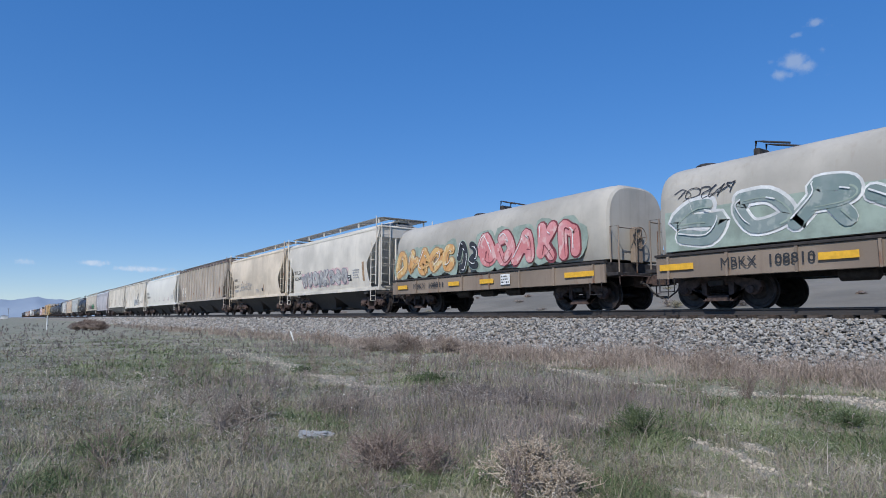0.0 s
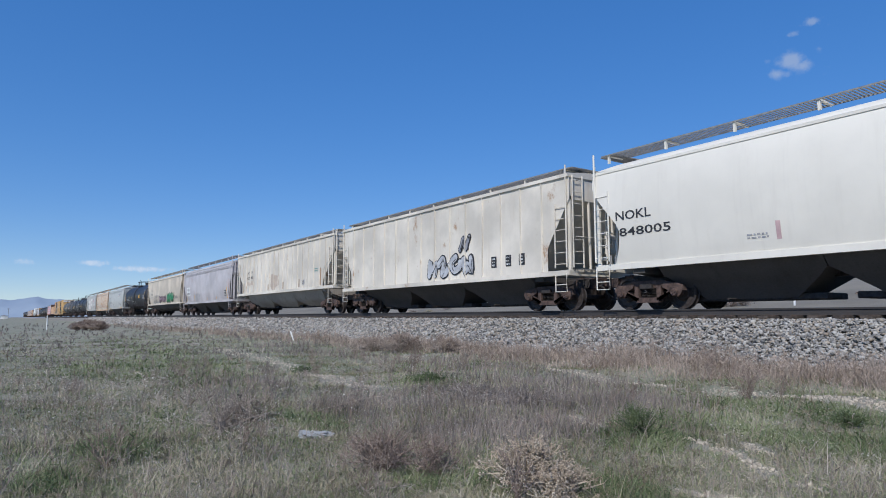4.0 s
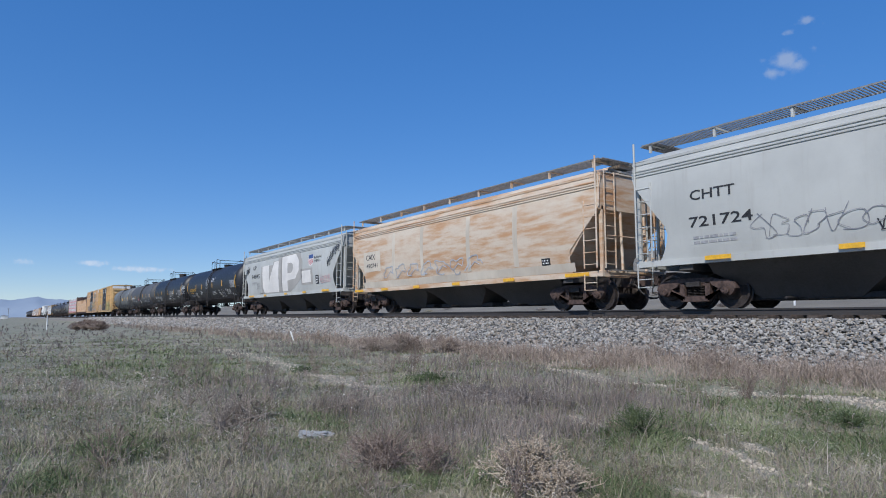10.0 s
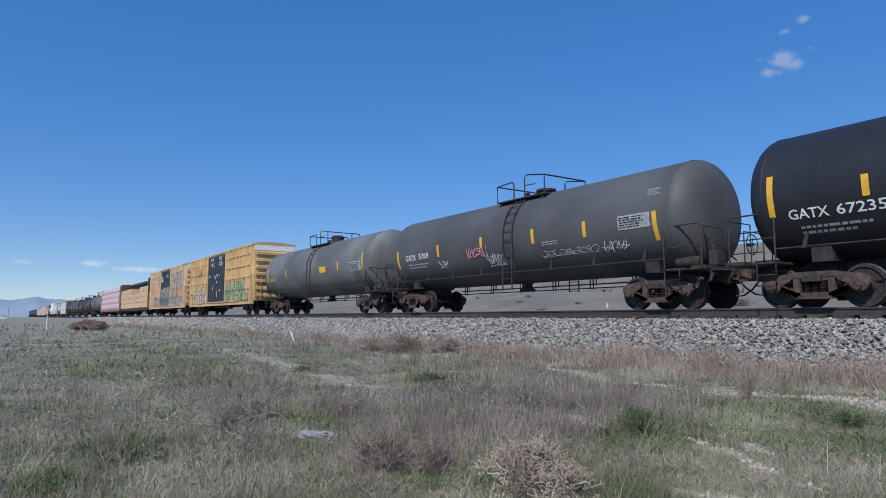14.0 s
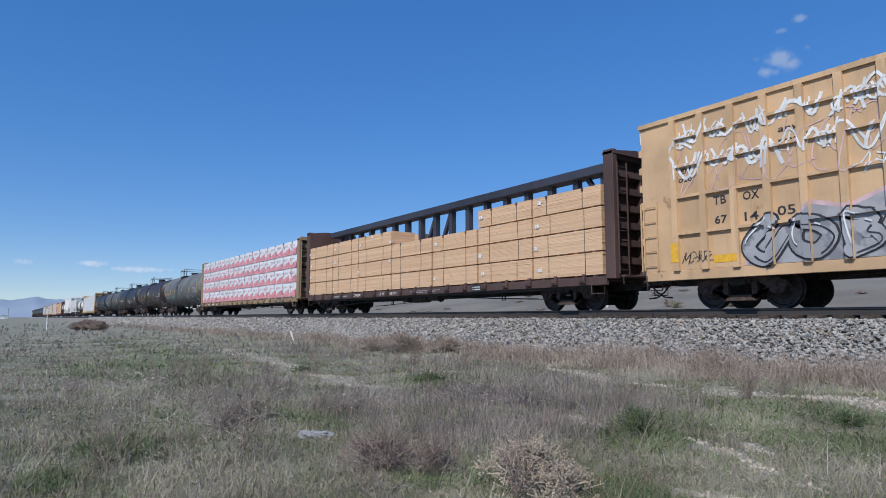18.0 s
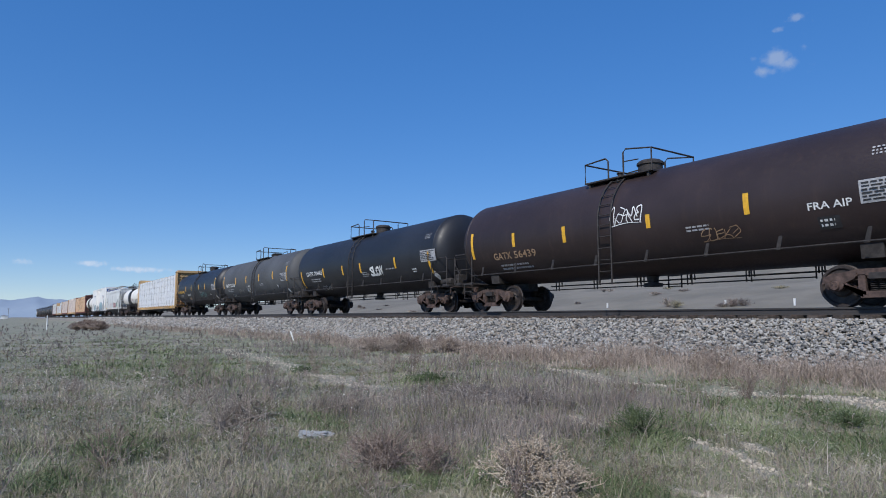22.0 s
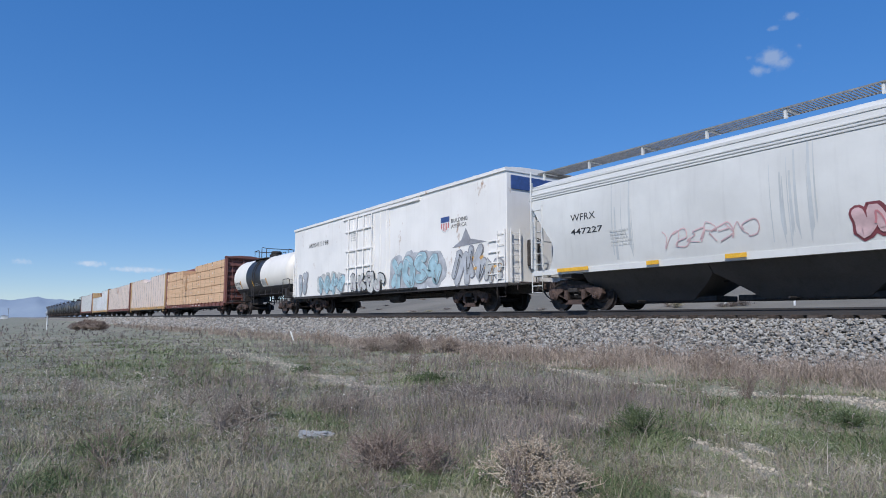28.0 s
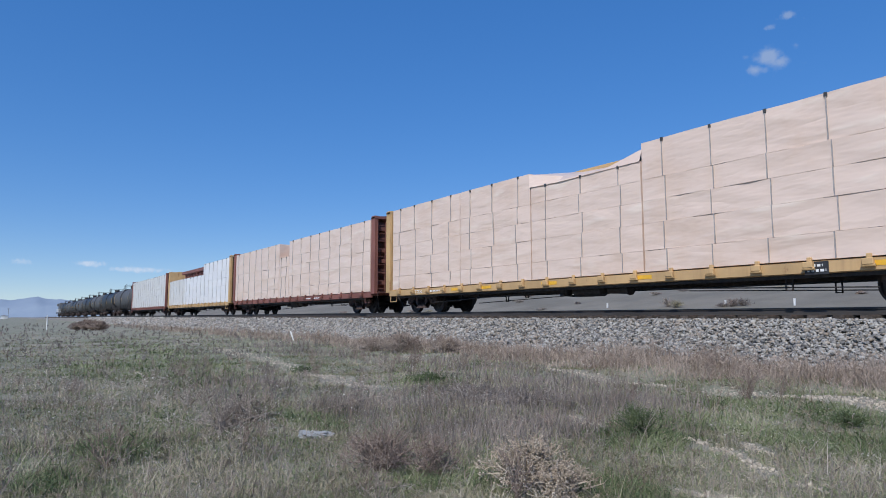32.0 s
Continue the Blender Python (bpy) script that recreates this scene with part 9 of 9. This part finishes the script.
    brush("far_scrub", 25, 9500, 17, 130, MAUVE, lambda x, y, d: (y < 9.5) * np.clip(0.2 + 1.3 * np.clip(wave(x, y, 59, 9) - 0.4, 0, 1), 0, 1), lambda x, y: 0.1 + 0.16 * wave(x, y, 60, 7), "low grey-brown scrub further out in the field", 9, 0.8, 0.0009, bias=1.2)
    brush("leafy_weeds", 22, 16000, 3.7, 30, DEEP_GREEN, lambda x, y, d: bare(x, y) * np.clip(1.0 * lush(x, y) * wave(x, y, 51, 1.2) - 0.2 + 0.06 * wave(x, y, 53, 2), 0, 1), lambda x, y: 0.05 + 0.06 * wave(x, y, 52, 1.5), "dark green leafy weeds in the green patches", 7, 0.9, 0.0016, bias=1.5, least=0.006)


def around(name, seed, count, material, height, label):
    """The same turf on the ground beside and behind the camera."""
    r = np.random.default_rng(seed)
    d, a = 0.35 + 18 * r.uniform(0, 1, count) ** 0.7, r.uniform(-180, 180, count)
    x, y = -np.cos(np.radians(a)) * d, np.sin(np.radians(a)) * d
    keep = ((a < -3) | (a > 75) | (d < 3.75)) & (y < FOOT - 0.9) & (r.uniform(0, 1, count) < 0.35 + 0.65 * wave(x, y, seed + 50, 3))
    x, y, d = x[keep], y[keep], d[keep]
    n = len(x)
    V, F = blades(r, x, y, d, height * r.lognormal(0, 0.32, n), 0.011 * r.uniform(0.7, 1.3, n), r.uniform(0.2, 2.0, n), bends=0)
    tagged(new(name, fast_mesh(name, V, F, material)), label, "grass", kind="stuff")


make_field()
around("spring_turf", 16, 90000, GREEN, 0.05, "short green spring grass of the open field")
around("dry_turf", 17, 90000, STRAW, 0.06, "short straw-coloured grass of the open field")
around("grey_turf", 18, 60000, MAUVE, 0.07, "grey-brown dead grass of the open field")


def shrub_mesh(seed, radius, height, stems, twigs, material, w=0.005, flat=0.6):
    """Stems from one root, each with many short twigs."""
    r = np.random.default_rng(seed)
    P, Q, W = [], [], []
    for i in range(stems):
        a, b = r.uniform(0, 6.28), r.uniform(0.1, 1.0)
        tip = np.array([math.cos(a) * radius * b, math.sin(a) * radius * b, height * r.uniform(0.7, 1.05) * math.sqrt(1 - 0.88 * b * b)])
        mid = tip * np.array([0.45, 0.45, 0.6]) + r.normal(0, 0.03, 3)
        for p, q in ((np.zeros(3), mid), (mid, tip)):
            P.append(p), Q.append(q), W.append(w * 1.4)
        for k in range(twigs):
            t = r.uniform(0.12, 1.0)
            base = mid + (tip - mid) * (t - 0.45) / 0.55 if t > 0.45 else mid * t / 0.45
            way = r.normal(0, 1, 3) + np.array([math.cos(a) * 0.7, math.sin(a) * 0.7, 0.9])
            end = base + way / np.linalg.norm(way) * r.uniform(0.05, 0.16) * (radius + height) * 0.8
            P.append(base), Q.append(end), W.append(w * 0.8)
    P, Q, W = np.array(P), np.array(Q), np.array(W)
    n = len(P)
    D = Q - P
    e = np.cross(D, r.normal(0, 1, (n, 3)))
    e = e / (np.linalg.norm(e, axis=1, keepdims=True) + 1e-9) * W[:, None] / 2
    V = np.stack([P - e, P + e, Q + e * 0.45, Q - e * 0.45], 1).reshape(-1, 3)
    F = (np.arange(n) * 4)[:, None] + np.array([[0, 1, 2, 3]])
    heads = Q[W < w]
    m = len(heads)
    s = np.maximum(w * 0.75, 0.003) * r.uniform(0.6, 1.5, m)
    HV, HF = specks(heads, s * 1.15)
    return fast_mesh("twig_tangle", V, F, material), fast_mesh("seed_scatter", HV, HF, material)


def shrub(name, seed, x, y, radius, height, stems, twigs, material, label, w=0.005):
    root = new(name)
    root.empty_display_size = 0.1
    root.location = (x, y, float(land(x, y)) - 0.01)
    tagged(root, label, "shrub", "shrubs of the field")
    a, b = shrub_mesh(seed, radius, height, stems, twigs, material, w)
    tagged(part("twig_tangle", a, None, root), kind="stuff")
    tagged(part("seed_scatter", b, None, root), kind="stuff")


for i, (x, y, rad, hh, st, tw, mat, w, label) in enumerate((
        (-3.45, 3.1, 0.4, 0.36, 95, 20, DRY_TAN, 0.008, "tan dead shrub full of dry seed heads"),
        (-3.05, 3.05, 0.28, 0.26, 50, 16, DRY_TAN, 0.008, "tan dead shrub full of dry seed heads"),
        (-4.55, 2.55, 0.42, 0.34, 90, 20, DARK_TWIG, 0.006, "dark reddish dead shrub with fine twigs"),
        (-4.15, 2.75, 0.3, 0.34, 60, 18, DARK_TWIG, 0.005, "dark reddish dead shrub with fine twigs"),
        (-5.9, 0.75, 0.3, 0.42, 22, 10, DARK_TWIG, 0.005, "thin dark weed with bare branches"),
        (-7.6, 2.4, 0.45, 0.35, 50, 16, TWIG, 0.007, "low bleached weed with fine twigs"),
        (-6.0, 5.2, 0.7, 0.2, 60, 18, MAUVE, 0.007, "low purple-grey brush in the grass"),
        (-7.3, 5.5, 0.8, 0.2, 60, 18, MAUVE, 0.008, "low purple-grey brush in the grass"),
        (-3.8, 4.75, 0.34, 0.3, 60, 16, DEEP_GREEN, 0.006, "dark green leafy weed clump"),
        (-9.0, 5.9, 0.55, 0.16, 60, 12, DEEP_GREEN, 0.009, "dark green leafy weed clump"),
        (-10.5, 8.2, 0.25, 0.16, 40, 12, DEEP_GREEN, 0.01, "dark green leafy weed clump"),
        (-3.05, 7.0, 0.32, 0.16, 50, 12, DEEP_GREEN, 0.007, "dark green leafy weed clump"),
        (-13.0, 5.3, 0.35, 0.12, 40, 10, DEEP_GREEN, 0.011, "dark green leafy weed clump"),
        (-15.6, 9.3, 0.8, 0.5, 150, 18, RUSSET, 0.013, "rounded reddish dry brush beside the ballast"),
        (-17.3, 9.3, 0.8, 0.42, 130, 16, RUSSET, 0.014, "rounded reddish dry brush beside the ballast"),
        (-13.9, 9.6, 0.7, 0.42, 120, 16, RUSSET, 0.012, "rounded reddish dry brush beside the ballast"),
        (-61.3, 5.0, 0.75, 0.70, 90, 14, DARK_TWIG, 0.03, "dark rounded brush by the marker post"),
        (-60.8, 5.6, 0.75, 0.95, 90, 14, DARK_TWIG, 0.03, "dark rounded brush by the marker post"),
        (-60.2, 6.0, 0.75, 0.90, 90, 14, DARK_TWIG, 0.03, "dark rounded brush by the marker post"),
        (-59.6, 6.5, 0.75, 0.75, 90, 14, DARK_TWIG, 0.03, "dark rounded brush by the marker post"),
        (-60.9, 6.6, 0.75, 0.60, 90, 14, DARK_TWIG, 0.03, "dark rounded brush by the marker post"),
        (-7.4, 2.1, 0.4, 0.26, 50, 18, TWIG, 0.005, "low bleached weed with fine twigs"))):
    shrub("dry_shrub", 300 + i, x, y, rad, hh, st, tw, mat, label, w)


def make_weeds():
    """Thin dead weeds standing about in the grass; a few forms, each used many times."""
    forms = [shrub_mesh(500 + k, 0.2 + 0.05 * (k % 3), 0.2 + 0.05 * (k % 4), 9 + 3 * (k % 3), 12, (TWIG, TWIG, DARK_TWIG, MAUVE, TWIG, RUSSET)[k], 0.0045) for k in range(6)]
    r = random.Random(77)
    n = 0
    while n < 95:
        x, y = -r.uniform(3.0, 15.0), r.uniform(-0.5, 8.5)
        d, a = math.hypot(x, y), math.degrees(math.atan2(y, -x))
        if d < 4.2 or a > 72 or (a > 40 and r.random() < 0.55):
            continue
        n += 1
        k = r.randrange(6)
        root = new("dead_weed")
        size = r.uniform(0.7, 1.35)
        root.matrix_basis = pose(x, y, float(land(x, y)) - 0.01, 0, 0, r.uniform(0, 360)) @ Matrix.Diagonal((size, size, size * r.uniform(0.8, 1.3), 1))
        tagged(root, ("thin bleached dead weed standing in the grass", "thin bleached dead weed standing in the grass", "thin brown dead weed standing in the grass", "grey dead weed standing in the grass", "thin bleached dead weed standing in the grass", "pinkish dead weed standing in the grass")[k], "weed", "dead weeds of the field")
        tagged(part("twig_tangle", forms[k][0], None, root), kind="stuff")
        tagged(part("seed_scatter", forms[k][1], None, root), kind="stuff")


make_weeds()


def make_litter():
    r = random.Random(9)
    # crumpled plastic bag
    bm = bmesh.new()
    bmesh.ops.create_icosphere(bm, subdivisions=4, radius=1.0)
    for v in bm.verts:
        n = noise.noise(v.co * 2.1) * 0.35 + noise.noise(v.co * 5.3) * 0.22 + noise.noise(v.co * 11) * 0.12
        k = 1 + n
        v.co = Vector((v.co.x * 0.16 * k, v.co.y * 0.08 * k, max(-0.02, v.co.z * (0.034 + 0.07 * max(0.0, -v.co.x) ** 3) * k + 0.01)))
    me = bpy.data.meshes.new("plastic_bag")
    bm.to_mesh(me)
    bm.free()
    m, t, p = nodes_of("thin white plastic")
    p.inputs["Base Color"].default_value = (0.31, 0.32, 0.32, 1)
    p.inputs["Roughness"].default_value = 0.65
    me.materials.append(m)
    ob = new("plastic_bag", me)
    ob.matrix_basis = pose(-6.0, 2.6, float(land(-6.0, 2.6)) + 0.045, 0, 0, 58)
    tagged(ob, "crumpled white plastic bag lying in the grass", "litter")
    white = coat("white post paint", (0.75, 0.75, 0.73), 0.5)
    s = Shape().box(-0.05, 0.05, -0.03, 0.03, -0.1, 1.42, 0.008)
    o = thing("marker_post", s, white, "slim white marker post standing in the field", "post")
    o.matrix_basis = pose(-74.8, 3.45, float(land(-74.8, 3.45)), 2, 1.5, 20)
    s = Shape().box(-0.03, 0.03, -0.01, 0.01, -0.05, 0.42, 0.005)
    o = thing("survey_stake", s, white, "short leaning white survey stake beside the brush", "stake")
    o.matrix_basis = pose(-24.3, 9.5, float(land(-24.3, 9.5)), 0, -22, 40)
    s = Shape().tube([(0, 0, 0), (0.02, 0, 0.2), (0.0, 0.03, 0.32)], 0.008, 5)
    s.tube([(0.02, 0, 0.05), (0.14, 0, 0.06), (0.2, 0, 0.02)], 0.008, 5)
    o = thing("bleached_stick", s, TWIG, "bleached forked stick stuck in the soil", "stick")
    o.location = (-5.74, 8.0, float(land(-5.74, 8.0)))
    for i, (x, y, length, turn) in enumerate(((-7.6, 3.3, 0.9, 40), (-8.6, 3.9, 0.8, 20), (-6.6, 1.7, 0.6, 70), (-9.8, 3.1, 0.9, 120))):
        s = Shape().tube([(0, 0, 0.03), (length * 0.4, 0.03, 0.12), (length * 0.7, -0.02, 0.2), (length, 0, 0.24)], 0.0045, 5)
        o = thing("dead_branch", s, DARK_TWIG if i % 2 else TWIG, "thin dead branch lying over the grass", "branch", "loose branches")
        o.matrix_basis = pose(x, y, float(land(x, y)), 0, 0, turn)
    # a pole and a shed far off where the track meets the plain
    pole_wood = plain("weathered pole timber", (0.12, 0.1, 0.085), 0.9, 0, 0.3)
    o = thing("utility_pole", Shape().lathe([(-0.3, 0.17), (8.6, 0.1)], (0, 0, 0), "z", 8), pole_wood, "far timber utility pole with a short cross arm", "pole")
    part("cross_arm", Shape().box(-0.06, 0.06, -1.1, 1.1, 7.7, 7.85, 0.01), pole_wood, o)
    o.location = (-600, 1.5, float(land(-600, 1.5)))
    shed = new("far_shed")
    tagged(shed, "small white shed far across the plain", "shed")
    shed.location = (-600, -1.0, float(land(-600, -1.0)))
    part("wall", Shape().box(-2.0, 2.0, -2.4, 2.4, -0.2, 2.3, 0.02), white, shed)
    part("roof", Shape().prism([(-2.7, 2.3), (0, 3.2), (2.7, 2.3)], -2.2, 2.2, "x"), plain("grey sheet roof", (0.3, 0.3, 0.31), 0.7), shed)
    # small pale stones on the bare strips
    rng = np.random.default_rng(17)
    pts = []
    for xa, ya, xb, yb, w in BARE:
        k = int(300 * (math.hypot(xb - xa, yb - ya) + w) * (1.5 if xa > -6 else 1))
        q = rng.uniform(0, 1, k)
        pts.append(np.stack([xa + q * (xb - xa) + rng.normal(0, w * 0.5, k), ya + q * (yb - ya) + rng.normal(0, w * 0.5, k)], -1))
    pts = np.concatenate(pts)
    n = len(pts)
    sz = np.minimum(rng.lognormal(-5.15, 0.55, n), 0.034)
    cube = np.array([(-1, -.8, -.7), (1, -.9, -.6), (.8, 1, -.8), (-.9, .8, -.7), (-.7, -.7, .6), (.7, -.6, .7), (.6, .7, .5), (-.8, .6, .6)])
    V = cube[None] * sz[:, None, None] * rng.uniform(0.6, 1.3, (n, 1, 3)) + rng.normal(0, 1, (n, 8, 3)) * (sz * 0.15)[:, None, None]
    V[..., 0] += pts[:, None, 0]
    V[..., 1] += pts[:, None, 1]
    V[..., 2] += land(pts[:, 0], pts[:, 1])[:, None] + (sz * 0.3)[:, None]
    quad = np.array([(0, 3, 2, 1), (4, 5, 6, 7), (0, 1, 5, 4), (1, 2, 6, 5), (2, 3, 7, 6), (3, 0, 4, 7)])
    F = (quad[None] + (np.arange(n) * 8)[:, None, None]).reshape(-1, 4)
    ob = new("pebbles", fast_mesh("pebbles", V.reshape(-1, 3), F, plain("pale pebbles", (0.46, 0.405, 0.325), 0.95, 0, 0.3)))
    tagged(ob, "pale pebbles on bare strips of soil", "pebbles", kind="stuff")
    # stakes and scrub on the bank beyond the track
    for i, (x, y) in enumerate(((-35.1, 40.4), (-24.9, 40.6), (-20.1, 40.3))):
        s = Shape().box(-0.05, 0.05, -0.05, 0.05, -0.1, 0.42, 0.006)
        o = thing("bank_marker", s, white, "short white marker on the far bank", "post", "markers on the bank")
        o.location = (x, y, float(land(x, y)))
    spots = [(-24.2, 40.2), (-23.5, 40.4), (-28.4, 40.1), (-29.3, 40.3)] + [(x - 0.9 * y + 26, y) for x, y in ((r.uniform(-75, 26), 39.5 + 17 * r.random() ** 1.5) for i in range(28))]
    for i, (x, y) in enumerate(spots):
        shrub("bank_scrub", 400 + i, x, y, r.uniform(0.4, 0.95), r.uniform(0.12, 0.3) + (0.35 if i < 4 else 0), 46, 10, (DARK_TWIG, MAUVE, STRAW, TWIG, MAUVE)[i % 5], "small dry scrub on the far bank", 0.02)


make_litter()


# ---- clouds ----
def cloud(name, centre, wide, high, seed, label, thin=0.5, low=0.45, shine=0.62, lobes=((0, 0, 1, 1, 1),)):
    """Torn vapour far off. lobes: rows (right, up, half width, half height, thickness), as shares of the cloud's half size."""
    m, t, p = nodes_of("cloud vapour " + name)
    c = t.nodes.new("ShaderNodeTexCoord").outputs["Object"]
    off = t.nodes.new("ShaderNodeMapping")
    off.inputs["Location"].default_value = (seed * 613.0, seed * 271.0, 0)
    link(t, c, off.inputs["Vector"])
    puff = noise_at(t, off.outputs["Vector"], 2.0 / high, 6, 0.55)
    body = None
    for x, y, rx, ry, much in lobes:
        g = t.nodes.new("ShaderNodeTexGradient")
        g.gradient_type = "SPHERICAL"
        mp = t.nodes.new("ShaderNodeMapping")
        mp.inputs["Location"].default_value = (x / rx, -y / ry, 0)
        mp.inputs["Scale"].default_value = (1 / wide / rx, 1 / high / ry, 1)
        link(t, c, mp.inputs["Vector"])
        link(t, mp.outputs["Vector"], g.inputs["Vector"])
        fac = ramp(t, g.outputs["Fac"], 0.0, 1.0, 0, much)
        if body:
            most = t.nodes.new("ShaderNodeMath")
            most.operation = "MAXIMUM"
            link(t, body, most.inputs[0])
            link(t, fac, most.inputs[1])
            fac = most.outputs[0]
        body = fac
    eaten = t.nodes.new("ShaderNodeMath")
    eaten.operation = "MULTIPLY_ADD"
    eaten.inputs[1].default_value = 1.5
    link(t, puff, eaten.inputs[0])
    link(t, body, eaten.inputs[2])
    cover = ramp(t, eaten.outputs[0], 0.9 + low, 1.75 + low, 0, thin)
    clear, glow, mix = t.nodes.new("ShaderNodeBsdfTransparent"), t.nodes.new("ShaderNodeEmission"), t.nodes.new("ShaderNodeMixShader")
    glow.inputs["Color"].default_value, glow.inputs["Strength"].default_value = (0.80, 0.86, 0.95, 1), shine
    link(t, cover, mix.inputs[0])
    link(t, clear.outputs[0], mix.inputs[1])
    link(t, glow.outputs[0], mix.inputs[2])
    link(t, mix.outputs[0], t.nodes["Material Output"].inputs["Surface"])
    n = 8
    V = np.array([((i / n * 2 - 1) * wide, (j / n * 2 - 1) * high, 0) for i in range(n + 1) for j in range(n + 1)])
    ob = new(name, fast_mesh(name, V, grid_faces(n + 1, n + 1), m))
    ob.visible_shadow = False
    ob.matrix_basis = look(centre, EYE)
    tagged(ob, label, "cloud", "clouds in the sky", kind="structure")
    return ob


CLOUDS = [(cloud("small_cloud", (-1212, 2550, 1014), 130, 95, 12, "small torn white cloud high in the blue sky", 0.48, 0.0, lobes=((-0.05, 0.1, 0.6, 0.66, 1.1), (-0.38, -0.42, 0.5, 0.42, 0.9), (0.25, -0.2, 0.5, 0.4, 0.9), (0.74, 0.4, 0.26, 0.36, 0.45), (-0.68, 0.25, 0.22, 0.2, 0.4))), (-75, -51, 33)),
          (cloud("cloud_wisp", (-1144, 2531, 1134), 90, 60, 2, "faint torn wisp of white cloud", 0.38, 0.06, lobes=((0.25, 0.2, 0.6, 0.5, 1), (-0.5, -0.35, 0.45, 0.35, 0.9))), (-74, -56, 45)),
          (cloud("cloud_bank", (-2960, 420, 212), 220, 42, 3, "low flat white cloud over the far hills", 0.75, 0.04, 0.8, lobes=((-0.6, 0.3, 0.4, 0.5, 1), (0.2, -0.15, 0.85, 0.5, 1))), (0, -14, -4)),
          (cloud("far_cloud", (-2992, 51, 218), 80, 30, 4, "faint low cloud over the far hills", 0.42, 0.25, 0.8), (0, -10, 0))]


def motions():
    """The whole train rolls by at one pace, its wheels turn, and the clouds drift."""
    for car, middle in TRAIN:
        at = lambda t: pose(ABREAST + SPEED * t - middle, TRACK, 0)
        walk(car, [(0.0, at(0.0)), (8.0, at(8.0)), (16.0, at(16.0)), (24.0, at(24.0)), (32.0, at(32.0))])
    turn = math.degrees(SPEED / 0.457 / FPS)
    steps = int(32 * FPS)
    spun = {}
    for w, x in WHEELSETS:
        if x not in spun:
            walk(w, [(k / FPS, pose(x, 0, 0.457, 0, (turn * k) % 360, 0)) for k in range(steps + 1)])
            spun[x] = w
        else:
            w.rotation_mode = "QUATERNION"
            w.animation_data_create()
            w.animation_data.action = spun[x].animation_data.action
            w.animation_data.action_slot = spun[x].animation_data.action_slot
    for ob, drift in CLOUDS:
        a, b = look(ob.location, EYE), look(ob.location + Vector(drift), EYE)
        walk(ob, [(0.0, a), (32.0, b)])


motions()
